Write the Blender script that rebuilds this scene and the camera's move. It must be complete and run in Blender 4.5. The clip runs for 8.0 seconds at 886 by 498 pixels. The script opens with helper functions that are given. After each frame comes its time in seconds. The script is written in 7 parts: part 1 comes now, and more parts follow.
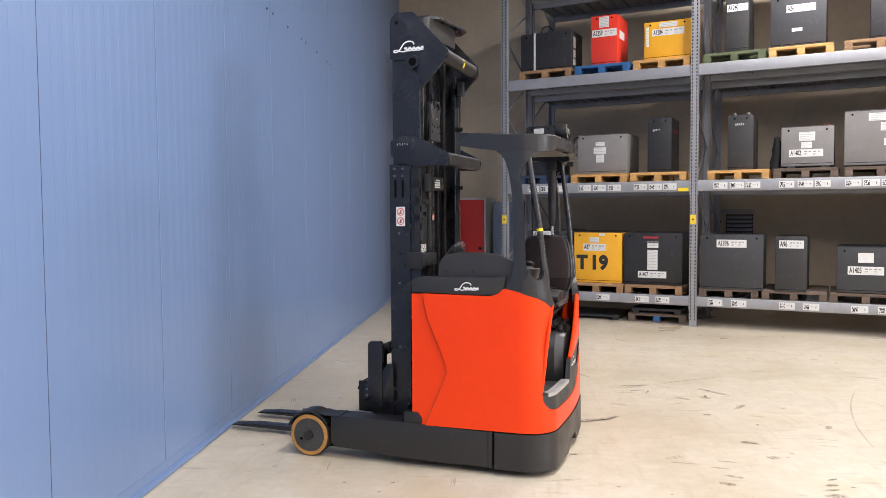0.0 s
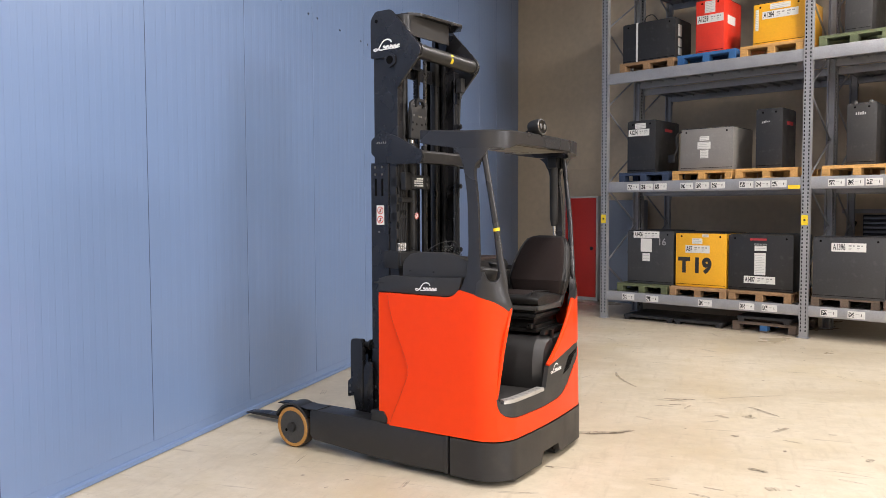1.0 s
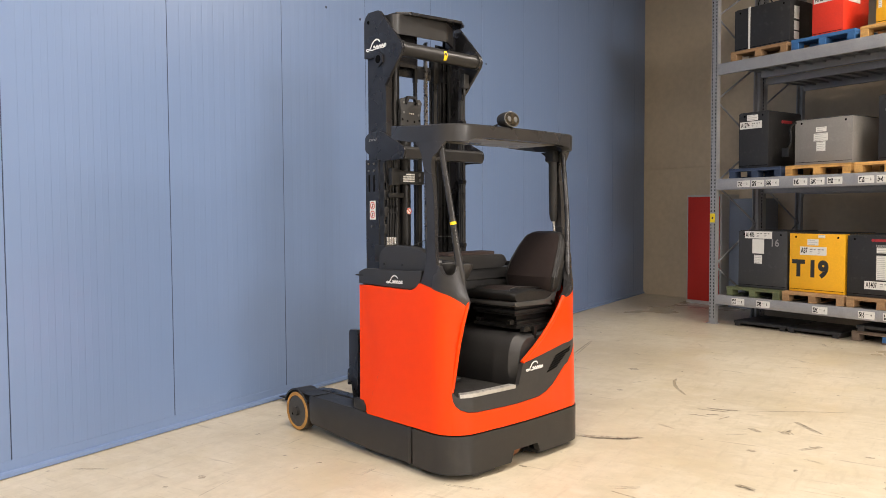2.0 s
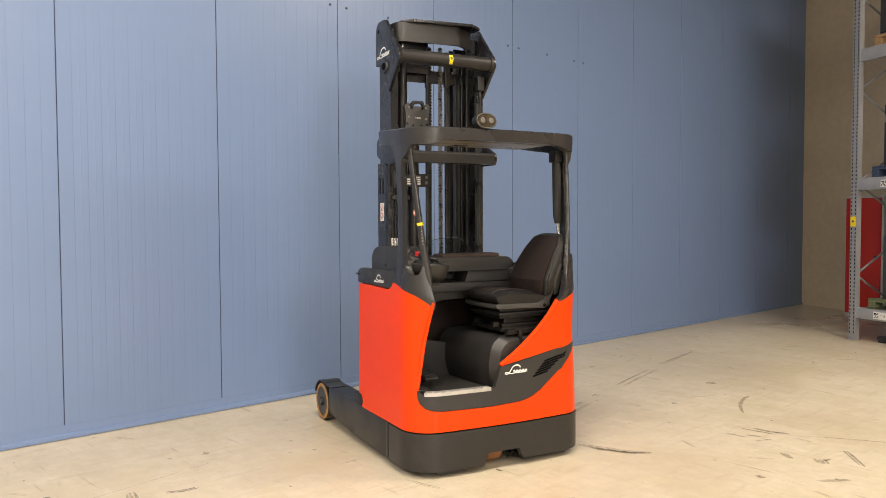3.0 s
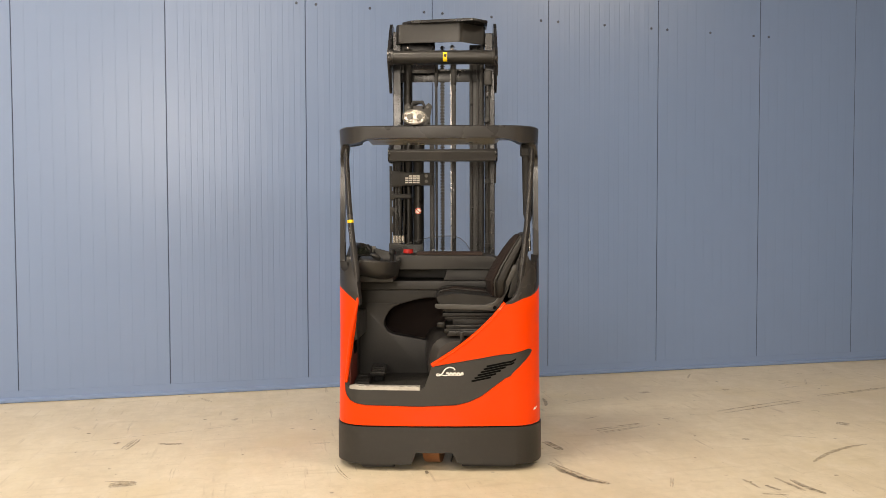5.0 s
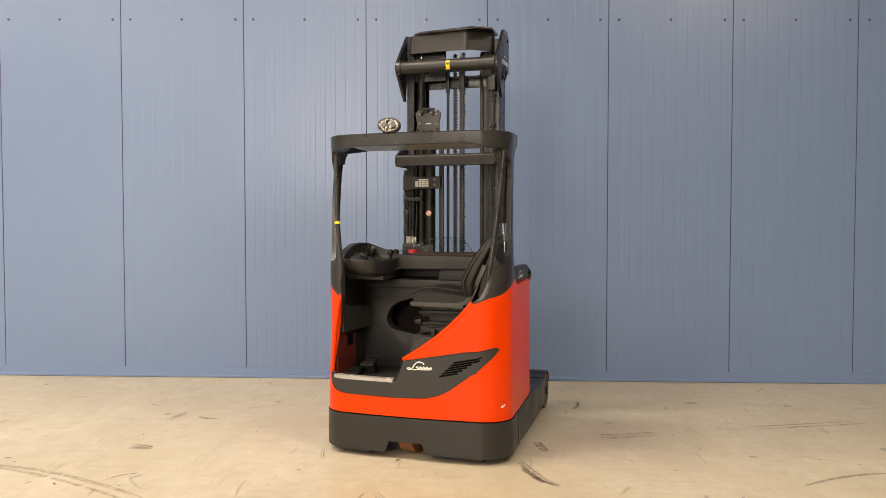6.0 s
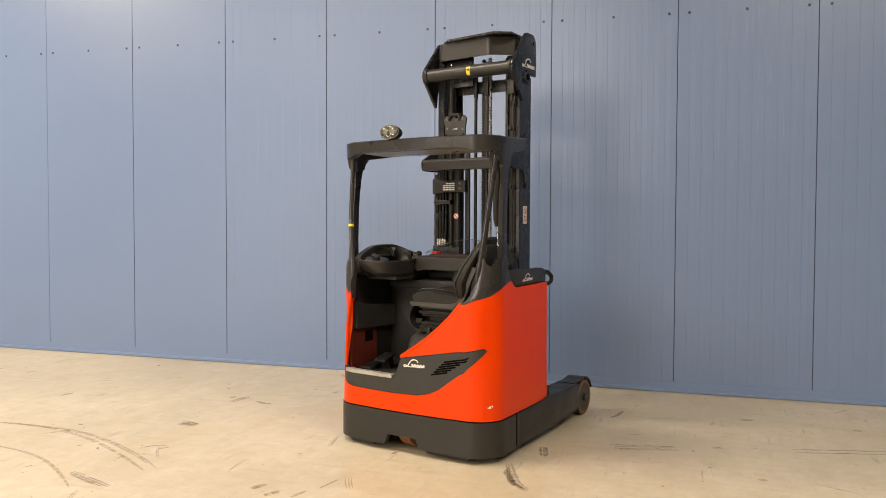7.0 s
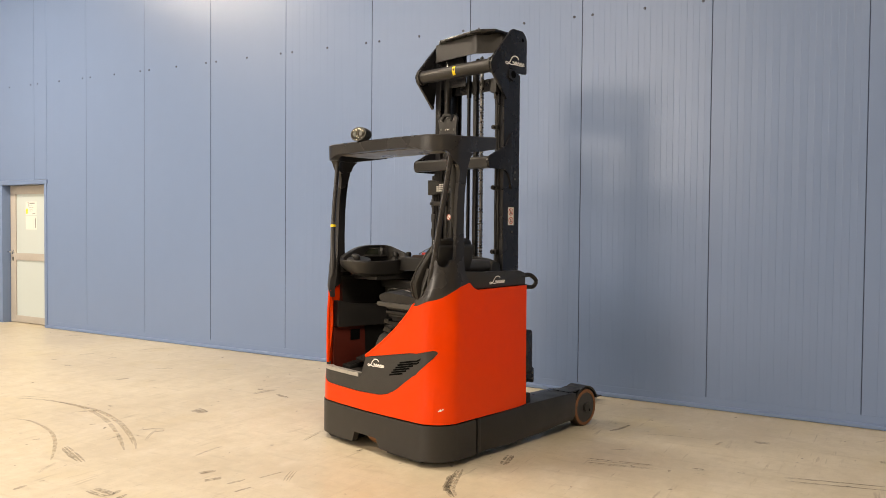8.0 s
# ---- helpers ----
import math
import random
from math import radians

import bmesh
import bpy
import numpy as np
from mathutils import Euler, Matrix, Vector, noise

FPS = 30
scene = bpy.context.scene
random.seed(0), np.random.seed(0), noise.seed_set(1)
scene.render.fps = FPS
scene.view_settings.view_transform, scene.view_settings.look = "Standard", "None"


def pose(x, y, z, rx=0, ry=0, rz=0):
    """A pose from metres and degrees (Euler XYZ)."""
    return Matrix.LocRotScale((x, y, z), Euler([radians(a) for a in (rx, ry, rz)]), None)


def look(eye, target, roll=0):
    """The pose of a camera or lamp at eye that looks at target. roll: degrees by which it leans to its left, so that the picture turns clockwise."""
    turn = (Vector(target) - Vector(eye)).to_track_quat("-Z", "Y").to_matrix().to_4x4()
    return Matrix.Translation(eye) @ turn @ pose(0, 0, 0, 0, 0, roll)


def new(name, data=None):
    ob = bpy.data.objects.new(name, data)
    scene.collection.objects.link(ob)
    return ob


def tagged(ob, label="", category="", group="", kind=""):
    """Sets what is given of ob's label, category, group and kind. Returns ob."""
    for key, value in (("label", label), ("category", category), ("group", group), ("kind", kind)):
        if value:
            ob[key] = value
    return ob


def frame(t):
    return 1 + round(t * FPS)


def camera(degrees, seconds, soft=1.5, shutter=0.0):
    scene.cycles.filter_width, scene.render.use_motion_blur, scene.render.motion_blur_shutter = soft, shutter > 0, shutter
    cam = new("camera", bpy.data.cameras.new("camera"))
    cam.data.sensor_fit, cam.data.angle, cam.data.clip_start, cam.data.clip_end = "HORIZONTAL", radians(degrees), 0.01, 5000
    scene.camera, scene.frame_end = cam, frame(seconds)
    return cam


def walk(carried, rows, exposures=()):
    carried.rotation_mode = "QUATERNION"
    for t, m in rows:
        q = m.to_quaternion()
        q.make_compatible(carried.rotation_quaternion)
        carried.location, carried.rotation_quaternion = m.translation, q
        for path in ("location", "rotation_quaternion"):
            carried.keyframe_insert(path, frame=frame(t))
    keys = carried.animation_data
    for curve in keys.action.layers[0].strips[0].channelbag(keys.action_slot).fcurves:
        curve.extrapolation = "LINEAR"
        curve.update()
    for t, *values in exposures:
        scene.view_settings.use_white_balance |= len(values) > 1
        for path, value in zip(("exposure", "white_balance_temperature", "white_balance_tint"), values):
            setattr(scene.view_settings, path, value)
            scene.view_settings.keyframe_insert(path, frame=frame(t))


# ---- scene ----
import collections

cam = camera(59.8, 8.0, soft=0.05)
PATH = [
    (0, (0.101, 0.728, 1.713), (-0.062, 2.719, 1.611), -0.4),
    (0.5, (0.747, 0.885, 1.716), (0.366, 2.846, 1.613), -0.3),
    (1, (1.479, 1.097, 1.709), (0.85, 2.993, 1.605), -0.2),
    (1.5, (2.117, 1.335, 1.693), (1.277, 3.147, 1.591), -0.2),
    (2, (2.768, 1.648, 1.649), (1.699, 3.336, 1.554), -0.3),
    (2.2, (3.036, 1.814, 1.646), (1.869, 3.435, 1.548), -0.3),
    (3.3, (4.235, 2.842, 1.625), (2.662, 4.074, 1.544), -0.2),
    (3.5, (4.402, 3.057, 1.636), (2.774, 4.216, 1.552), -0.2),
    (4, (4.791, 3.756, 1.604), (3.02, 4.68, 1.524), -0.2),
    (4.5, (5.083, 4.401, 1.603), (3.209, 5.096, 1.527), -0.1),
    (4.7, (5.16, 4.675, 1.598), (3.253, 5.273, 1.521), -0.1),
    (5.8, (5.577, 6.36, 1.578), (3.578, 6.365, 1.513), -0.1),
    (6, (5.632, 6.64, 1.587), (3.636, 6.54, 1.518), 0.0),
    (6.5, (5.647, 7.324, 1.608), (3.681, 6.962, 1.538), 0.1),
    (7, (5.526, 8.027, 1.596), (3.623, 7.415, 1.531), 0.2),
    (7.5, (5.289, 8.66, 1.595), (3.462, 7.849, 1.532), 0.4),
    (8, (4.911, 9.325, 1.576), (3.19, 8.307, 1.521), 0.5),
]
walk(cam, [(t, look(eye, target, roll)) for t, eye, target, roll in PATH],
     [(0, 0.33, 5900, 16), (1.5, 0.36, 6500, 14.5), (3.5, 0.25, 7350, 12.5), (6, 0.02, 7700, 13), (8, 0.02, 7750, 13.5)])

# ---------------------------------------------------------------- world and light
world = bpy.data.worlds.new("world")
scene.world = world
world.use_nodes = True
wn = world.node_tree
sky = wn.nodes.new("ShaderNodeTexSky")
sky.sky_type, sky.sun_disc = "NISHITA", False
sky.sun_elevation, sky.sun_rotation = radians(38), radians(60)
wn.links.new(sky.outputs["Color"], wn.nodes["Background"].inputs["Color"])
wn.nodes["Background"].inputs["Strength"].default_value = 0.1


def area(name, m, sx, sy, watts, colour):
    d = bpy.data.lights.new(name, "AREA")
    d.shape, d.size, d.size_y, d.energy, d.color = "RECTANGLE", sx, sy, watts, colour
    ob = new(name, d)
    ob.matrix_basis = m
    return tagged(ob, "daylight or tube light of the warehouse hall, source assumed out of view", "light", kind="structure")


WALL_X = -2.1          # face of the blue partition
HALL_E = 15.0          # east wall of the hall
HALL_S = -9.0
CEIL = 7.2
LAMP_W = 270
# a daylight gate and a high window in the east wall: from y, to y, sill, head, watts
OPENINGS_E = [(-7.5, -3.5, 0.0, 4.4, 60), (0.3, 3.3, 3.2, 5.6, 460)]
for g0, g1, h0, h1, watts in OPENINGS_E:
    area("window_light", look((HALL_E - 0.05, (g0 + g1) / 2, (h0 + h1) / 2), (0, (g0 + g1) / 2, (h0 + h1) / 2 - 0.1)), g1 - g0, h1 - h0, watts, (1.0, 0.97, 0.93))

# ---------------------------------------------------------------- materials
MATS = {}


def mat(name, colour, rough=0.5, metal=0.0, var=0.12, scale=6.0, bump=0.0, bscale=60.0, coat=0.0, stain=0.0,
        stain_colour=(0.03, 0.028, 0.025), rvar=0.1, random_tint=0.0, spec=0.5):
    """Paint, metal, plastic or wood: base colour with grain, broad variation, stains and fine relief."""
    m = bpy.data.materials.new(name)
    m.use_nodes = True
    nt = m.node_tree
    b = nt.nodes["Principled BSDF"]
    b.inputs["Metallic"].default_value = metal
    b.inputs["Coat Weight"].default_value = coat
    b.inputs["Specular IOR Level"].default_value = spec
    tc = nt.nodes.new("ShaderNodeTexCoord")
    n1 = nt.nodes.new("ShaderNodeTexNoise")
    n1.inputs["Scale"].default_value, n1.inputs["Detail"].default_value = scale, 5
    nt.links.new(tc.outputs["Object"], n1.inputs["Vector"])
    n2 = nt.nodes.new("ShaderNodeTexNoise")
    n2.inputs["Scale"].default_value, n2.inputs["Detail"].default_value = scale * 9, 3
    nt.links.new(tc.outputs["Object"], n2.inputs["Vector"])
    add = nt.nodes.new("ShaderNodeMath")
    add.operation = "ADD"
    nt.links.new(n1.outputs["Fac"], add.inputs[0])
    nt.links.new(n2.outputs["Fac"], add.inputs[1])
    rng = nt.nodes.new("ShaderNodeMapRange")
    rng.inputs["From Min"].default_value, rng.inputs["From Max"].default_value = 0.6, 1.4
    rng.inputs["To Min"].default_value, rng.inputs["To Max"].default_value = 1 - var, 1 + var
    nt.links.new(add.outputs[0], rng.inputs["Value"])
    fac = rng.outputs["Result"]
    if random_tint:
        oi = nt.nodes.new("ShaderNodeObjectInfo")
        r2 = nt.nodes.new("ShaderNodeMapRange")
        r2.inputs["To Min"].default_value, r2.inputs["To Max"].default_value = 1 - random_tint, 1 + random_tint
        nt.links.new(oi.outputs["Random"], r2.inputs["Value"])
        mu = nt.nodes.new("ShaderNodeMath")
        mu.operation = "MULTIPLY"
        nt.links.new(fac, mu.inputs[0])
        nt.links.new(r2.outputs["Result"], mu.inputs[1])
        fac = mu.outputs[0]
    vm = nt.nodes.new("ShaderNodeVectorMath")
    vm.operation = "SCALE"
    vm.inputs[0].default_value = colour
    nt.links.new(fac, vm.inputs["Scale"])
    col = vm.outputs["Vector"]
    if stain:
        n3 = nt.nodes.new("ShaderNodeTexNoise")
        n3.inputs["Scale"].default_value, n3.inputs["Detail"].default_value = scale * 2.3, 8
        nt.links.new(tc.outputs["Object"], n3.inputs["Vector"])
        r3 = nt.nodes.new("ShaderNodeMapRange")
        r3.inputs["From Min"].default_value, r3.inputs["From Max"].default_value = 0.58, 0.75
        r3.inputs["To Max"].default_value = stain
        nt.links.new(n3.outputs["Fac"], r3.inputs["Value"])
        mix = nt.nodes.new("ShaderNodeMix")
        mix.data_type = "RGBA"
        nt.links.new(r3.outputs["Result"], mix.inputs["Factor"])
        nt.links.new(col, mix.inputs["A"])
        mix.inputs["B"].default_value = (*stain_colour, 1)
        col = mix.outputs["Result"]
    nt.links.new(col, b.inputs["Base Color"])
    rr = nt.nodes.new("ShaderNodeMapRange")
    rr.inputs["From Min"].default_value, rr.inputs["From Max"].default_value = 0.3, 0.7
    rr.inputs["To Min"].default_value, rr.inputs["To Max"].default_value = max(0.03, rough - rvar), min(1, rough + rvar)
    nt.links.new(n1.outputs["Fac"], rr.inputs["Value"])
    nt.links.new(rr.outputs["Result"], b.inputs["Roughness"])
    if bump:
        n4 = nt.nodes.new("ShaderNodeTexNoise")
        n4.inputs["Scale"].default_value, n4.inputs["Detail"].default_value = bscale, 4
        nt.links.new(tc.outputs["Object"], n4.inputs["Vector"])
        bp = nt.nodes.new("ShaderNodeBump")
        bp.inputs["Strength"].default_value, bp.inputs["Distance"].default_value = bump, 0.01
        nt.links.new(n4.outputs["Fac"], bp.inputs["Height"])
        nt.links.new(bp.outputs["Normal"], b.inputs["Normal"])
    MATS[name] = m
    return m


ORANGE = mat("orange_paint", (0.8, 0.05, 0.004), 0.36, var=0.03, scale=2, coat=0.2, rvar=0.01, spec=0.1)
# darker copy of the orange, with shade put into the colour
ORANGE_SHADE = mat("shaded_orange", (0.1, 0.013, 0.007), 0.55, var=0.1, scale=5)
JOINT = mat("dark_joint_sealant", (0.04, 0.055, 0.095), 0.7, var=0.1, spec=0.1)
JOINTL = mat("painted_joint", (0.095, 0.14, 0.24), 0.5, var=0.1)
SCREWB = mat("dark_blue_screw", (0.04, 0.055, 0.09), 0.4, var=0.1)
CHASSIS = mat("dark_grey_paint", (0.0172, 0.0168, 0.0168), 0.4, var=0.14, scale=4, bump=0.06, bscale=140, stain=0.12, stain_colour=(0.08, 0.072, 0.062))
GUARD = mat("anthracite_paint", (0.0235, 0.0232, 0.0245), 0.29, var=0.08, scale=3, bump=0.04, bscale=160)
MASTP = mat("mast_paint", (0.012, 0.0123, 0.0145), 0.27, var=0.14, scale=5, bump=0.04, bscale=110, stain=0.1, stain_colour=(0.05, 0.045, 0.04))
STEELD = mat("greased_steel", (0.014, 0.0135, 0.013), 0.36, 0.5, var=0.3, scale=12, stain=0.4)
CHAIN = mat("chain_steel", (0.028, 0.027, 0.026), 0.4, 0.75, var=0.35, scale=30, stain=0.5)
CHAINB = mat("bright_chain_steel", (0.21, 0.205, 0.2), 0.3, 0.9, var=0.35, scale=30, stain=0.3)
REELP = mat("grey_reel_plate", (0.022, 0.022, 0.022), 0.45, var=0.2, scale=9)
SEATF = mat("grey_seat_frame", (0.042, 0.042, 0.041), 0.42, var=0.15, scale=9)
# beige tone stands for floor light bounced onto the lining
LINING = mat("roof_lining", (0.165, 0.147, 0.112), 0.35, var=0.15, scale=6)
BRIGHT = mat("bright_steel", (0.62, 0.61, 0.59), 0.25, 0.9, var=0.1, scale=20)
PLASTIC = mat("textured_black_plastic", (0.0105, 0.0105, 0.0105), 0.52, var=0.1, scale=6, bump=0.12, bscale=420)
CONSOLE = mat("charcoal_console", (0.024, 0.0233, 0.023), 0.42, var=0.12, scale=6, bump=0.08, bscale=300)
PLASTIC2 = mat("charcoal_plastic", (0.024, 0.0237, 0.0238), 0.48, var=0.1, scale=6, bump=0.1, bscale=380)
MATR = mat("worn_rubber_mat", (0.02, 0.0185, 0.0175), 0.75, var=0.35, scale=9, bump=0.2, bscale=160, stain=0.4, stain_colour=(0.075, 0.066, 0.055))
RUBBER = mat("black_rubber", (0.018, 0.018, 0.018), 0.7, var=0.2, scale=10, bump=0.12, bscale=200)
HOSE = mat("rubber_hose", (0.009, 0.009, 0.0095), 0.5, var=0.15, scale=20, spec=0.35)
FABRIC = mat("brown_black_seat_fabric", (0.017, 0.0115, 0.0105), 0.9, var=0.25, scale=30, bump=0.35, bscale=700, spec=0.2)
LEATHER = mat("black_vinyl", (0.0075, 0.007, 0.0066), 0.5, spec=0.38, var=0.12, scale=12, bump=0.15, bscale=350)
PAD = mat("brown_pad", (0.04, 0.024, 0.02), 0.75, var=0.2, scale=25, bump=0.25, bscale=500)
TYRE = mat("amber_polyurethane", (0.42, 0.21, 0.05), 0.5, var=0.2, scale=9, stain=0.5, stain_colour=(0.09, 0.06, 0.03))
TYREB = mat("brown_polyurethane", (0.22, 0.09, 0.035), 0.5, var=0.25, scale=9, stain=0.55, stain_colour=(0.05, 0.04, 0.03))
TREAD = mat("dark_tread", (0.05, 0.034, 0.022), 0.65, var=0.3, scale=14, stain=0.4)
RIM = mat("dusty_wheel_steel", (0.13, 0.13, 0.125), 0.5, 0.4, var=0.22, scale=9, stain=0.4)
RIMD = mat("dusty_wheel_disc", (0.06, 0.06, 0.058), 0.5, 0.3, var=0.22, scale=9, stain=0.4, stain_colour=(0.11, 0.105, 0.1))
ALU = mat("tread_aluminium", (0.5, 0.49, 0.47), 0.38, 0.6, var=0.16, scale=14, bump=0.25, bscale=220, stain=0.25, stain_colour=(0.2, 0.18, 0.15))
WHITE = mat("white_print", (0.8, 0.8, 0.78), 0.5, var=0.04, scale=20)
LABEL = mat("white_label", (0.7, 0.7, 0.67), 0.55, var=0.06, scale=14)
INK = mat("black_ink", (0.02, 0.02, 0.02), 0.6, var=0.1)
GREYINK = mat("grey_ink", (0.25, 0.25, 0.25), 0.6, var=0.1)
PALEINK = mat("pale_ink", (0.45, 0.45, 0.44), 0.6, var=0.1)
REDINK = mat("red_print", (0.36, 0.03, 0.035), 0.5, var=0.1)
SIGNRED = mat("sign_red", (0.55, 0.06, 0.03), 0.5, var=0.08)
YELLOW = mat("yellow_sticker", (0.85, 0.62, 0.02), 0.5, var=0.06)
BUTTON = mat("red_button", (0.6, 0.02, 0.015), 0.35, var=0.04)
SCREEN = mat("dark_display", (0.016, 0.02, 0.015), 0.2, var=0.1)
LENS = mat("lamp_reflector", (0.19, 0.18, 0.16), 0.16, 1.0, var=0.4, scale=30, bump=0.5, bscale=30)
GALV = mat("galvanised_steel", (0.355, 0.36, 0.372), 0.5, 0.5, var=0.14, scale=7, bump=0.05, bscale=50, stain=0.2, stain_colour=(0.28, 0.29, 0.3))
DECK = mat("decking_steel", (0.34, 0.35, 0.36), 0.45, 0.6, var=0.16, scale=6, stain=0.3, stain_colour=(0.16, 0.15, 0.14))
HOLE = mat("hole_shadow", (0.004, 0.004, 0.004), 0.9, var=0.1, spec=0.05)
WOOD_N = mat("pale_pallet_wood", (0.55, 0.31, 0.1), 0.75, var=0.25, scale=5, bump=0.3, bscale=70, stain=0.35, stain_colour=(0.2, 0.12, 0.06), random_tint=0.2)
WOOD_B = mat("brown_pallet_wood", (0.3, 0.18, 0.09), 0.8, var=0.28, scale=5, bump=0.3, bscale=70, stain=0.5, stain_colour=(0.1, 0.06, 0.04), random_tint=0.25)
WOOD_D = mat("dark_pallet_wood", (0.13, 0.095, 0.07), 0.85, var=0.3, scale=5, bump=0.3, bscale=70, stain=0.5, stain_colour=(0.05, 0.04, 0.03), random_tint=0.25)
WOOD_BLUE = mat("blue_pallet_wood", (0.03, 0.12, 0.3), 0.7, var=0.2, scale=6, bump=0.25, bscale=70, stain=0.4, stain_colour=(0.04, 0.06, 0.09), random_tint=0.2)
WOOD_NAVY = mat("dark_blue_pallet_wood", (0.03, 0.05, 0.1), 0.75, var=0.25, scale=6, bump=0.25, bscale=70, stain=0.5, random_tint=0.2)
WOOD_G = mat("green_pallet_wood", (0.1, 0.12, 0.06), 0.8, var=0.3, scale=6, bump=0.3, bscale=70, stain=0.5, stain_colour=(0.18, 0.12, 0.06), random_tint=0.25)
BAT_K = mat("black_battery_steel", (0.02, 0.02, 0.021), 0.48, var=0.2, scale=5, stain=0.35, stain_colour=(0.085, 0.083, 0.08))
BAT_S = mat("slate_battery_steel", (0.038, 0.039, 0.041), 0.5, var=0.16, scale=5, stain=0.3, stain_colour=(0.11, 0.11, 0.11))
BAT_C = mat("charcoal_battery_steel", (0.033, 0.032, 0.031), 0.5, var=0.2, scale=5, stain=0.35, stain_colour=(0.1, 0.095, 0.09))
BAT_G = mat("grey_battery_steel", (0.21, 0.2, 0.19), 0.5, var=0.1, scale=5, stain=0.25, stain_colour=(0.33, 0.32, 0.31))
BAT_R = mat("red_battery_steel", (0.72, 0.042, 0.018), 0.4, var=0.08, scale=5, stain=0.12, stain_colour=(0.25, 0.03, 0.03))
BAT_Y = mat("yellow_battery_steel", (0.82, 0.42, 0.015), 0.42, var=0.08, scale=5, stain=0.2, stain_colour=(0.5, 0.22, 0.02))
CABRED = mat("red_cabinet_door", (0.52, 0.028, 0.016), 0.45, var=0.06, scale=3)
CABGREY = mat("grey_cabinet_frame", (0.5, 0.5, 0.48), 0.5, var=0.06, scale=3)
CABBLUE = mat("blue_grey_cabinet", (0.2, 0.23, 0.28), 0.5, var=0.08, scale=3)
DOORF = mat("beige_door_frame", (0.4, 0.375, 0.345), 0.45, var=0.06, scale=4)
CEILM = mat("ceiling_sheet", (0.22, 0.22, 0.215), 0.7, var=0.08, scale=2)
HALLM = mat("hall_wall", (0.26, 0.25, 0.235), 0.7, var=0.1, scale=1.2)


def worn(name, colour, most, scale):
    """A rubbed-on mark that breaks up into flecks."""
    m = mat(name, colour, 0.75, var=0.3, scale=14)
    nt = m.node_tree
    geo = nt.nodes.new("ShaderNodeNewGeometry")
    n = nt.nodes.new("ShaderNodeTexNoise")
    n.inputs["Scale"].default_value, n.inputs["Detail"].default_value, n.inputs["Roughness"].default_value = scale, 6, 0.7
    nt.links.new(geo.outputs["Position"], n.inputs["Vector"])
    r = nt.nodes.new("ShaderNodeMapRange")
    r.inputs["From Min"].default_value, r.inputs["From Max"].default_value, r.inputs["To Max"].default_value = 0.3, 0.66, most
    nt.links.new(n.outputs["Fac"], r.inputs["Value"])
    nt.links.new(r.outputs["Result"], nt.nodes["Principled BSDF"].inputs["Alpha"])
    return m


SCUFF = worn("tyre_scuff", (0.12, 0.09, 0.064), 0.66, 32)
SCUFFF = worn("light_tyre_scuff", (0.18, 0.138, 0.095), 0.52, 28)
SCUFFL = worn("faint_tyre_scuff", (0.3, 0.235, 0.16), 0.4, 24)


def blue_wall_material():
    """Semi-gloss blue coated sheet of the partition, slightly wavy, with faint soiling."""
    m = mat("blue_coated_sheet", (0.152, 0.226, 0.388), 0.31, var=0.02, scale=0.5, rvar=0.012, spec=0.5)
    nt = m.node_tree
    b = nt.nodes["Principled BSDF"]
    tc = nt.nodes.new("ShaderNodeTexCoord")
    geo = nt.nodes.new("ShaderNodeNewGeometry")
    n = nt.nodes.new("ShaderNodeTexNoise")
    n.inputs["Scale"].default_value, n.inputs["Detail"].default_value = 1.6, 2
    nt.links.new(geo.outputs["Position"], n.inputs["Vector"])
    bp = nt.nodes.new("ShaderNodeBump")
    bp.inputs["Strength"].default_value, bp.inputs["Distance"].default_value = 0.05, 0.02
    nt.links.new(n.outputs["Fac"], bp.inputs["Height"])
    n5 = nt.nodes.new("ShaderNodeTexNoise")
    n5.inputs["Scale"].default_value = 260
    nt.links.new(geo.outputs["Position"], n5.inputs["Vector"])
    bp2 = nt.nodes.new("ShaderNodeBump")
    bp2.inputs["Strength"].default_value, bp2.inputs["Distance"].default_value = 0.06, 0.002
    nt.links.new(n5.outputs["Fac"], bp2.inputs["Height"])
    nt.links.new(bp.outputs["Normal"], bp2.inputs["Normal"])
    nt.links.new(bp2.outputs["Normal"], b.inputs["Normal"])
    return m


BLUE = blue_wall_material()


def ramp(nt, src, stops):
    r = nt.nodes.new("ShaderNodeValToRGB")
    e = r.color_ramp.elements
    e[0].position, e[0].color = stops[0][0], (*stops[0][1], 1)
    e[1].position, e[1].color = stops[-1][0], (*stops[-1][1], 1)
    for p, c in stops[1:-1]:
        x = e.new(p)
        x.color = (*c, 1)
    nt.links.new(src, r.inputs["Fac"])
    return r.outputs["Color"]


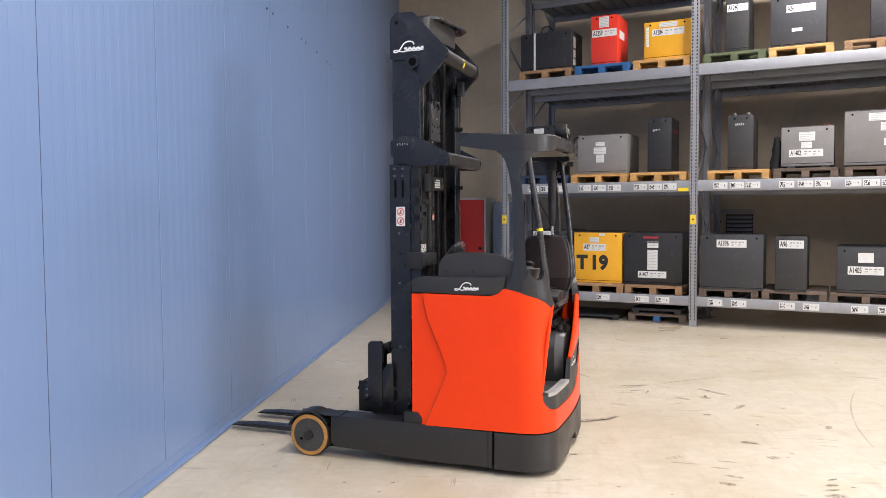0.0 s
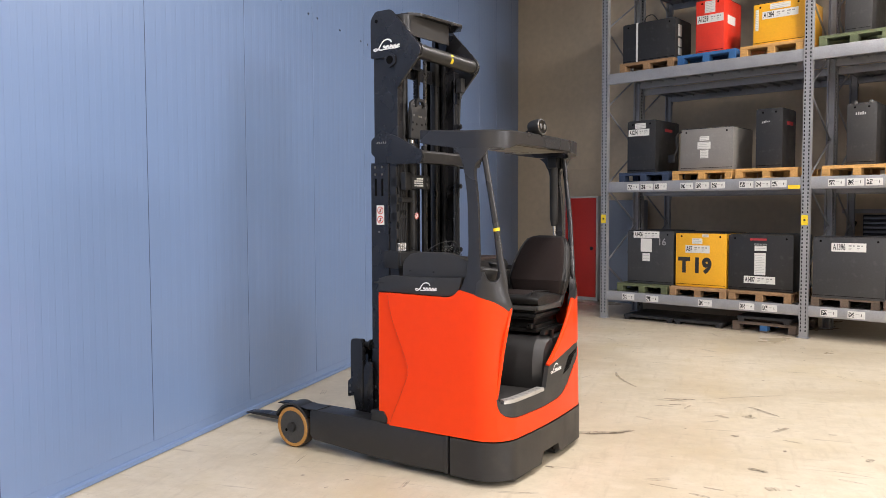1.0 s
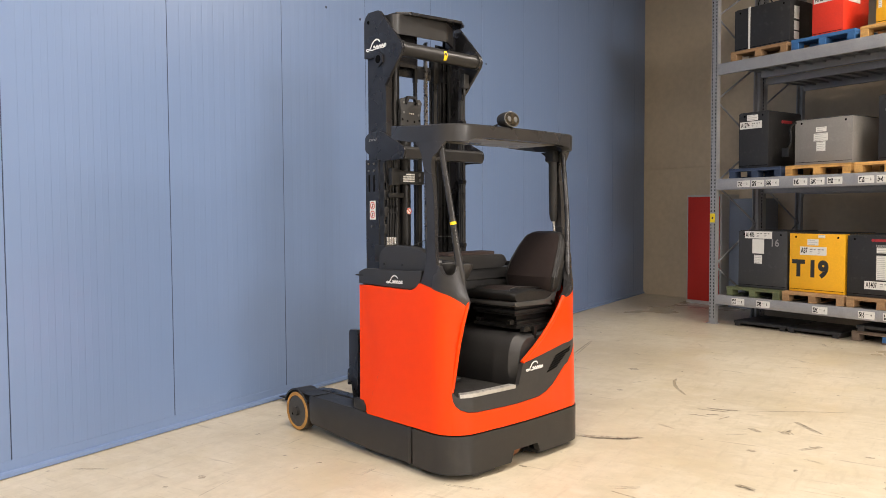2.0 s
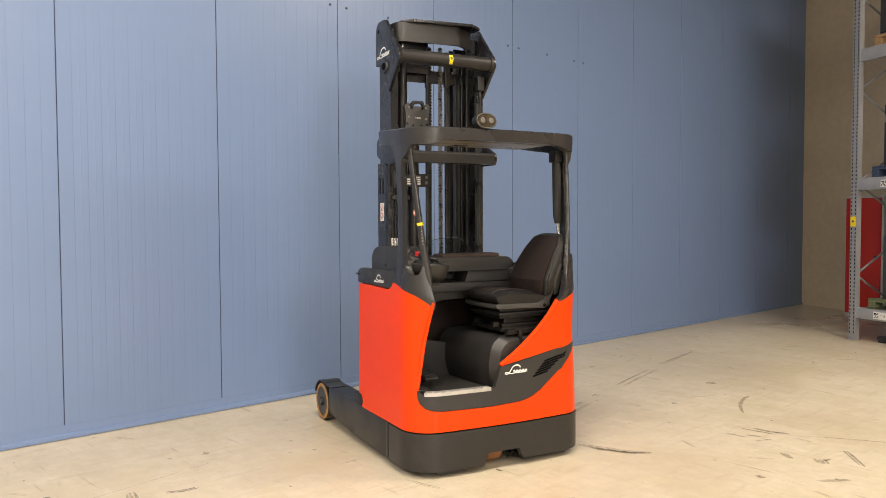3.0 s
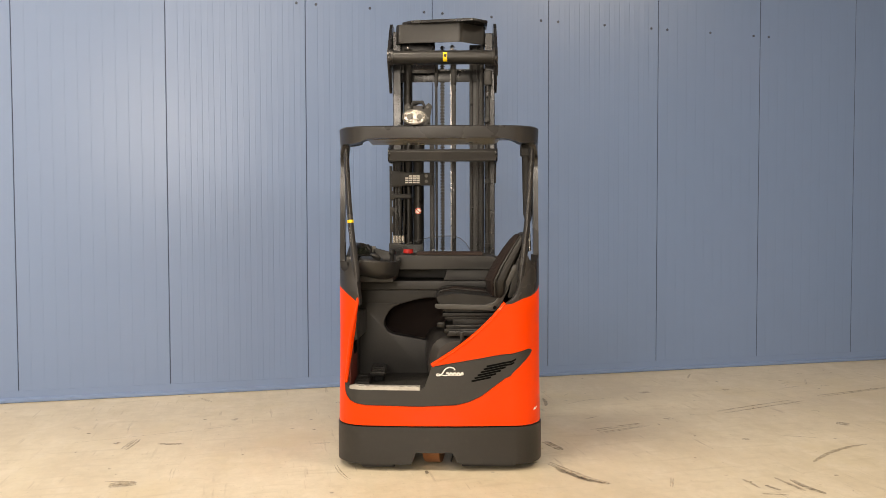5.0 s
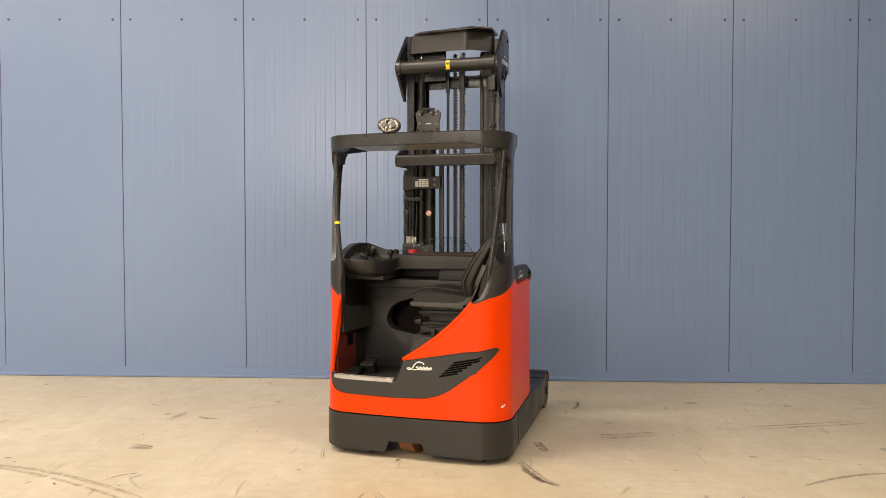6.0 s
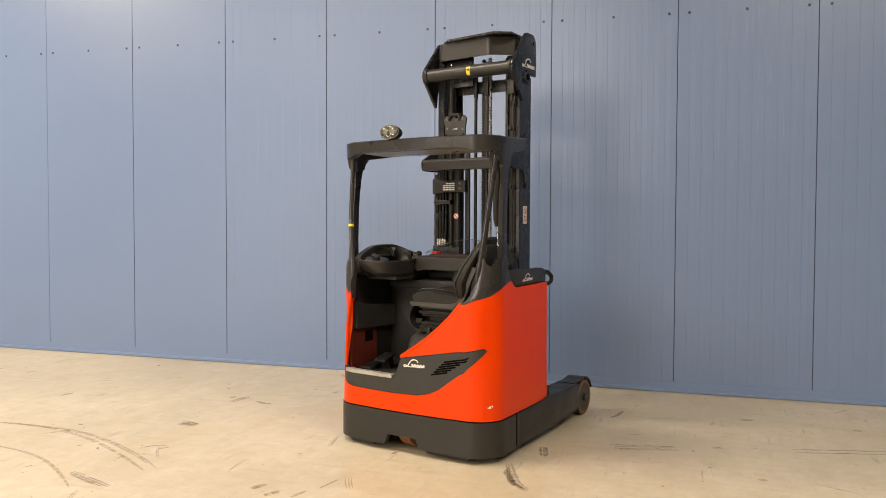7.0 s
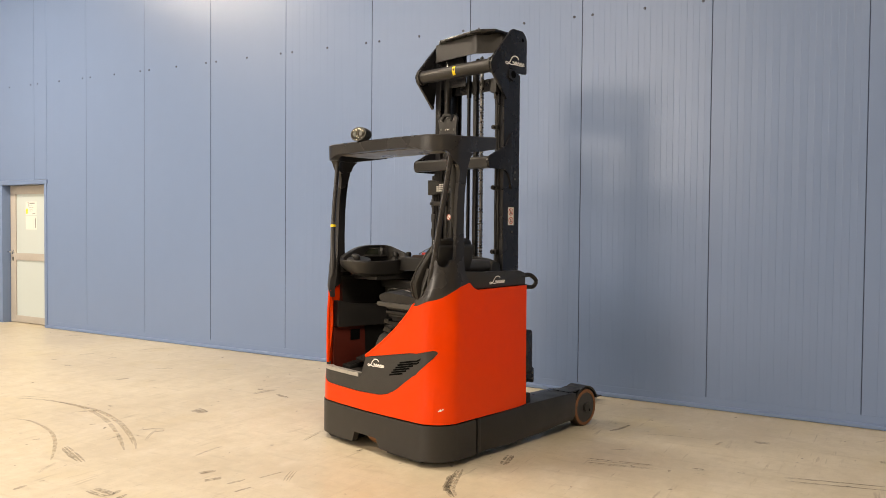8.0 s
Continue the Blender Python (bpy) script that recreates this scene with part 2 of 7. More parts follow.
def floor_material(name, base, light, dark, rough):
    """Sealed cream screed: cloudy colour, ochre patches, short dark scuffs in several directions."""
    m = bpy.data.materials.new(name)
    m.use_nodes = True
    nt = m.node_tree
    b = nt.nodes["Principled BSDF"]
    geo = nt.nodes.new("ShaderNodeNewGeometry")

    def noise_tex(scale, detail, vec=None, rough_=0.55):
        n = nt.nodes.new("ShaderNodeTexNoise")
        n.inputs["Scale"].default_value, n.inputs["Detail"].default_value, n.inputs["Roughness"].default_value = scale, detail, rough_
        nt.links.new(vec if vec else geo.outputs["Position"], n.inputs["Vector"])
        return n

    def mixc(f, a, bcol):
        x = nt.nodes.new("ShaderNodeMix")
        x.data_type = "RGBA"
        nt.links.new(f, x.inputs["Factor"])
        nt.links.new(a, x.inputs["A"])
        if isinstance(bcol, tuple):
            x.inputs["B"].default_value = (*bcol, 1)
        else:
            nt.links.new(bcol, x.inputs["B"])
        return x.outputs["Result"]

    def rngv(src, a, b2, c, d):
        r = nt.nodes.new("ShaderNodeMapRange")
        for k, v in zip(("From Min", "From Max", "To Min", "To Max"), (a, b2, c, d)):
            r.inputs[k].default_value = v
        nt.links.new(src, r.inputs["Value"])
        return r.outputs["Result"]

    cloud = noise_tex(0.55, 6)
    col = ramp(nt, cloud.outputs["Fac"], [(0.3, dark), (0.5, base), (0.72, light)])
    fine = noise_tex(11, 9, None, 0.72)
    col = mixc(rngv(fine.outputs["Fac"], 0.38, 0.7, 0.0, 0.45), col, tuple(c * 0.72 for c in base))
    pale = noise_tex(2.6, 7)
    col = mixc(rngv(pale.outputs["Fac"], 0.56, 0.7, 0.0, 0.45), col, light)
    # trowel streaks and greyish worn spots
    mp0 = nt.nodes.new("ShaderNodeMapping")
    mp0.inputs["Rotation"].default_value = (0, 0, radians(12))
    mp0.inputs["Scale"].default_value = (1.0, 1.5, 1)
    nt.links.new(geo.outputs["Position"], mp0.inputs["Vector"])
    trow = noise_tex(3.2, 9, mp0.outputs["Vector"], 0.68)
    col = mixc(rngv(trow.outputs["Fac"], 0.5, 0.66, 0.0, 0.5), col, (base[0] * 0.78, base[1] * 0.76, base[2] * 0.7))
    col = mixc(rngv(trow.outputs["Fac"], 0.46, 0.34, 0.0, 0.4), col, (light[0] * 1.06, light[1] * 1.06, light[2] * 1.1))
    # long thin float marks
    mp1 = nt.nodes.new("ShaderNodeMapping")
    mp1.inputs["Rotation"].default_value = (0, 0, radians(-9))
    mp1.inputs["Scale"].default_value = (9.0, 1.3, 1)
    nt.links.new(geo.outputs["Position"], mp1.inputs["Vector"])
    flo = noise_tex(1.5, 7, mp1.outputs["Vector"], 0.66)
    col = mixc(rngv(flo.outputs["Fac"], 0.54, 0.7, 0.0, 0.5), col, (base[0] * 0.7, base[1] * 0.68, base[2] * 0.64))
    ochre = noise_tex(1.3, 6, None, 0.6)
    col = mixc(rngv(ochre.outputs["Fac"], 0.54, 0.68, 0.0, 0.5), col, (base[0] * 0.86, base[1] * 0.82, base[2] * 0.66))
    grit = noise_tex(46, 3, None, 0.6)
    col = mixc(rngv(grit.outputs["Fac"], 0.65, 0.72, 0.0, 0.6), col, (base[0] * 0.5, base[1] * 0.48, base[2] * 0.45))
    # short scuffs: stretched noise in three directions, thinned out by a broad mask
    for k, (ang, sx, sy) in enumerate(((20, 1.2, 16), (-38, 1.5, 20), (75, 1.3, 18))):
        mp = nt.nodes.new("ShaderNodeMapping")
        mp.inputs["Rotation"].default_value = (0, 0, radians(ang))
        mp.inputs["Scale"].default_value = (sx, sy, 1)
        mp.inputs["Location"].default_value = (3.1 * k, 1.7 * k, 0)
        nt.links.new(geo.outputs["Position"], mp.inputs["Vector"])
        s = noise_tex(1.4, 4, mp.outputs["Vector"], 0.6)
        mask = noise_tex(1.1 + 0.3 * k, 3)
        f = nt.nodes.new("ShaderNodeMath")
        f.operation = "MULTIPLY"
        nt.links.new(rngv(s.outputs["Fac"], 0.62, 0.69, 0, 0.55), f.inputs[0])
        nt.links.new(rngv(mask.outputs["Fac"], 0.5, 0.62, 0, 1), f.inputs[1])
        col = mixc(f.outputs[0], col, (0.24, 0.19, 0.13))
    spots = nt.nodes.new("ShaderNodeTexVoronoi")
    spots.inputs["Scale"].default_value = 1.7
    nt.links.new(geo.outputs["Position"], spots.inputs["Vector"])
    col = mixc(rngv(spots.outputs["Distance"], 0.012, 0.03, 0.7, 0.0), col, (0.12, 0.1, 0.08))
    nt.links.new(col, b.inputs["Base Color"])
    nt.links.new(rngv(cloud.outputs["Fac"], 0.3, 0.7, rough - 0.1, rough + 0.12), b.inputs["Roughness"])
    bp = nt.nodes.new("ShaderNodeBump")
    bp.inputs["Strength"].default_value, bp.inputs["Distance"].default_value = 0.12, 0.004
    nt.links.new(fine.outputs["Fac"], bp.inputs["Height"])
    nt.links.new(bp.outputs["Normal"], b.inputs["Normal"])
    return m


FLOOR = floor_material("cream_screed", (0.578, 0.51, 0.385), (0.61, 0.552, 0.437), (0.505, 0.425, 0.293), 0.36)
FLOOR2 = floor_material("grey_screed", (0.55, 0.48, 0.37), (0.6, 0.53, 0.43), (0.46, 0.39, 0.3), 0.32)


def concrete_material():
    m = mat("beige_concrete", (0.56, 0.465, 0.335), 0.75, var=0.1, scale=1.1, bump=0.15, bscale=40, stain=0.2, stain_colour=(0.43, 0.355, 0.25))
    return m


CONCRETE = concrete_material()


def glass_material():
    m = bpy.data.materials.new("tinted_polycarbonate")
    m.use_nodes = True
    b = m.node_tree.nodes["Principled BSDF"]
    b.inputs["Base Color"].default_value = (0.8, 0.83, 0.85, 1)
    b.inputs["Roughness"].default_value = 0.06
    b.inputs["Transmission Weight"].default_value = 1.0
    b.inputs["IOR"].default_value = 1.25
    return m


GLASS = glass_material()


def frosted_material():
    m = bpy.data.materials.new("frosted_glass")
    m.use_nodes = True
    b = m.node_tree.nodes["Principled BSDF"]
    b.inputs["Base Color"].default_value = (0.44, 0.5, 0.5, 1)
    # weak glow in place of light shining through from behind
    b.inputs["Roughness"].default_value = 0.35
    b.inputs["Emission Color"].default_value = (0.82, 0.9, 0.9, 1)
    b.inputs["Emission Strength"].default_value = 0.08
    return m


FROST = frosted_material()


def emitter(name, colour, strength):
    m = bpy.data.materials.new(name)
    m.use_nodes = True
    b = m.node_tree.nodes["Principled BSDF"]
    b.inputs["Base Color"].default_value = (0.8, 0.8, 0.8, 1)
    b.inputs["Emission Color"].default_value = (*colour, 1)
    b.inputs["Emission Strength"].default_value = strength
    return m


DAYLIGHT = emitter("bright_yard_outside", (0.95, 0.97, 1.0), 2.0)

# ---------------------------------------------------------------- mesh helpers
def part(name, bm, material, parent=None, label="", smooth=True):
    """Links a bmesh as one mesh object under a thing or a part."""
    bmesh.ops.recalc_face_normals(bm, faces=bm.faces)
    me = bpy.data.meshes.new(name)
    bm.to_mesh(me)
    bm.free()
    if smooth:
        me.polygons.foreach_set("use_smooth", [True] * len(me.polygons))
        me.set_sharp_from_angle(angle=radians(32))
    me.materials.append(material)
    ob = new(name, me)
    if parent:
        ob.parent = parent
    if label:
        ob["label"] = label
    return ob


def thing(name, m, label, category, group="", kind=""):
    ob = new(name)
    ob.matrix_basis = m
    return tagged(ob, label, category, group, kind)


def bevel(bm, geom_faces, width, seg=2, angle=0.5):
    if width <= 0:
        return
    edges = {e for f in geom_faces for e in f.edges if len(e.link_faces) == 2 and e.calc_face_angle(0) > angle}
    if edges:
        bmesh.ops.bevel(bm, geom=list(edges), offset=width, segments=seg, affect="EDGES", profile=0.6, clamp_overlap=True)


def box(bm, x0, x1, y0, y1, z0, z1, b=0.0, seg=2, m=None):
    vs = [bm.verts.new((x, y, z)) for x in (x0, x1) for y in (y0, y1) for z in (z0, z1)]
    fs = [bm.faces.new([vs[i] for i in q]) for q in ((0, 1, 3, 2), (4, 6, 7, 5), (0, 4, 5, 1), (2, 3, 7, 6), (0, 2, 6, 4), (1, 5, 7, 3))]
    if m:
        for v in vs:
            v.co = m @ v.co
    bmesh.ops.recalc_face_normals(bm, faces=fs)
    bevel(bm, fs, b, seg)
    return bm


def prism(bm, poly, axis, a0, a1, b=0.0, seg=2, holes=()):
    """Extrudes a polygon of the two other axes along an axis; u, v are the remaining axes in x, y, z order."""
    def co(u, v, a):
        return {"x": (a, u, v), "y": (u, a, v), "z": (u, v, a)}[axis]
    lo = [bm.verts.new(co(u, v, a0)) for u, v in poly]
    hi = [bm.verts.new(co(u, v, a1)) for u, v in poly]
    n = len(poly)
    fs = [bm.faces.new(lo), bm.faces.new(hi[::-1])]
    for i in range(n):
        fs.append(bm.faces.new((lo[i], lo[(i + 1) % n], hi[(i + 1) % n], hi[i])))
    bmesh.ops.recalc_face_normals(bm, faces=fs)
    bevel(bm, fs, b, seg)
    return bm


def cyl(bm, p0, p1, r0, r1=None, seg=16, cap=True):
    p0, p1 = Vector(p0), Vector(p1)
    r1 = r0 if r1 is None else r1
    d = p1 - p0
    q = d.to_track_quat("Z", "Y").to_matrix().to_4x4()
    m = Matrix.Translation((p0 + p1) / 2) @ q
    bmesh.ops.create_cone(bm, cap_ends=cap, cap_tris=False, segments=seg, radius1=r0, radius2=r1, depth=d.length, matrix=m)
    return bm


def rounded(pts, r, n=5):
    """A 2D polygon with its corners rounded off."""
    out = []
    k = len(pts)
    for i in range(k):
        p, a, c = Vector(pts[i]), Vector(pts[i - 1]), Vector(pts[(i + 1) % k])
        rr = r[i] if isinstance(r, (list, tuple)) else r
        if rr <= 0:
            out.append(tuple(p))
            continue
        d0, d1 = (a - p), (c - p)
        t = min(rr, d0.length * 0.49, d1.length * 0.49)
        s0, s1 = p + d0.normalized() * t, p + d1.normalized() * t
        for j in range(n + 1):
            f = j / n
            out.append(tuple((1 - f) ** 2 * s0 + 2 * f * (1 - f) * p + f * f * s1))
    return out


def sweep(bm, path, r, seg=8):
    """A round tube along a list of points; r is a number or a radius for each point."""
    pts = [Vector(p) for p in path]
    rings = []
    up = Vector((0, 0, 1))
    for i, p in enumerate(pts):
        d = (pts[min(i + 1, len(pts) - 1)] - pts[max(i - 1, 0)]).normalized()
        s = d.cross(up)
        s = s.normalized() if s.length > 1e-3 else Vector((1, 0, 0))
        u = s.cross(d)
        rr = r[i] if isinstance(r, (list, tuple)) else r
        rings.append([bm.verts.new(p + rr * (math.cos(a) * s + math.sin(a) * u)) for a in (2 * math.pi * k / seg for k in range(seg))])
    for a, c in zip(rings, rings[1:]):
        for k in range(seg):
            bm.faces.new((a[k], a[(k + 1) % seg], c[(k + 1) % seg], c[k]))
    bm.faces.new(rings[0][::-1])
    bm.faces.new(rings[-1])
    return bm


def curve_pts(ctrl, n=8):
    """A smooth run of points through control points."""
    c = [Vector(p) for p in ctrl]
    out = []
    for i in range(len(c) - 1):
        p0, p1, p2, p3 = c[max(i - 1, 0)], c[i], c[i + 1], c[min(i + 2, len(c) - 1)]
        for j in range(n):
            t = j / n
            out.append(0.5 * (2 * p1 + (p2 - p0) * t + (2 * p0 - 5 * p1 + 4 * p2 - p3) * t * t + (3 * p1 - p0 - 3 * p2 + p3) * t ** 3))
    return out + [c[-1]]


def loft(bm, sections, cap=True):
    """Skins closed sections that have the same number of points."""
    rings = [[bm.verts.new(p) for p in s] for s in sections]
    n = len(rings[0])
    for a, c in zip(rings, rings[1:]):
        for k in range(n):
            bm.faces.new((a[k], a[(k + 1) % n], c[(k + 1) % n], c[k]))
    if cap:
        bm.faces.new(rings[0][::-1])
        bm.faces.new(rings[-1])
    return bm


def superellipse(cx, cz, a, c, n=28, e=2.6):
    out = []
    for k in range(n):
        t = 2 * math.pi * k / n
        x, z = math.cos(t), math.sin(t)
        out.append((cx + a * math.copysign(abs(x) ** (2 / e), x), cz + c * math.copysign(abs(z) ** (2 / e), z)))
    return out


def nb():
    return bmesh.new()


def text_mesh(name, words, height, material, parent, m, label="", bold=0.03):
    cu = bpy.data.curves.new(name, "FONT")
    cu.offset = height * bold
    cu.body, cu.size, cu.extrude, cu.align_x, cu.align_y = words, height * 1.38, 0.0006, "CENTER", "CENTER"
    tmp = bpy.data.objects.new(name, cu)
    scene.collection.objects.link(tmp)
    bpy.context.view_layer.update()
    me = bpy.data.meshes.new_from_object(tmp.evaluated_get(bpy.context.evaluated_depsgraph_get()))
    bpy.data.objects.remove(tmp)
    bpy.data.curves.remove(cu)
    me.materials.clear()
    me.materials.append(material)
    ob = new(name, me)
    ob.parent = parent
    ob.matrix_basis = m
    if label:
        ob["label"] = label
    return ob


# ---------------------------------------------------------------- the hall
bm = nb()
box(bm, WALL_X - 0.4, HALL_E + 0.4, HALL_S - 0.4, 22, -0.3, 0)
tagged(part("floor", bm, FLOOR), "cream sealed screed floor with tyre scuffs and stains", "floor", kind="structure")

# smoother grey screed along the back of the hall
bm = nb()
vs = [bm.verts.new((x, y, 0.004)) for x, y in ((-2.08, 13.82), (-1.2, 13.6), (-0.46, 13.36), (0.1, 13.15), (3.2, 11.9), (9.0, 9.5), (14.5, 7.1), (14.5, 9.6), (9.0, 12.0), (-2.08, 16.84))]
bm.faces.new(vs)
tagged(part("floor_strip", bm, FLOOR2), "smoother grey screed strip along the back wall", "floor", kind="structure")

RACK_A = radians(-23.2)
R_IN = Matrix.Translation((0.08, 13.25, 0)) @ Matrix.Rotation(RACK_A, 4, "Z")
# back wall: parallel to the rack, starting at the corner of the partition
BW = Matrix.Translation((-2.1, 16.87, 0)) @ Matrix.Rotation(RACK_A, 4, "Z")
bm = nb()
box(bm, -0.4, 19.5, 0, 0.25, 0, 2.46, m=BW)
box(bm, -0.4, 19.5, 0, 0.25, 2.475, CEIL, m=BW)
box(bm, -0.4, 19.5, 0.02, 0.25, 2.46, 2.475, m=BW)
# invented return past the rack end, out of view, blocks side light
box(bm, 6.25, 6.45, -0.3, 2.7, 0, CEIL, m=R_IN)
tagged(part("wall_north", bm, CONCRETE), "beige-brown precast concrete wall with a horizontal joint and an added unseen return", "wall", kind="structure")

# east and south walls of the hall with daylight gates
bm = nb()
edges = [HALL_S - 0.3] + [g for row in OPENINGS_E for g in row[:2]] + [10.5]
for a, c in zip(edges[0::2], edges[1::2]):
    box(bm, HALL_E, HALL_E + 0.3, a, c, 0, CEIL)
for g0, g1, h0, h1, _ in OPENINGS_E:
    box(bm, HALL_E, HALL_E + 0.3, g0, g1, h1, CEIL)
    if h0 > 0:
        box(bm, HALL_E, HALL_E + 0.3, g0, g1, 0, h0)
tagged(part("wall_east", bm, HALLM), "plain light hall wall with an open gate and a high window", "wall", kind="structure")
bm = nb()
box(bm, WALL_X - 0.4, HALL_E, HALL_S - 0.3, HALL_S, 0, CEIL)
tagged(part("wall_south", bm, HALLM), "plain light hall wall", "wall", kind="structure")
bm = nb()
box(bm, WALL_X - 0.4, HALL_E + 0.3, HALL_S - 0.3, 17.6, CEIL, CEIL + 0.2)
for k in range(9):
    x = WALL_X + 1.2 + 1.9 * k
    box(bm, x, x + 0.18, HALL_S, 17.2, CEIL - 0.34, CEIL)
tagged(part("ceiling", bm, CEILM), "pale sheet ceiling with steel beams", "ceiling", kind="structure")
for g0, g1, h0, h1, _ in OPENINGS_E:
    bm = nb()
    box(bm, HALL_E + 0.24, HALL_E + 0.26, g0, g1, h0, h1)
    tagged(part("backdrop", bm, DAYLIGHT), "bright overcast yard outside the hall", "backdrop", kind="structure")

# assumed tube light rows under the ceiling, unseen, shares tuned to brighten the hall
LAMP_ROWS = [(1.6, -2.0, 2.0), (1.6, 4.0, 0.95), (7.2, -6.0, 0.8), (7.2, -1.0, 0.9), (7.2, 4.5, 0.9), (12.0, -3.0, 0.7), (12.0, 4.0, 0.9), (4.0, 10.6, 1.28)]
for lx, ly, share in LAMP_ROWS:
    bm = nb()
    box(bm, -0.16, 0.16, -1.6, 1.6, 0.02, 0.09, 0.01)
    for u in (-1.2, 1.2):
        cyl(bm, (0, u, 0.08), (0, u, CEIL - 6.4), 0.01, seg=6)
    lamp = part("ceiling_light", bm, CEILM)
    lamp.location = (lx, ly, 6.4)
    tagged(lamp, "long white tube luminaire, assumed out of view under the ceiling", "lamp", "ceiling lights")
    area("assumed_tube_light", pose(lx, ly, 6.41), 0.28, 3.1, LAMP_W * share, (1.0, 0.93, 0.84))

# ---------------------------------------------------------------- blue partition: ribbed panels, skirting, door, screws
DOOR = (-2.99, -1.87, 2.19)
wall_w = thing("wall_west", pose(WALL_X, 0, 0), "blue coated sheet-metal sandwich panel partition", "wall", kind="structure")
bm = nb()
box(bm, -0.3, -0.06, HALL_S, DOOR[0] - 0.03, 0, CEIL)
box(bm, -0.3, -0.06, DOOR[1] + 0.03, 17.2, 0, CEIL)
box(bm, -0.3, -0.06, DOOR[0] - 0.03, DOOR[1] + 0.03, DOOR[2] + 0.03, CEIL)
box(bm, -0.32, -0.3, HALL_S, 17.2, 0, CEIL)
part("core", bm, HOLE, wall_w, "dark core behind the panels")


def panel_mesh(y0, y1, z0, z1):
    """One sheet with shallow rolled ribs, thin beads and folded edges; x = 0 is its face."""
    rib = float(np.interp(y0, (1.8, 3.0), (0.0001, 0.0009)))
    bead = 0.0005 if 4.0 < y0 < 9.0 else 0.0
    bm = nb()
    prof = [(y0, -0.05), (y0, -0.004), (y0 + 0.003, 0.0)]
    n = max(2, round((y1 - y0) / 0.106))
    for k in range(1, n):
        y = y0 + (y1 - y0) * k / n
        prof += [(y - 0.0025, 0.0), (y + 0.0025, -rib), (y + 0.034, -rib * 0.4)]
        if bead:
            prof += [(y + 0.05, 0.0), (y + 0.0525, bead), (y + 0.055, 0.0)]
        else:
            prof += [(y + 0.06, 0.0)]
    prof += [(y1 - 0.003, 0.0), (y1, -0.004), (y1, -0.05)]
    lo = [bm.verts.new((x, y, z0)) for y, x in prof]
    hi = [bm.verts.new((x, y, z1)) for y, x in prof]
    for i in range(len(prof) - 1):
        bm.faces.new((lo[i], lo[i + 1], hi[i + 1], hi[i]))
    bm.faces.new(lo)
    bm.faces.new(hi[::-1])
    return bm


SEAMS = [-8.6, -7.3, -6.0, -4.71, -3.42, -2.13, -0.85, 0.42, 1.70, 2.972, 4.238, 5.482, 6.695, 7.888, 9.093, 10.288, 11.48, 12.68, 13.87, 15.06, 16.25, 17.4]
for sa, sb in zip(SEAMS, SEAMS[1:]):
    y0, y1 = sa + 0.0022, sb - 0.0022
    if y0 > 17.0:
        break
    y1 = min(y1, 17.05)
    zlow = 0.1
    if y1 > DOOR[0] - 0.06 and y0 < DOOR[1] + 0.06:
        # panels beside and over the door
        if y0 < DOOR[0] - 0.07:
            part("panel", panel_mesh(y0, DOOR[0] - 0.06, zlow, CEIL - 0.01), BLUE, wall_w, smooth=False)
            part("panel", panel_mesh(DOOR[0] - 0.056, y1, DOOR[2] + 0.07, CEIL - 0.01), BLUE, wall_w, smooth=False)
        elif y1 > DOOR[1] + 0.07:
            part("panel", panel_mesh(y0, DOOR[1] + 0.056, DOOR[2] + 0.07, CEIL - 0.01), BLUE, wall_w, smooth=False)
            part("panel", panel_mesh(DOOR[1] + 0.06, y1, zlow, CEIL - 0.01), BLUE, wall_w, smooth=False)
        else:
            part("panel", panel_mesh(y0, y1, DOOR[2] + 0.07, CEIL - 0.01), BLUE, wall_w, smooth=False)
    else:
        part("panel", panel_mesh(y0, y1, zlow, CEIL - 0.01), BLUE, wall_w, smooth=False)

for sa in SEAMS[1:-1]:
    bm = nb()
    box(bm, -0.05, -0.0012, sa - 0.0024, sa + 0.0024, DOOR[2] + 0.08 if DOOR[0] < sa < DOOR[1] else 0.104, CEIL - 0.012)
    part("joint", bm, JOINTL if sa < 1 else JOINT, wall_w, "painted joint between two panels" if sa < 1 else "dark joint between two panels", smooth=False)

for a, c in ((HALL_S, DOOR[0] - 0.06), (DOOR[1] + 0.06, 17.1)):
    bm = nb()
    prism(bm, [(-0.06, 0.0), (0.012, 0.0), (0.012, 0.006), (0.028, 0.006), (0.028, 0.03), (0.02, 0.037), (0.003, 0.041), (0.002, 0.101), (-0.002, 0.104), (-0.06, 0.104)], "y", a, c)
    sk = part("baseboard", bm, BLUE, smooth=False)
    sk.location = (WALL_X, 0, 0)
    tagged(sk, "blue folded sheet skirting along the partition", "baseboard", kind="structure")

# screw heads in a row near 3.6 m
for sa, sb in zip(SEAMS[4:], SEAMS[5:]):
    for y in (sa + 0.1, (sa + sb) / 2, sb - 0.082):
        if y > 10.4 or y < -3.5:
            continue
        z = 3.688 - 0.0135 * y
        bm = nb()
        cyl(bm, (WALL_X - 0.002, y, z), (WALL_X + 0.003, y, z), 0.0135, seg=12)
        cyl(bm, (WALL_X + 0.003, y, z), (WALL_X + 0.011, y, z), 0.008, 0.006, seg=6)
        tagged(part("screw_head", bm, SCREWB), "dark blue screw in the panel wall", "screw", "screws in the panel wall")

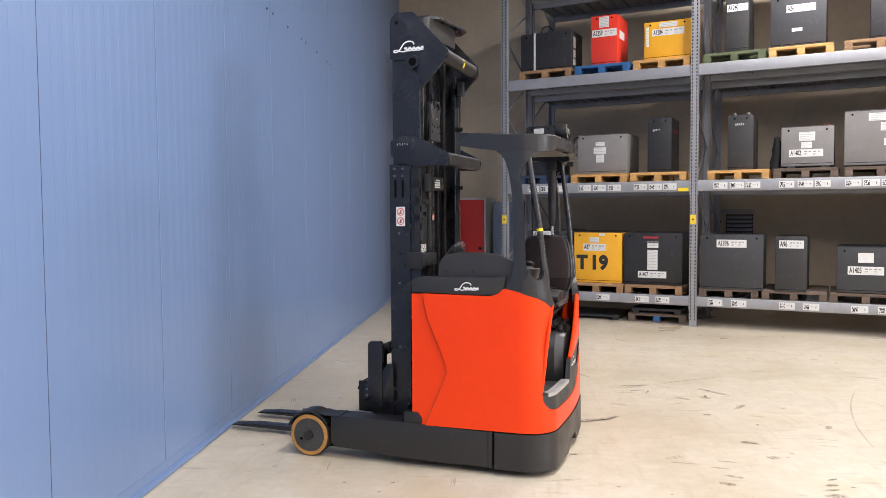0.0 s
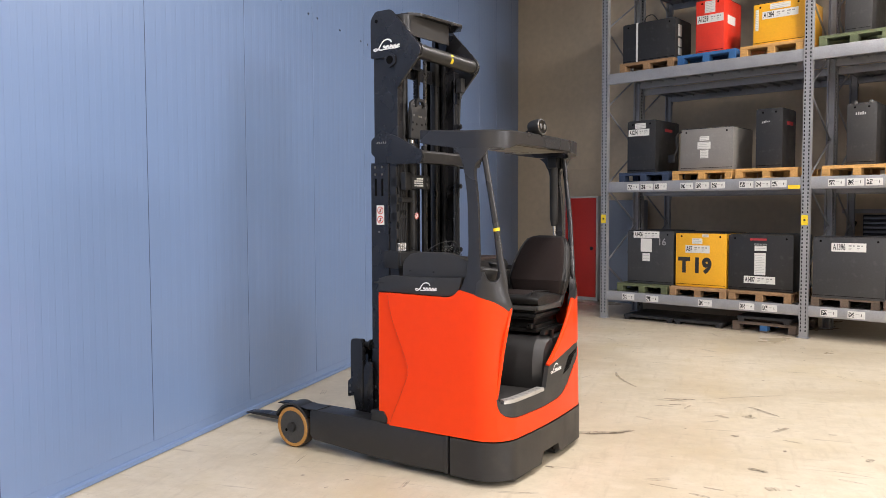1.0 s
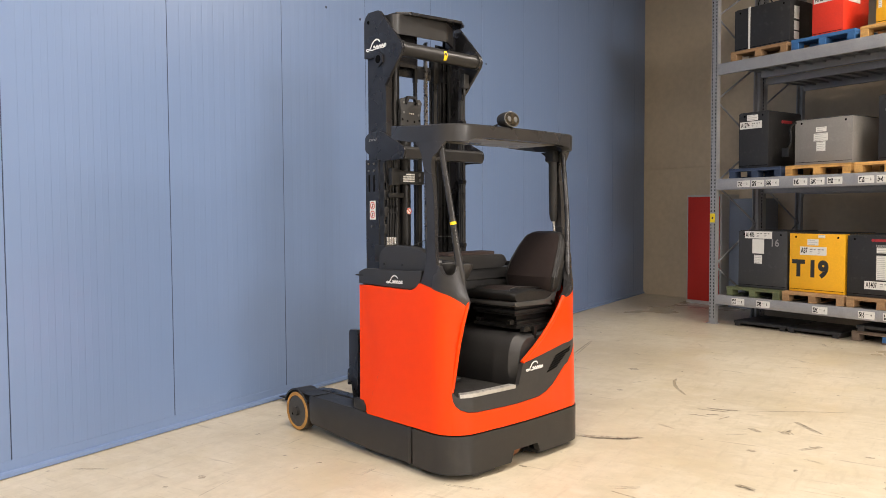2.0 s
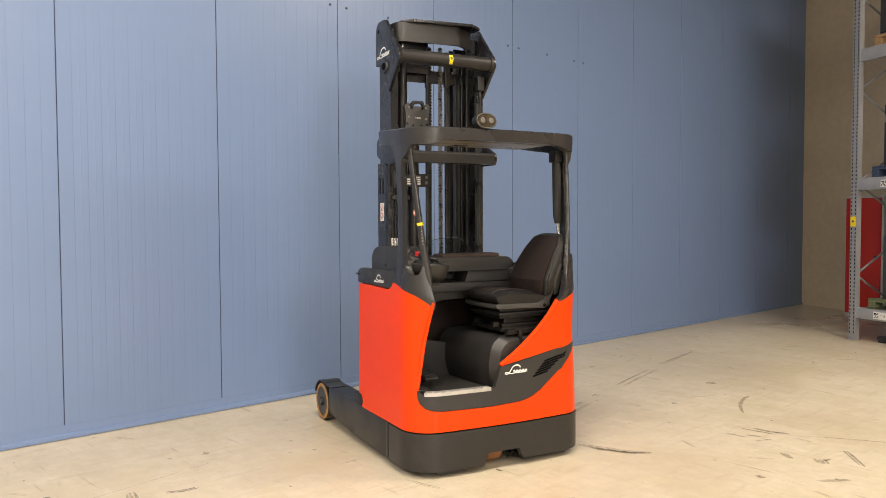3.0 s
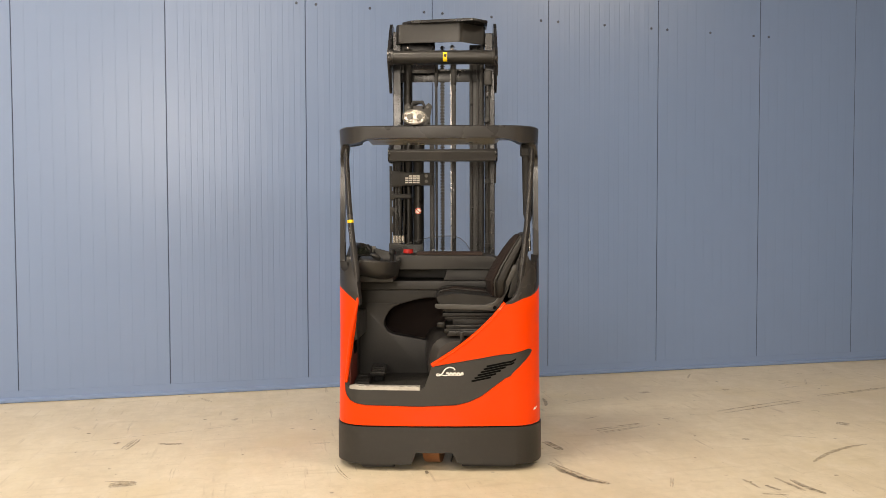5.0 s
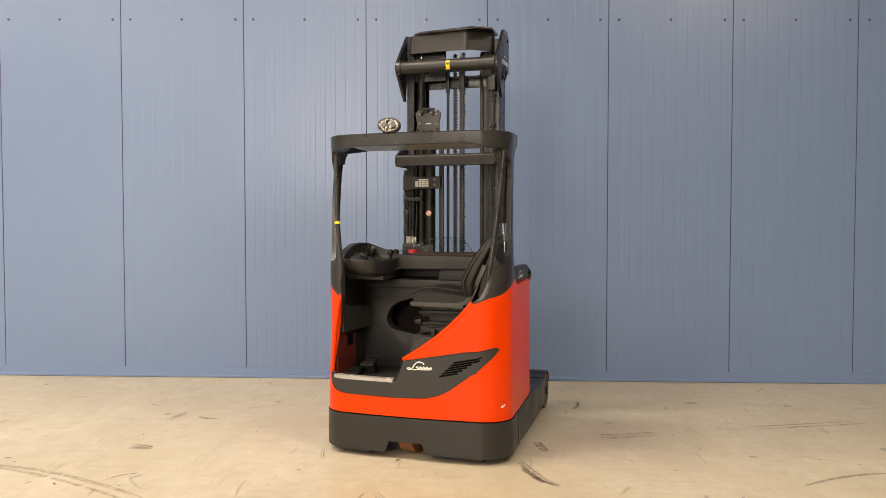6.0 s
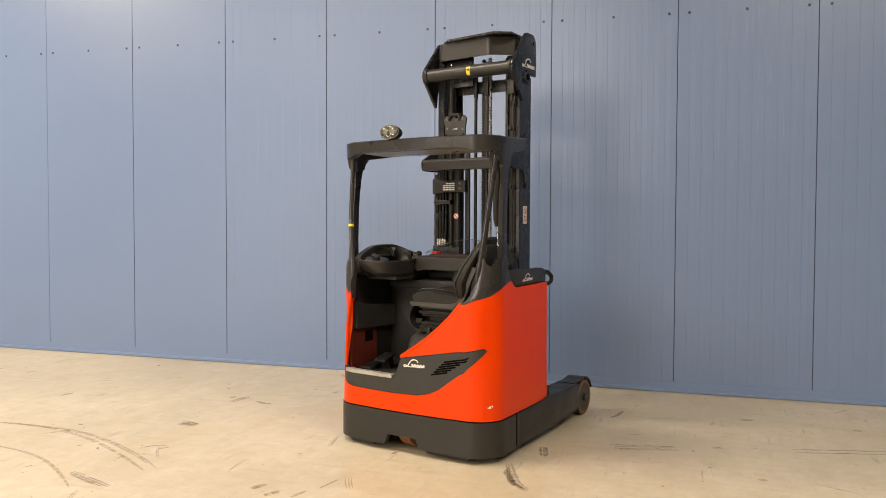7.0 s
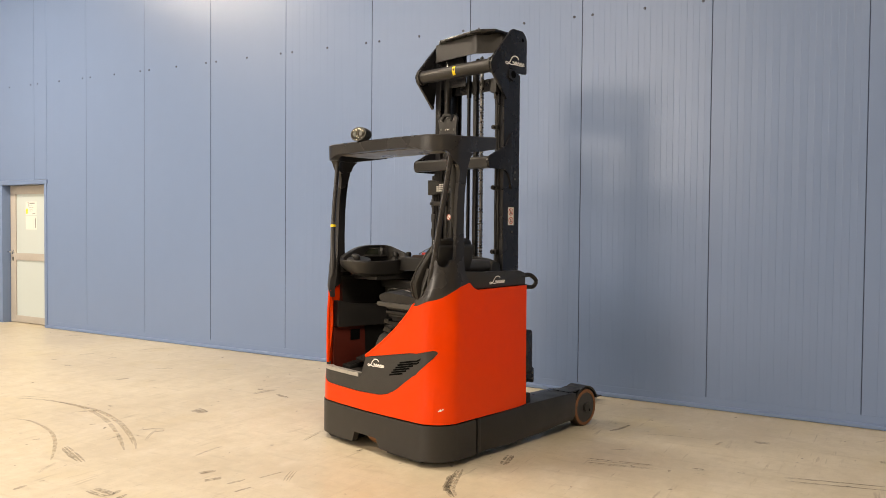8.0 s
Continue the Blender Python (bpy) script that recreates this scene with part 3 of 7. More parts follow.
# the aluminium door with two frosted panes
dr = thing("door_1", pose(WALL_X, 0, 0), "beige framed door with two frosted panes, closed", "door", kind="structure")
bm = nb()
for a, c in ((DOOR[0] - 0.06, DOOR[0]), (DOOR[1], DOOR[1] + 0.06)):
    box(bm, -0.26, 0.012, a, c, 0, DOOR[2] + 0.06, 0.004)
box(bm, -0.26, 0.02, DOOR[0] - 0.07, DOOR[1] + 0.08, DOOR[2], DOOR[2] + 0.065, 0.004)
part("door_lining", bm, BLUE, dr, "blue folded sheet lining with a drip edge")
bm = nb()
d0, d1, dx = DOOR[0] + 0.005, DOOR[1] - 0.005, -0.12
for a, c in ((d0, d0 + 0.14), (d1 - 0.14, d1)):
    box(bm, dx - 0.05, dx, a, c, 0.01, DOOR[2] - 0.005, 0.004)
for a, c in ((0.01, 0.115), (1.0, 1.115), (2.05, DOOR[2] - 0.005)):
    box(bm, dx - 0.045, dx - 0.002, d0 + 0.13, d1 - 0.13, a, c, 0.003)
part("leaf_frame", bm, DOORF, dr)
for a, c in ((0.115, 1.0), (1.115, 2.05)):
    bm = nb()
    box(bm, dx - 0.03, dx - 0.022, d0 + 0.135, d1 - 0.135, a - 0.005, c + 0.005)
    part("pane", bm, FROST, dr, "frosted glass pane with a faint glow for light behind it")
bm = nb()
cyl(bm, (dx, d0 + 0.07, 1.13), (dx + 0.055, d0 + 0.07, 1.13), 0.009)
cyl(bm, (dx + 0.05, d0 + 0.07, 1.13), (dx + 0.05, d0 - 0.04, 1.13), 0.009)
box(bm, dx, dx + 0.008, d0 + 0.05, d0 + 0.09, 1.1, 1.16, 0.002)
part("door_handle", bm, BRIGHT, dr, "brushed steel lever handle")
bm = nb()
box(bm, dx, dx + 0.006, d0 + 0.05, d0 + 0.09, 0.99, 1.05, 0.002)
part("lock_plate", bm, RIM, dr, "dark lock plate")
for z0, kind in ((1.492, 0), (1.722, 1)):
    bm = nb()
    box(bm, dx - 0.022, dx - 0.019, d0 + 0.39, d0 + 0.68, z0, z0 + 0.21)
    notice = part("notice", bm, LABEL, dr, "white paper notice")
    y = d0 + 0.39
    bm = nb()
    if kind:
        box(bm, dx - 0.019, dx - 0.0185, y + 0.1, y + 0.24, z0 + 0.175, z0 + 0.192)
        box(bm, dx - 0.019, dx - 0.0185, y + 0.075, y + 0.083, z0 + 0.12, z0 + 0.2)
        box(bm, dx - 0.019, dx - 0.0185, y + 0.02, y + 0.06, z0 + 0.185, z0 + 0.195)
        box(bm, dx - 0.019, dx - 0.0185, y + 0.18, y + 0.25, z0 + 0.012, z0 + 0.026)
        for j in range(4):
            box(bm, dx - 0.019, dx - 0.0185, y + 0.1, y + 0.2 - 0.02 * (j % 2), z0 + 0.06 + 0.027 * j, z0 + 0.065 + 0.027 * j)
    else:
        box(bm, dx - 0.019, dx - 0.0185, y + 0.245, y + 0.27, z0 + 0.03, z0 + 0.18)
    part("print", bm, GREYINK, notice)
    if kind:
        bm = nb()
        box(bm, dx - 0.019, dx - 0.0185, y + 0.01, y + 0.055, z0 + 0.02, z0 + 0.1)
        part("picture", bm, YELLOW, notice, "ochre printed block")

# ---------------------------------------------------------------- pallet racking
BAY, DEPTH, RACK_H = 2.95, 1.1, 5.9
LEVELS = [0.432, 2.11, 3.76, 5.35]


def upright_frame(parent):
    """Front and back perforated posts with foot plates and diagonal bracing; x = 0, from y = 0 to DEPTH."""
    for y, s in ((0.0, 1), (DEPTH, -1)):
        bm = nb()
        prof = [(-0.05, 0), (0.05, 0), (0.05, 0.075), (0.036, 0.075), (0.036, 0.012), (-0.036, 0.012), (-0.036, 0.075), (-0.05, 0.075)]
        prism(bm, [(u, y + s * v) for u, v in prof], "z", 0.005, RACK_H)
        post = part("post", bm, GALV, parent, smooth=False)
        bm = nb()
        z = 0.1
        while z < RACK_H - 0.05:
            for u in (-0.03, 0.03):
                yy = y - s * 0.0015
                vs = [bm.verts.new((u + a, yy, z + c)) for a, c in ((-0.009, -0.014), (0.009, -0.014), (0.006, 0.014), (-0.006, 0.014))]
                bm.faces.new(vs)
            z += 0.05
        part("punching", bm, HOLE, post, "dark punched slots")["kind"] = "stuff"
        bm = nb()
        box(bm, -0.075, 0.075, y - 0.03 if s > 0 else y - 0.09, y + 0.09 if s > 0 else y + 0.03, 0.004, 0.012)
        part("foot_plate", bm, GALV, post)
    z, flip = 0.25, False
    while z < RACK_H - 0.7:
        bm = nb()
        a, c = (0.05, DEPTH - 0.05) if flip else (DEPTH - 0.05, 0.05)
        sweep(bm, [(0, a, z), (0, c, z + 0.6)], 0.014, 6)
        part("brace", bm, GALV, parent)
        z, flip = z + 0.6, not flip


def beam(parent, x0, x1, y, z1, h=0.15):
    bm = nb()
    prism(bm, rounded([(y - 0.025, z1 - h), (y + 0.025, z1 - h), (y + 0.025, z1), (y - 0.025, z1)], 0.008, 2), "x", x0 + 0.052, x1 - 0.052)
    for x in (x0 + 0.054, x1 - 0.058):
        box(bm, x, x + 0.004, y - 0.034, y + 0.03, z1 - h - 0.05, z1 + 0.02)
    return part("beam", bm, GALV, parent)


def deck(parent, x0, x1, z, y0=0.03, y1=DEPTH - 0.03):
    """Ribbed steel decking planks, laid front to back."""
    n = 14
    w = (x1 - x0 - 0.12) / n
    for k in range(n):
        bm = nb()
        a = x0 + 0.06 + k * w
        prof = [(a + 0.002, -0.03), (a + 0.002, 0.0), (a + w * 0.3, 0.0), (a + w * 0.36, -0.008), (a + w * 0.64, -0.008), (a + w * 0.7, 0.0), (a + w - 0.004, 0.0), (a + w - 0.004, -0.03)]
        lo = [bm.verts.new((u, y0, z + v)) for u, v in prof]
        hi = [bm.verts.new((u, y1, z + v)) for u, v in prof]
        for i in range(len(prof) - 1):
            bm.faces.new((lo[i], lo[i + 1], hi[i + 1], hi[i]))
        part("deck_plank", bm, DECK, parent, smooth=False)


rack = thing("pallet_rack", R_IN, "galvanised pallet rack with perforated posts and steel decking", "rack", "pallet racks")
for k in range(3):
    fr = new("upright_frame")
    fr.parent = rack
    fr.location = (BAY * k, 0, 0)
    upright_frame(fr)
for k in range(2):
    for i, z in enumerate(LEVELS):
        beam(rack, BAY * k, BAY * k + BAY, 0.03, z, 0.16 if i else 0.14)
        beam(rack, BAY * k, BAY * k + BAY, DEPTH - 0.03, z, 0.105)
        deck(rack, BAY * k, BAY * k + BAY, z - 0.002)
# second row behind
rack2 = thing("pallet_rack", R_IN @ pose(0, DEPTH + 0.06, 0), "galvanised pallet rack standing behind the first row", "rack", "pallet racks")
for k in range(3):
    fr = new("upright_frame")
    fr.parent = rack2
    fr.location = (BAY * k, 0, 0)
    upright_frame(fr)
for k in range(2):
    for z in LEVELS[1:]:
        beam(rack2, BAY * k, BAY * k + BAY, 0.03, z - 0.1, 0.1)
        beam(rack2, BAY * k, BAY * k + BAY, DEPTH - 0.03, z - 0.1, 0.1)
        deck(rack2, BAY * k, BAY * k + BAY, z - 0.102)


def shelf_label(parent, x, z, w=0.125, h=0.075):
    bm = nb()
    box(bm, x, x + w, -0.0015, 0.004, z, z + h)
    lb = part("bin_label", bm, LABEL, parent, "white bin label with a code square")
    bm = nb()
    rnd = random.Random(int(x * 1000))
    q = 0.0105
    for i in range(6):
        for j in range(6):
            if rnd.random() < 0.56 or (i in (0, 5) and j in (0, 5)):
                box(bm, x + 0.012 + q * i, x + 0.012 + q * (i + 1), -0.003, -0.0016, z + 0.014 + q * j, z + 0.014 + q * (j + 1))
    up = rnd.random() < 0.5
    a, c = x + w * 0.8, z + h * 0.5
    part("code", bm, INK, lb)["kind"] = "stuff"
    bm = nb()
    v = 1 if up else -1
    prism(bm, [(a + u, c + v * w_) for u, w_ in ((-0.003, -0.018), (0.003, -0.018), (0.003, 0.002), (0.009, 0.002), (0.0, 0.018), (-0.009, 0.002), (-0.003, 0.002))], "y", -0.003, -0.0016)
    part("arrow", bm, INK, lb, smooth=False)
    bm = nb()
    box(bm, x + w * 0.46, x + w * 0.68, -0.003, -0.0016, z + h * 0.56, z + h * 0.63)
    part("print", bm, PALEINK, lb)


for x in (0.33, 0.72, 1.53, 2.12, 2.42, 3.16, 3.48, 4.1, 4.4, 4.98, 5.29):
    shelf_label(rack, x, LEVELS[0] - 0.118, 0.2, 0.092)
for x in (0.4, 0.62, 0.84, 1.24, 1.47, 1.7, 2.09, 2.31, 2.52, 3.22, 3.44, 3.65, 4.08, 4.31, 4.52, 4.88, 5.09, 5.3):
    shelf_label(rack, x, LEVELS[1] - 0.13, 0.19, 0.092)
bm = nb()
box(bm, 2.73, 2.88, -0.0015, 0.004, LEVELS[1] - 0.155, LEVELS[1] - 0.105)
part("notice", bm, YELLOW, rack, "yellow load notice")
for k in range(2):
    bm = nb()
    box(bm, BAY * k - 0.045, BAY * k + 0.035, -0.004, -0.0005, 1.482, 1.612)
    tag = part("notice", bm, YELLOW, rack, "yellow warning sticker")
    bm = nb()
    box(bm, BAY * k - 0.017, BAY * k + 0.007, -0.006, -0.0041, 1.535, 1.56)
    part("symbol", bm, INK, tag)


# ---------------------------------------------------------------- pallets
def pallet(x, z, w, depth, material, label, y=0.03, turn=0.0, base=R_IN, middle=None):
    th = thing("pallet", base @ pose(x, y, z, 0, 0, turn), label, "pallet", "pallets")
    for i in range(3):
        bm = nb()
        a = i * (w - 0.1) / 2
        box(bm, a, a + 0.1, 0.0, depth, 0.002, 0.02, 0.002, 1)
        part("bottom_board", bm, material, th, smooth=False)
        for j in range(3):
            bm = nb()
            c = j * (depth - 0.14) / 2
            box(bm, a + 0.002, a + 0.098, c, c + 0.14, 0.02, 0.092, 0.003, 1)
            part("block", bm, middle if middle and i == 1 else material, th, smooth=False)
    for j in range(3):
        bm = nb()
        c = j * (depth - 0.14) / 2
        box(bm, 0, w, c, c + 0.14, 0.092, 0.112, 0.002, 1)
        part("cross_board", bm, material, th, smooth=False)
    n = 5
    rnd = random.Random(int(x * 77 + z * 31))
    for j in range(n):
        bm = nb()
        bw = 0.12 if j % 2 else 0.14
        c = j * (depth - bw) / (n - 1)
        o = rnd.uniform(-0.006, 0.006)
        box(bm, o, w + o, c, c + bw, 0.112, 0.133 + rnd.uniform(-0.002, 0.001), 0.002, 1)
        part("top_board", bm, material, th, smooth=False)
    return th


P_N, P_B, P_D = "pale yellowish wooden pallet on the rack", "brown worn wooden pallet on the rack", "dark weathered wooden pallet on the rack"
for x, lvl, w, mt, lab in (
        (0.24, 2, 0.86, WOOD_B, P_B), (1.16, 2, 0.84, WOOD_BLUE, "blue painted wooden pallet on the rack"), (2.06, 2, 0.82, WOOD_N, P_N),
        (3.06, 2, 0.82, WOOD_G, "grey-green weathered wooden pallet on the rack"), (3.92, 2, 0.8, WOOD_N, P_N), (4.84, 2, 0.84, WOOD_B, P_B),
        (0.24, 1, 0.8, WOOD_NAVY, "dark blue wooden pallet on the rack"), (1.1, 1, 0.87, WOOD_N, P_N), (2.02, 1, 0.82, WOOD_N, P_N),
        (3.13, 1, 0.82, WOOD_N, P_N), (4.0, 1, 0.8, WOOD_D, P_D), (4.87, 1, 0.84, WOOD_D, P_D),
        (0.22, 0, 0.82, WOOD_G, "green-stained wooden pallet on the rack"), (1.08, 0, 0.84, WOOD_B, P_B), (1.95, 0, 0.84, WOOD_B, P_B),
        (3.03, 0, 0.8, WOOD_D, P_D), (3.87, 0, 0.82, WOOD_D, P_D), (4.72, 0, 0.86, WOOD_D, P_D)):
    pallet(x, LEVELS[lvl] + 0.001, w, 1.0, mt, lab)
pallet(1.98, 0.004, 0.85, 1.0, WOOD_D, "dark weathered pallet with blue middle blocks under the rack", y=0.12, middle=WOOD_BLUE)


# ---------------------------------------------------------------- traction batteries
def stuck(parent, w, h, x, z, bars=True, y=-0.0025):
    """A white sticker on the front face with rows of unreadable print."""
    bm = nb()
    box(bm, x, x + w, y, 0.001, z, z + h)
    st = part("sticker", bm, LABEL, parent, "white printed sticker")
    if bars:
        bm = nb()
        n = max(2, int(h / 0.022))
        for i in range(n):
            zz = z + h * (i + 0.35) / n
            box(bm, x + 0.08 * w, x + w * (0.9 if i % 2 else 0.7), y - 0.0014, y - 0.0002, zz, zz + h * 0.28 / n)
        part("print", bm, PALEINK, st)["kind"] = "stuff"
    return st


def number_label(parent, words, x, z, w=0.34, h=0.085):
    bm = nb()
    box(bm, x, x + w, -0.003, 0.001, z, z + h)
    st = part("number_label", bm, LABEL, parent, "white inventory label")
    tw = h * 0.3 * len(words) + 0.005
    text_mesh("number", words, h * 0.68, INK, st, Matrix.Translation((x + 0.006 + tw / 2, -0.0036, z + h / 2)) @ Matrix.Rotation(radians(90), 4, "X") @ Matrix.Diagonal((0.53, 1, 1, 1)))
    bm = nb()
    k0 = x + tw + 0.03
    n = 4
    for i in range(n):
        a = k0 + (x + w - 0.01 - k0) * i / n
        c = a + (x + w - 0.01 - k0) / n * 0.7
        box(bm, a, c - (0.012 if i % 2 else 0), -0.0042, -0.0031, z + h * 0.62, z + h * 0.76)
        if i % 2 == 0:
            box(bm, a, c, -0.0042, -0.0031, z + h * 0.4, z + h * 0.45)
            box(bm, a, c - 0.01, -0.0042, -0.0031, z + h * 0.24, z + h * 0.29)
    part("print", bm, GREYINK, st)["kind"] = "stuff"


def battery(x0, x1, lvl, h, depth, material, label, lid=True, y=0.12, gap=0.005, ears=True):
    """Steel tray battery with a folded rim, lifting holes and a lid."""
    w = x1 - x0
    th = thing("traction_battery", R_IN @ pose(x0, y, LEVELS[lvl] + 0.134 + gap), label, "battery", "traction batteries")
    bm = nb()
    box(bm, 0, w, 0, depth, 0, h, 0.008)
    part("tray", bm, material, th)
    if lid:
        bm = nb()
        box(bm, 0.015, w - 0.015, 0.015, depth - 0.015, h - 0.004, h + 0.012, 0.005)
        part("lid", bm, BAT_K if material is not BAT_K else BAT_C, th, "black cell cover")
    if ears:
        for u in (0.09, w - 0.09):
            bm = nb()
            cyl(bm, (u, -0.0012, h - 0.045), (u, 0.002, h - 0.045), 0.014, seg=12)
            part("lifting_hole", bm, HOLE, th)
    bm = nb()
    box(bm, 0.01, w - 0.01, -0.0015, 0.0, 0.03, 0.036)
    part("seam", bm, HOLE, th)
    return th


b = battery(0.24, 1.08, 2, 0.58, 0.55, BAT_K, "black steel battery with a white strap round it")
bm = nb()
box(bm, 0.22, 0.25, -0.004, 0.0, -0.005, 0.585)
box(bm, 0.22, 0.25, -0.004, 0.55, 0.585, 0.594)
part("strap", bm, LABEL, b, "white packing strap")
for z0, z1 in ((0.06, 0.16), (0.18, 0.3), (0.33, 0.5)):
    bm = nb()
    box(bm, 0.838, 0.8425, 0.1, 0.22, z0, z1)
    part("sticker", bm, LABEL, b, "white sticker on the narrow side")
bm = nb()
sweep(bm, curve_pts([(0.3, 0.1, 0.58), (0.36, 0.05, 0.67), (0.45, 0.1, 0.69), (0.5, 0.2, 0.58)]), 0.008, 6)
part("cable", bm, HOSE, b, "black battery cable")
b = battery(1.39, 1.80, 2, 0.74, 0.62, BAT_R, "bright red steel traction battery on a blue pallet")
number_label(b, "A1259", 0.02, 0.42, 0.38, 0.11)
stuck(b, 0.15, 0.16, 0.13, 0.56)
bm = nb()
box(bm, 0.408, 0.4125, 0.12, 0.4, 0.4, 0.52)
part("sticker", bm, LABEL, b, "white sticker on the narrow side")
b = battery(2.2, 2.87, 2, 0.55, 0.75, BAT_Y, "orange-yellow steel traction battery on a pale pallet")
number_label(b, "A1284", 0.12, 0.34, 0.46, 0.1)
stuck(b, 0.26, 0.07, 0.22, 0.46)
stuck(b, 0.04, 0.28, 0.03, 0.2)
b = battery(3.34, 3.65, 2, 0.78, 0.7, BAT_C, "narrow charcoal steel traction battery", gap=0.02)
number_label(b, "A1240", 0.02, 0.55, 0.28, 0.1)
b = battery(3.93, 4.62, 2, 0.68, 0.75, BAT_S, "wide slate-grey steel traction battery")
number_label(b, "A26", 0.2, 0.46, 0.36, 0.1)
stuck(b, 0.13, 0.045, 0.27, 0.2, False)
battery(5.14, 5.6, 2, 0.62, 0.7, BAT_K, "black steel traction battery with a cable")

b = battery(0.33, 0.79, 1, 0.77, 0.8, BAT_K, "black scuffed steel traction battery")
number_label(b, "A1274", 0.02, 0.55, 0.34, 0.1)
stuck(b, 0.17, 0.08, 0.13, 0.66)
bm = nb()
box(bm, 0.459, 0.4635, 0.36, 0.56, 0.62, 0.66)
cyl(bm, (0.459, 0.33, 0.64), (0.4635, 0.33, 0.64), 0.024, seg=14)
part("emblem", bm, REDINK, b, "red maker's emblem")
b = battery(1.18, 1.95, 1, 0.59, 0.75, BAT_G, "light grey steel traction battery on a pale pallet")
stuck(b, 0.14, 0.06, 0.29, 0.42)
stuck(b, 0.19, 0.1, 0.26, 0.3)
stuck(b, 0.12, 0.12, 0.3, 0.17)
bm = nb()
sweep(bm, curve_pts([(0.02, -0.01, 0.57), (-0.05, -0.02, 0.5), (-0.04, -0.03, 0.3), (-0.1, -0.03, 0.2)]), 0.016, 6)
box(bm, -0.16, -0.06, -0.05, -0.01, 0.12, 0.24, 0.008)
part("cable", bm, HOSE, b, "black cable with a plug")
b = battery(2.26, 2.61, 1, 0.79, 0.55, BAT_K, "tall narrow black steel traction battery")
bm = nb()
for i in range(5):
    box(bm, 0.08 + 0.022 * i, 0.094 + 0.022 * i, -0.002, -0.0008, 0.6 + 0.004 * i, 0.625 + 0.006 * (i % 3))
part("chalk_mark", bm, PALEINK, b, "chalked mark")
bm = nb()
box(bm, 0.349, 0.3535, 0.22, 0.42, 0.58, 0.63)
cyl(bm, (0.349, 0.19, 0.605), (0.3535, 0.19, 0.605), 0.026, seg=14)
part("emblem", bm, REDINK, b, "red maker's emblem")
b = battery(3.39, 3.73, 1, 0.76, 0.6, BAT_C, "tall charcoal traction battery with two lifting eyes")
for u in (0.09, 0.27):
    bm = nb()
    bmesh.ops.create_uvsphere(bm, u_segments=12, v_segments=8, radius=0.03, matrix=Matrix.Translation((u, 0.02, 0.77)))
    part("lifting_eye", bm, RIM, b, "worn steel lifting eye")
bm = nb()
for i in range(5):
    box(bm, 0.1 + 0.025 * i, 0.116 + 0.025 * i, -0.002, -0.0008, 0.62, 0.65 + 0.008 * (i % 2))
part("chalk_mark", bm, PALEINK, b, "chalked mark")
b = battery(4.09, 4.74, 1, 0.53, 0.75, BAT_G, "grey steel traction battery on feet", gap=0.03)
number_label(b, "A1402", 0.1, 0.125, 0.42, 0.1)
stuck(b, 0.2, 0.12, 0.22, 0.34)
stuck(b, 0.13, 0.085, 0.25, 0.24)
for u in (0.08, 0.5):
    bm = nb()
    box(bm, u, u + 0.1, 0.0, 0.7, -0.03, 0.0)
    part("foot", bm, BAT_C, b)
bm = nb()
rnd = random.Random(7)
secs = []
for k in range(9):
    f = k / 8
    c = -0.085 + 0.03 * f + rnd.uniform(-0.006, 0.006)
    w = 0.075 - 0.035 * f ** 2
    secs.append([(c + w * u * rnd.uniform(0.8, 1.1), 0.1 + 0.035 * v * rnd.uniform(0.8, 1.1), -0.04 + 0.45 * f) for u, v in superellipse(0, 0, 1, 1, 14, 2.2)])
loft(bm, secs)
part("cable_cover", bm, HOSE, b, "crumpled black cover hanging over the cable")
bm = nb()
box(bm, -0.02, 0.03, 0.04, 0.1, 0.36, 0.41, 0.008)
part("plug", bm, WOOD_B, b, "brown cable clamp")
bm = nb()
box(bm, 0.54, 0.58, 0.1, 0.22, 0.542, 0.562, 0.006)
part("plug", bm, BUTTON, b, "red plug")
b = battery(4.86, 5.62, 1, 0.71, 0.8, BAT_G, "large grey steel traction battery", gap=0.02)
stuck(b, 0.36, 0.1, 0.28, 0.575)
stuck(b, 0.22, 0.11, 0.42, 0.44)
stuck(b, 0.09, 0.09, 0.46, 0.25, False)

b = battery(0.35, 1.09, 0, 0.79, 0.8, BAT_S, "dark slate steel traction battery")
number_label(b, "A1406", 0.1, 0.69, 0.42, 0.1)
stuck(b, 0.18, 0.2, 0.22, 0.48, False)
stuck(b, 0.12, 0.12, 0.25, 0.34)
text_mesh("painted_number", "16", 0.1, GREYINK, b, Matrix.Translation((0.56, -0.002, 0.63)) @ Matrix.Rotation(radians(90), 4, "X"), "cream painted number")
b = battery(1.13, 1.88, 0, 0.772, 0.8, BAT_Y, "yellow steel traction battery with black stencilled letters")
number_label(b, "A87", 0.15, 0.49, 0.36, 0.11)
stuck(b, 0.15, 0.08, 0.25, 0.62)
stuck(b, 0.09, 0.04, 0.4, 0.72)
for ch, u in (("T", 0.13), ("1", 0.325), ("9", 0.47)):
    text_mesh("stencil_letter", ch, 0.21, INK, b, Matrix.Translation((u, -0.002, 0.3)) @ Matrix.Rotation(radians(90), 4, "X") @ Matrix.Diagonal((0.92, 1, 1, 1)), "black stencilled character", 0.075)
b = battery(1.91, 2.78, 0, 0.762, 0.8, BAT_K, "wide black steel traction battery with a white sticker column")
number_label(b, "A1407", 0.22, 0.1, 0.42, 0.1)
stuck(b, 0.15, 0.3, 0.36, 0.22)
stuck(b, 0.16, 0.07, 0.36, 0.55)
bm = nb()
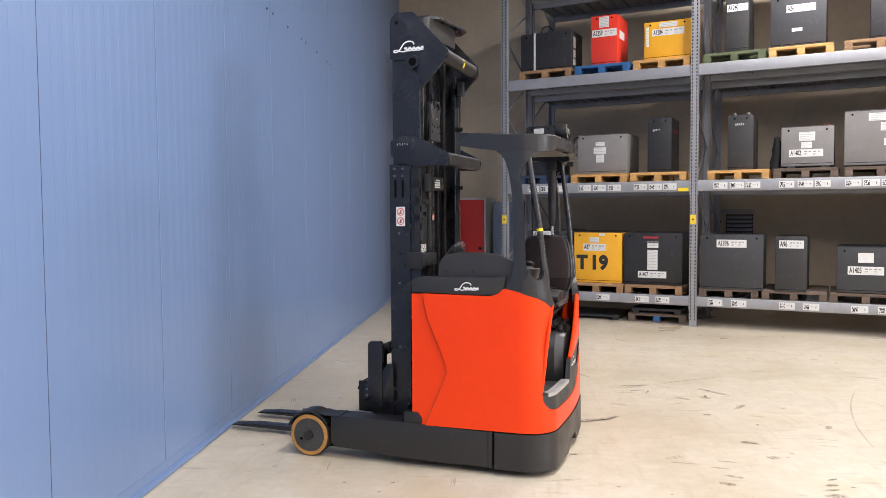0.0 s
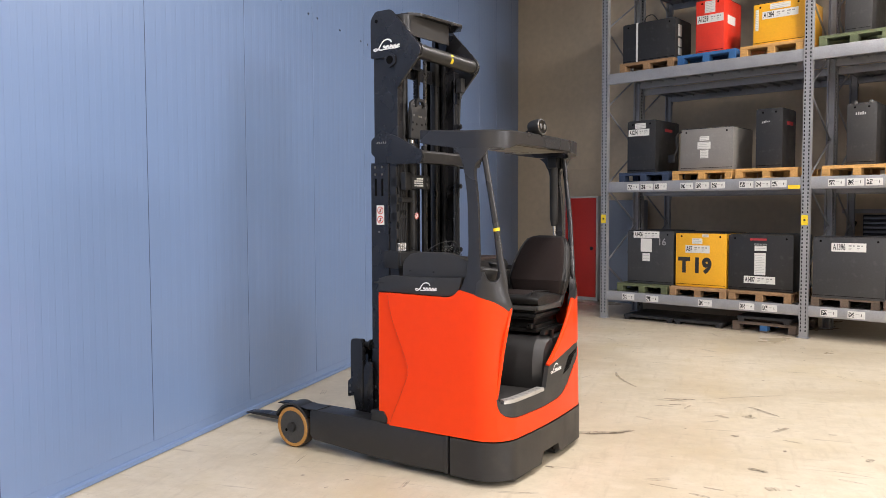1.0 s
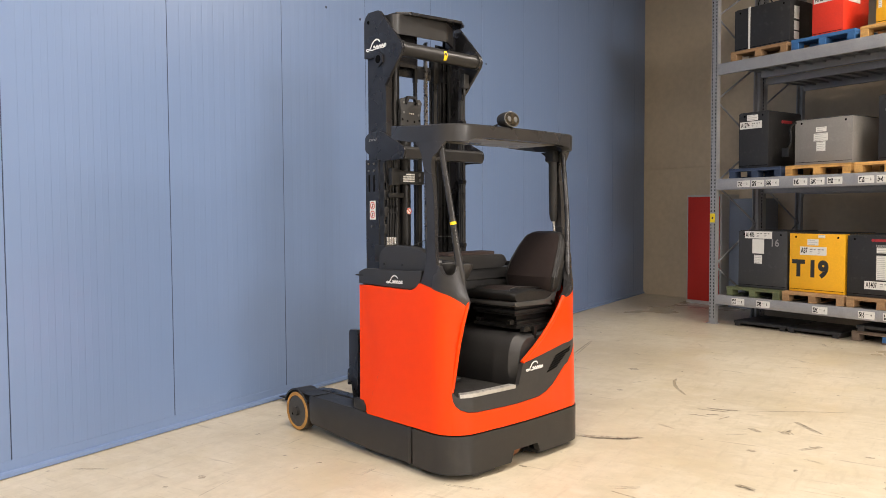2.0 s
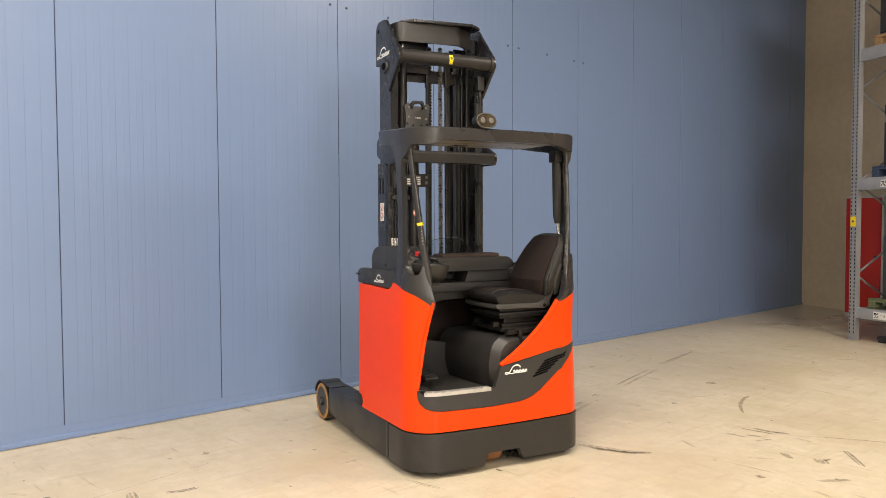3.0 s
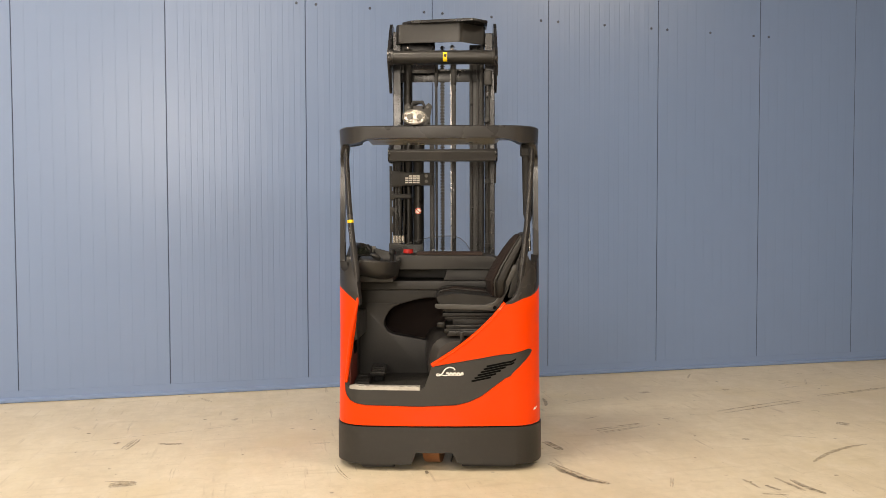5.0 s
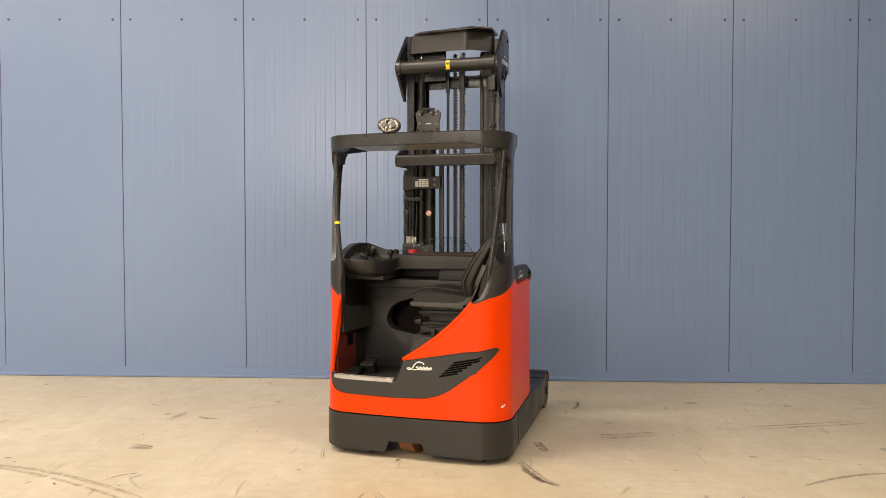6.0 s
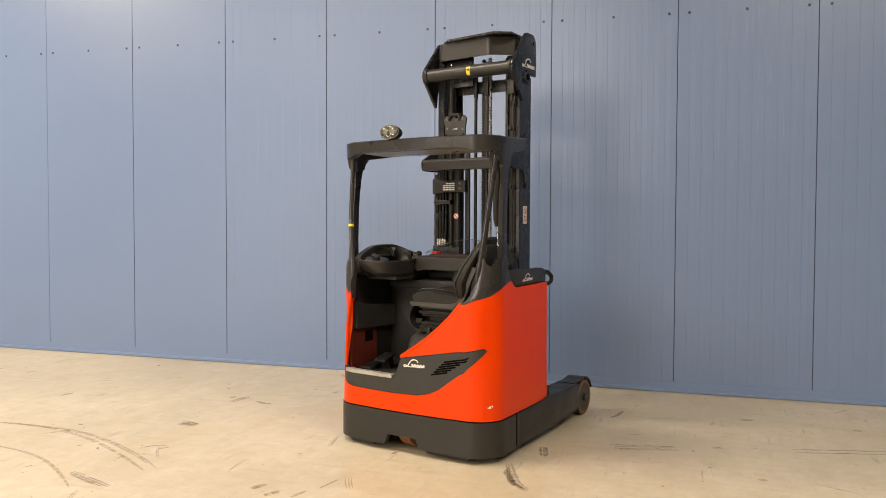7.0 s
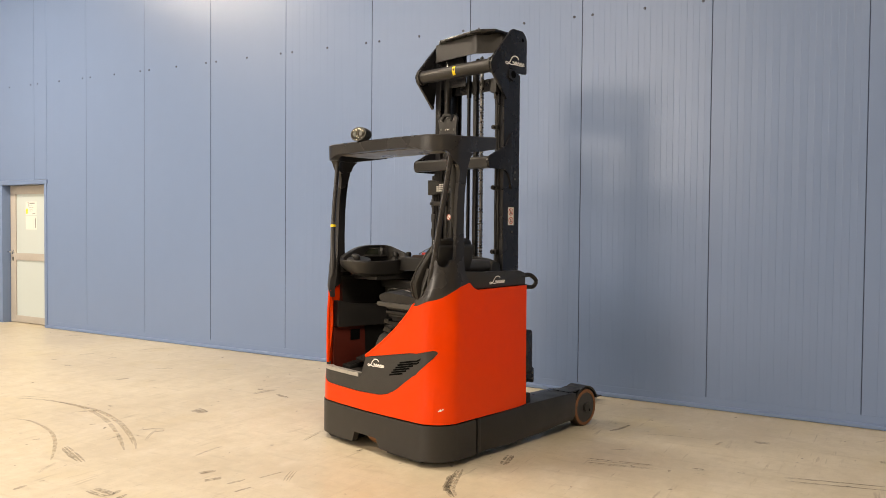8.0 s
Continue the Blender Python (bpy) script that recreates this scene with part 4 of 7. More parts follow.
box(bm, 0.34, 0.52, -0.002, 0, 0.69, 0.72)
cyl(bm, (0.315, -0.002, 0.705), (0.315, 0.0, 0.705), 0.02, seg=14)
part("emblem", bm, REDINK, b, "red maker's emblem")
bm = nb()
for i in range(9):
    box(bm, 0.35 + 0.02 * i, 0.364 + 0.02 * i, -0.002, 0, 0.63, 0.65)
part("print", bm, GREYINK, b)
b = battery(3.05, 3.89, 0, 0.775, 0.45, BAT_S, "wide slate-grey steel traction battery on a dark pallet", y=0.02, gap=-0.016)
number_label(b, "A1396", 0.22, 0.6, 0.4, 0.11)
b = battery(4.04, 4.44, 0, 0.755, 0.7, BAT_C, "narrow charcoal steel traction battery", y=0.02, gap=-0.016)
number_label(b, "A96", 0.05, 0.6, 0.31, 0.11)
b = battery(4.8, 5.6, 0, 0.6, 0.8, BAT_S, "low slate-grey steel traction battery", y=0.02, gap=0.01)
number_label(b, "A1405", 0.13, 0.24, 0.42, 0.11)
stuck(b, 0.18, 0.13, 0.25, 0.4, False)

# trays and covers lying on the floor under the lowest beam
for x, w, z in ((0.3, 0.8, 0.004), (1.12, 0.72, 0.004), (2.05, 0.72, 0.139)):
    th = thing("battery_tray", R_IN @ pose(x, 0.1, z, 0, 0, 2), "flat black steel tray lying under the rack", "tray", "steel trays")
    bm = nb()
    box(bm, 0, w, 0, 0.8, 0.035, 0.075, 0.006)
    part("plate", bm, BAT_K, th)
    for u in (0.02, w - 0.1):
        bm = nb()
        box(bm, u, u + 0.08, -0.01, 0.78, 0.0, 0.06, 0.006)
        part("runner", bm, BAT_K, th)


# slatted grille under a metal bar on the back wall
vent = thing("wall_grille", BW, "grey slatted grille under a metal bar on the wall", "grille")
bm = nb()
box(bm, 6.22, 6.93, -0.1, -0.002, 1.62, 1.685, 0.004)
part("bar", bm, GALV, vent)
bm = nb()
box(bm, 6.5, 6.93, -0.03, -0.002, 1.24, 1.6, 0.003)
part("backing", bm, BAT_K, vent)
for k in range(5):
    bm = nb()
    prism(bm, [(-0.09, 1.25 + 0.07 * k), (-0.03, 1.29 + 0.07 * k), (-0.03, 1.296 + 0.07 * k), (-0.09, 1.28 + 0.07 * k)], "x", 6.52, 6.92)
    part("slat", bm, GALV, vent, smooth=False)
bm = nb()
sweep(bm, curve_pts([(6.32, -0.05, 1.2), (6.35, -0.06, 1.36), (6.4, -0.05, 1.5)]), 0.03, 8)
part("cable", bm, HOSE, vent, "thick black cable")

# ---------------------------------------------------------------- cabinets behind the rack end
def cabinet(m, w, d, h, body, door, label, double=False):
    th = thing("cabinet", m, label, "cabinet")
    bm = nb()
    box(bm, 0, w, 0.02, d, 0.0, h, 0.005)
    part("body", bm, body, th)
    bm = nb()
    box(bm, 0.035, w - 0.035, 0.0, 0.022, 0.06, h - 0.035, 0.004)
    dd = part("door", bm, door, th)
    bm = nb()
    cyl(bm, (w * 0.84, -0.004, h * 0.5), (w * 0.84, 0.001, h * 0.5), 0.035, seg=14)
    box(bm, w * 0.84 - 0.012, w * 0.84 + 0.012, -0.03, 0, h * 0.5 - 0.035, h * 0.5 + 0.035, 0.004)
    part("handle", bm, INK, dd, "black swivel handle")
    return th


cabinet(Matrix.Translation((-0.95, 15.71, 0.004)) @ Matrix.Rotation(RACK_A, 4, "Z"), 0.72, 0.5, 1.93, CABGREY, CABRED, "steel cabinet with a red door and pale frame")
cabinet(Matrix.Translation((-0.15, 15.36, 0.004)) @ Matrix.Rotation(RACK_A, 4, "Z"), 0.6, 0.5, 1.85, CABBLUE, CABBLUE, "blue-grey steel cabinet against the wall")

# ---------------------------------------------------------------- the reach truck
# x across (positive on the seat-back side), y towards the forks, z up; the origin is under the middle of the rear.
TRUCK = pose(0.472, 6.17, 0, 0, 0, 76)
truck = thing("reach_truck", TRUCK, "orange and anthracite electric reach truck parked before the wall", "forklift")
YR, RC, YF = -0.095, 0.2, 0.87


def half_width(z):
    return float(np.interp(z, (0.0, 0.27, 0.6, 1.2, 2.1), (0.647, 0.647, 0.642, 0.64, 0.63)))


def rim(p, z, off=0.0):
    """A point of the wrap-round body: p 0..1 one flank, 1..2 its corner, 2..3 the rear, 3..4 corner, 4..5 the other flank; off is outwards."""
    w = half_width(z)
    yr = YR + float(np.interp(z, (0.3, 1.2, 2.1), (0.0, 0.012, 0.02)))
    yc = yr + 0.02 + RC
    if p <= 1:
        return Vector((-w - off, YF + (yc - YF) * p, z))
    if p < 2:
        a = (p - 1) * math.pi / 2
        return Vector((-w + RC - (RC + off) * math.cos(a), yc - (RC + off) * math.sin(a), z))
    if p <= 3:
        f = 2 * (p - 2.5)
        return Vector(((w - RC) * f, yr + 0.02 * f * f - off, z))
    q = rim(5 - p, z, off)
    bulge = 0.026 * min(1.0, max(0.0, 1 - (q.y - 0.1) / 0.77)) * min(1.0, abs(q.x) / 0.5)
    return Vector((-q.x + bulge, q.y, z))


def p_of_y(y):
    yc = YR + 0.02 + RC
    if y >= yc:
        return (YF - y) / (YF - yc)
    return 1 + math.asin(min(1, (yc - y) / RC)) / (math.pi / 2)


def p_of_x(x):
    w = 0.638 - RC
    if abs(x) <= w:
        return 2.5 + x / w / 2
    a = math.asin(min(1, (abs(x) - w) / RC)) / (math.pi / 2)
    return 2 - a if x < 0 else 3 + a


def sheet(bm, cols, zlo, zhi, n=10, thick=0.022, off=lambda p, z: 0.0, warp=lambda p, z: p):
    """A curved plate with thickness between two heights over a run of p."""
    front, back = [], []
    for p in cols:
        a, c = zlo(p), max(zlo(p) + 1e-4, zhi(p))
        zs = [a + (c - a) * k / n for k in range(n + 1)]
        front.append([bm.verts.new(rim(warp(p, z), z, off(warp(p, z), z))) for z in zs])
        back.append([bm.verts.new(rim(warp(p, z), z, off(warp(p, z), z) - thick)) for z in zs])
    for g, s in ((front, 1), (back, -1)):
        for i in range(len(cols) - 1):
            for k in range(n):
                q = (g[i][k], g[i + 1][k], g[i + 1][k + 1], g[i][k + 1])
                bm.faces.new(q if s > 0 else q[::-1])
    m = len(cols) - 1
    for i in range(m):
        for k in (0, n):
            bm.faces.new((front[i][k], front[i + 1][k], back[i + 1][k], back[i][k]))
    for i in (0, m):
        for k in range(n):
            bm.faces.new((front[i][k], front[i][k + 1], back[i][k + 1], back[i][k]))
    return bm


def run(a, c, n):
    return [a + (c - a) * k / n for k in range(n + 1)]


def tab(pairs):
    xs, ys = [q[0] for q in pairs], [q[1] for q in pairs]
    return lambda p: float(np.interp(p, xs, ys))


SEAM = 0.29
# upper edge of the orange shell, down both flanks and round the corners
left_top = tab([(p_of_y(0.87), 1.165), (p_of_y(0.33), 1.158), (p_of_y(0.29), 1.165), (p_of_y(0.255), 1.185), (p_of_y(0.23), 1.212),
                (p_of_y(0.1), 1.178), (1.4, 1.15), (p_of_x(-0.56), 1.127), (p_of_x(-0.46), 1.09)])
right_top = tab([(p_of_x(0.38), 1.03), (p_of_x(0.432), 1.057), (p_of_x(0.5), 1.085), (p_of_x(0.57), 1.12), (5 - p_of_y(0.1), 1.178),
                 (5 - p_of_y(0.23), 1.212), (5 - p_of_y(0.255), 1.185), (5 - p_of_y(0.29), 1.165), (5 - p_of_y(0.33), 1.158), (5 - p_of_y(0.87), 1.165)])
ENTRY = [(-0.592, 0.55), (-0.585, 0.6), (-0.576, 0.68), (-0.556, 0.84), (-0.53, 0.97), (-0.497, 1.105)]
entry_low = tab([(p_of_x(x), z) for x, z in ENTRY])
black_low = tab([(p_of_x(x), z) for x, z in ((-0.592, 0.55), (-0.588, 0.50), (-0.575, 0.465), (-0.55, 0.44), (-0.51, 0.425), (-0.44, 0.416), (-0.1, 0.412),
                                             (0.12, 0.421), (0.2, 0.44), (0.28, 0.478), (0.36, 0.538), (0.45, 0.618), (0.52, 0.684), (0.556, 0.72), (0.574, 0.742), (0.582, 0.758))])
black_top = tab([(p_of_x(x), z) for x, z in ((-0.03, 0.668), (0.2, 0.708), (0.4, 0.742), (0.53, 0.768), (0.557, 0.774), (0.574, 0.771), (0.582, 0.758))])
diag = tab([(p_of_x(x), z) for x, z in ((-0.03, 0.668), (0.02, 0.70), (0.1, 0.752), (0.18, 0.81), (0.27, 0.885), (0.35, 0.962), (0.40, 1.02), (0.432, 1.062))])


def crease_p(z):
    """The curved parting line between the front cover and the rear shell."""
    y = float(np.interp(z, (0.29, 0.36, 0.45, 0.55, 0.61, 0.645, 0.68, 0.72, 0.78, 0.9, 1.0, 1.12, 1.2), (0.775, 0.745, 0.705, 0.66, 0.635, 0.622, 0.622, 0.634, 0.657, 0.71, 0.752, 0.78, 0.785)))
    return (YF - y) / (YF - (YR + 0.02 + RC))


def flank_l(p, z):
    # soft waist in the shell towards the entry, a slight one on the other corner
    if p > 2.5:
        return -0.012 * math.exp(-((p - 3.6) / 0.2) ** 2) * math.exp(-((z - 0.85) / 0.2) ** 2)
    q = p
    w = math.exp(-((q - 1.8) / 0.45) ** 2) * math.exp(-((z - 0.85) / 0.2) ** 2)
    return -0.031 * w


def even_shell(ob):
    """Lets neighbouring sheets of the shell share the normal of the body surface, so that no joint shows."""
    me = ob.data
    key = lambda v: (round(v.x * 40), round(v.y * 40), round(v.z * 25))
    outer = [False] * len(me.polygons)
    for f in me.polygons:
        c = f.center
        out = Vector((c.x - max(-0.4, min(0.4, c.x)), c.y - max(0.15, c.y), 0))
        outer[f.index] = out.length > 0.01 and f.normal.dot(out.normalized()) > 0.6
    grid = collections.defaultdict(list)
    for f in me.polygons:
        if outer[f.index]:
            grid[key(f.center)].append((f.center.copy(), f.normal * f.area))
    loops = [None] * len(me.loops)
    cache = {}
    for f in me.polygons:
        for li in f.loop_indices:
            if not outer[f.index]:
                loops[li] = f.normal.copy()
                continue
            vi = me.loops[li].vertex_index
            if vi not in cache:
                co = me.vertices[vi].co
                a, c, d = key(co)
                n = Vector()
                for i in (-1, 0, 1):
                    for j in (-1, 0, 1):
                        for k in (-1, 0, 1):
                            for q, fn in grid.get((a + i, c + j, d + k), ()):
                                r = (q - co).length
                                if r < 0.035:
                                    n += fn * (1 - r / 0.035)
                cache[vi] = n.normalized() if n.length > 0 else f.normal.copy()
            loops[li] = cache[vi]
    me.normals_split_custom_set(loops)


PA, PB = p_of_x(-0.592), p_of_x(-0.497)
bm = nb()
sheet(bm, run(0, 1, 30), lambda u: SEAM, lambda u: left_top(crease_p(1.16) + (1 - crease_p(1.16)) * u), 40, off=flank_l, warp=lambda u, z: crease_p(z) + (1 - crease_p(z)) * u)
sheet(bm, run(1, PA, 18), lambda p: SEAM, left_top, 40, off=flank_l)
sheet(bm, run(PA, PB, 14), entry_low, left_top, 14, off=flank_l)
side_l = part("side_panel", bm, ORANGE, truck, "glossy orange side shell")
even_shell(side_l)
bm = nb()
sheet(bm, run(0, 1, 10), lambda u: SEAM, lambda u: 1.16, 40, off=lambda p, z: -0.017, warp=lambda u, z: (crease_p(z) + 0.02) * u)
part("front_cover", bm, ORANGE, truck, "orange front cover behind a curved parting line")
# parting groove drawn as a line whose colour carries its shade
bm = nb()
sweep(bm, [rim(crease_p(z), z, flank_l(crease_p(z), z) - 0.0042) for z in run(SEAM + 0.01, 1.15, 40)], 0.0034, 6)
part("parting_line", bm, ORANGE_SHADE, truck, "parting line in the shell, its groove shade put into the colour")
bm = nb()
PC, PD = p_of_x(-0.03), p_of_x(0.582)
PE = p_of_x(0.432)
sheet(bm, run(PA, PD, 80), lambda p: SEAM, black_low, 6, off=flank_l)
sheet(bm, run(PC, PE, 30), black_top, diag, 10, off=flank_l)
sheet(bm, run(PE, PD, 18), black_top, right_top, 14, off=flank_l)
sheet(bm, run(PD, 4, 14) + run(4, 5, 46)[1:], lambda p: SEAM, right_top, 34, off=flank_l)
rear_o = part("rear_panel", bm, ORANGE, truck, "glossy orange rear and side cover swept up beside the entry")
even_shell(rear_o)
# rolled lip along the sloping edge
bm = nb()
sweep(bm, [rim(p, diag(p), -0.012) + Vector((0, 0, 0.004)) for p in run(PC, PE, 30)], 0.015, 8)
part("edge_lip", bm, ORANGE, truck)
bm = nb()
sweep(bm, [rim(p, entry_low(p), -0.012) for p in run(PA, PB, 16)], 0.012, 8)
part("edge_lip", bm, ORANGE, truck)
# small white mark low on the corner of the shell
bm = nb()
for u, v, r in ((0.0, 0.0, 0.009), (0.013, 0.006, 0.006), (-0.009, -0.005, 0.005)):
    q = rim(3.57 + u * 4, 0.385 + v, 0.001)
    bmesh.ops.create_circle(bm, cap_ends=True, segments=9, radius=r, matrix=Matrix.Translation(q) @ (q - rim(3.57 + u * 4, 0.385 + v, -0.1)).to_track_quat("Z", "Y").to_matrix().to_4x4())
part("paint_chip", bm, WHITE, truck, "small white mark on the orange shell")

# black lower panel with louvres
bm = nb()
PS = p_of_x(-0.085)
step_top = tab([(p_of_x(-0.592), 0.545), (p_of_x(-0.57), 0.522), (PS, 0.522), (p_of_x(-0.075), 0.535), (PC, 0.665)])
sheet(bm, run(PA, PC, 40), lambda p: black_low(p) + 0.003, step_top, 6, 0.03, off=lambda p, z: -0.004)
sheet(bm, run(PC, PD, 50), lambda p: black_low(p) + 0.003, lambda p: black_top(p) - 0.003, 8, 0.03, off=lambda p, z: -0.004)
lower = part("lower_panel", bm, PLASTIC2, truck, "matt charcoal plastic panel below the entry")
for k in range(6):
    bm = nb()
    z = 0.568 + 0.0185 * k
    x0, x1 = 0.218 + 0.019 * k, 0.34 + 0.031 * k - (0.02 if k == 5 else 0)
    c = run(p_of_x(x0), p_of_x(x1), 8)
    sheet(bm, c, lambda p: z + 0.028 * (p - c[0]) / 0.16, lambda p: z + 0.012 + 0.028 * (p - c[0]) / 0.16, 1, 0.006, off=lambda p, q: -0.0025)
    part("louvre", bm, HOLE, lower, "dark ventilation slot")


def maker_mark(m, w, parent):
    """The maker's mark as a plain white flourish: a looping flourish and a low rolling band."""
    bm = nb()

    def stroke(pts, t):
        for (a, c), (d, e) in zip(pts, pts[1:]):
            v = Vector((d - a, e - c))
            n = Vector((-v.y, v.x)).normalized() * t / 2
            v4 = [bm.verts.new((x * w, y * w, 0.0012)) for x, y in ((a + n.x, c + n.y), (a - n.x, c - n.y), (d - n.x, e - n.y), (d + n.x, e + n.y))]
            bm.faces.new(v4)
    stroke([(-0.5, -0.1), (-0.47, -0.135), (-0.41, -0.145), (-0.34, -0.12), (-0.27, -0.05), (-0.2, 0.06), (-0.12, 0.135), (-0.02, 0.165), (0.09, 0.155), (0.16, 0.11), (0.17, 0.06)], 0.046)
    stroke([(-0.5, -0.1), (-0.46, -0.075), (-0.38, -0.085), (-0.27, -0.125), (-0.16, -0.14), (-0.1, -0.11)], 0.038)
    # low rolling band after the flourish
    wave = [(-0.13 + 0.6 * k / 96, -0.066 + 0.042 * math.sin(2 * math.pi * 4.5 * k / 96)) for k in range(97)]
    stroke(wave, 0.062)
    stroke([(-0.12, -0.125), (0.1, -0.12), (0.3, -0.125), (0.49, -0.1)], 0.03)
    ob = part("maker_mark", bm, WHITE, parent, "white maker's flourish", smooth=False)
    ob.matrix_basis = m
    return ob


REARM = Matrix(((1, 0, 0), (0, 0, -1), (0, 1, 0))).to_4x4()      # faces -y
LEFTM = Matrix(((0, 0, -1), (-1, 0, 0), (0, 1, 0))).to_4x4()     # faces -x
RIGHTM = Matrix(((0, 0, 1), (1, 0, 0), (0, 1, 0))).to_4x4()      # faces +x
maker_mark(Matrix.Translation((0.085, rim(p_of_x(0.085), 0.64).y - 0.002 + 0.004, 0.635)) @ REARM, 0.175, lower)

# ---- chassis
bm = nb()
cols = run(p_of_y(0.3), 1, 6) + run(1, 2, 12)[1:]
low = tab([(2.0, 0.045), (p_of_x(-0.16), 0.045), (p_of_x(-0.155), 0.055), (p_of_x(-0.13), 0.12), (p_of_x(0.1), 0.12), (p_of_x(0.125), 0.06), (p_of_x(0.15), 0.052), (3.0, 0.045)])
cols += run(2, p_of_x(-0.165), 6)[1:] + run(p_of_x(-0.165), p_of_x(-0.125), 8)[1:] + run(p_of_x(-0.125), p_of_x(0.095), 6)[1:] + run(p_of_x(0.095), p_of_x(0.155), 8)[1:] + run(p_of_x(0.155), 3, 6)[1:]
cols += run(3, 4, 12)[1:] + run(4, 5 - p_of_y(0.3), 6)[1:]
sheet(bm, cols, low, lambda p: SEAM - 0.008, 4, 0.05, off=lambda p, z: 0.006)
part("bumper", bm, CHASSIS, truck, "dark grey cast steel skirt with a notch over the drive wheel")
bm = nb()
box(bm, -0.58, 0.58, -0.03, 0.3, 0.12, 0.26)
part("undertray", bm, RUBBER, truck)
for s in (-1, 1):
    bm = nb()
    xo, xi = (-0.645 if s < 0 else 0.668), 0.49 * s
    prof = [(0.316, 0.05), (0.62, 0.045), (1.0, 0.055), (1.25, 0.075), (1.44, 0.085), (1.47, 0.12), (1.47, 0.29), (1.40, 0.30), (1.1, 0.30), (0.88, 0.30), (0.8, 0.292), (0.316, 0.282)]
    prism(bm, prof, "x", min(xo, xi), max(xo, xi), 0.008)
    leg = part("straddle_leg", bm, CHASSIS, truck, "dark grey steel straddle leg")
    bm = nb()
    xe = xo + 0.006 * s
    box(bm, min(xe, xo - 0.03 * s), max(xe, xo - 0.03 * s), 0.318, 0.35, 0.046, 0.286, 0.006)
    part("joint_strip", bm, CHASSIS, leg)
    # near-black filler puts shade into the gap between skirt and leg
    bm = nb()
    box(bm, min(xo - 0.02 * s, xi), max(xo - 0.02 * s, xi), 0.25, 0.33, 0.06, 0.28)
    part("joint_gap", bm, HOLE, leg)
    bm = nb()
    prism(bm, [(1.44, 0.09), (1.44, 0.29), (1.76, 0.24), (1.76, 0.12)], "x", min(0.565 * s, 0.5 * s), max(0.565 * s, 0.5 * s), 0.006)
    box(bm, min(0.47 * s, 0.49 * s), max(0.47 * s, 0.49 * s), 1.3, 1.775, 0.03, 0.285, 0.006)
    part("axle_bracket", bm, CHASSIS, leg)
    # curved wheel cover
    bm = nb()
    cy, cz = 1.64, 0.148
    angs = [radians(a) for a in range(20, 155, 8)]
    secs = []
    for a in angs:
        r0, r1 = 0.160, 0.172
        c_, s_ = math.cos(a), math.sin(a)
        secs.append([(x, cy + r * c_, cz + r * s_) for x, r in ((0.50 * s, r0), (0.648 * s, r0), (0.648 * s, r1), (0.50 * s, r1))])
    loft(bm, secs)
    prism(bm, [(1.40, 0.296), (1.50, 0.296), (1.56, 0.309), (1.50, 0.30), (1.40, 0.305)], "x", min(0.648 * s, 0.5 * s), max(0.648 * s, 0.5 * s))
    part("wheel_cover", bm, CHASSIS, leg)
    # load wheel
    wheel = new("load_wheel")
    wheel.parent = truck
    wheel.location = (0.6 * s, cy, cz)
    bm = nb()
    prof = [(-0.045, 0.118), (-0.045, 0.138), (-0.038, 0.146), (0.038, 0.146), (0.045, 0.138), (0.045, 0.118)]
    loft(bm, [[(u, r * math.cos(a), r * math.sin(a)) for u, r in prof] for a in (2 * math.pi * k / 48 for k in range(49))], cap=False)
    tyre = part("tyre", bm, TYRE if s < 0 else TYREB, wheel, "amber polyurethane tyre" if s < 0 else "brown dirty polyurethane tyre")
    bm = nb()
    loft(bm, [[(u, r * math.cos(a), r * math.sin(a)) for u, r in ((-0.041, 0.1435), (-0.037, 0.1475), (0.037, 0.1475), (0.041, 0.1435))] for a in (2 * math.pi * k / 48 for k in range(49))], cap=False)
    part("tread", bm, TREAD, tyre, "dark brown tread")
    bm = nb()
    cyl(bm, (-0.04, 0, 0), (0.04, 0, 0), 0.12, seg=48)
    cyl(bm, (0.04 * s, 0, 0), (0.0405 * s, 0, 0), 0.105, seg=40)
    part("rim", bm, RIMD, wheel, "dusty grey steel wheel disc")
    bm = nb()
    cyl(bm, (0.04 * s, 0, 0), (0.062 * s, 0, 0), 0.034, 0.032, seg=24)
    part("hub_cap", bm, CHASSIS, wheel)
    bm = nb()
    cyl(bm, (0.04 * s, 0.06, -0.03), (0.042 * s, 0.06, -0.03), 0.011, seg=12)
    part("bolt_hole", bm, HOLE, wheel)
    # bracket in the corner between leg and flank cover
    bm = nb()
    prism(bm, [(0.80, 0.295), (0.93, 0.295), (0.93, 0.37), (0.83, 0.37), (0.80, 0.33)], "x", min(0.64 * s, 0.56 * s), max(0.64 * s, 0.56 * s), 0.008)
    part("corner_bracket", bm, PLASTIC, truck)
    # lowered plate under the rear corner
    bm = nb()
    cyl(bm, (0.46 * s, 0.12, 0.012), (0.46 * s, 0.12, 0.06), 0.1, seg=24)
    part("support_foot", bm, RUBBER, truck)
drive = new("drive_wheel")
drive.parent = truck
drive.location = (-0.02, 0.12, 0.17)
drive.rotation_euler = (0, 0, radians(-8))
bm = nb()
cyl(bm, (-0.055, 0, 0), (0.055, 0, 0), 0.168, seg=40)
bevel(bm, bm.faces, 0.01)
part("tyre", bm, TYREB, drive, "brown polyurethane drive tyre")
bm = nb()
cyl(bm, (-0.06, 0, 0), (0.06, 0, 0), 0.1, seg=24)
part("rim", bm, STEELD, drive)
bm = nb()
sweep(bm, curve_pts([(0.09, 0.02, 0.12), (0.1, -0.02, 0.08), (0.09, 0.03, 0.03)]), 0.006, 6)
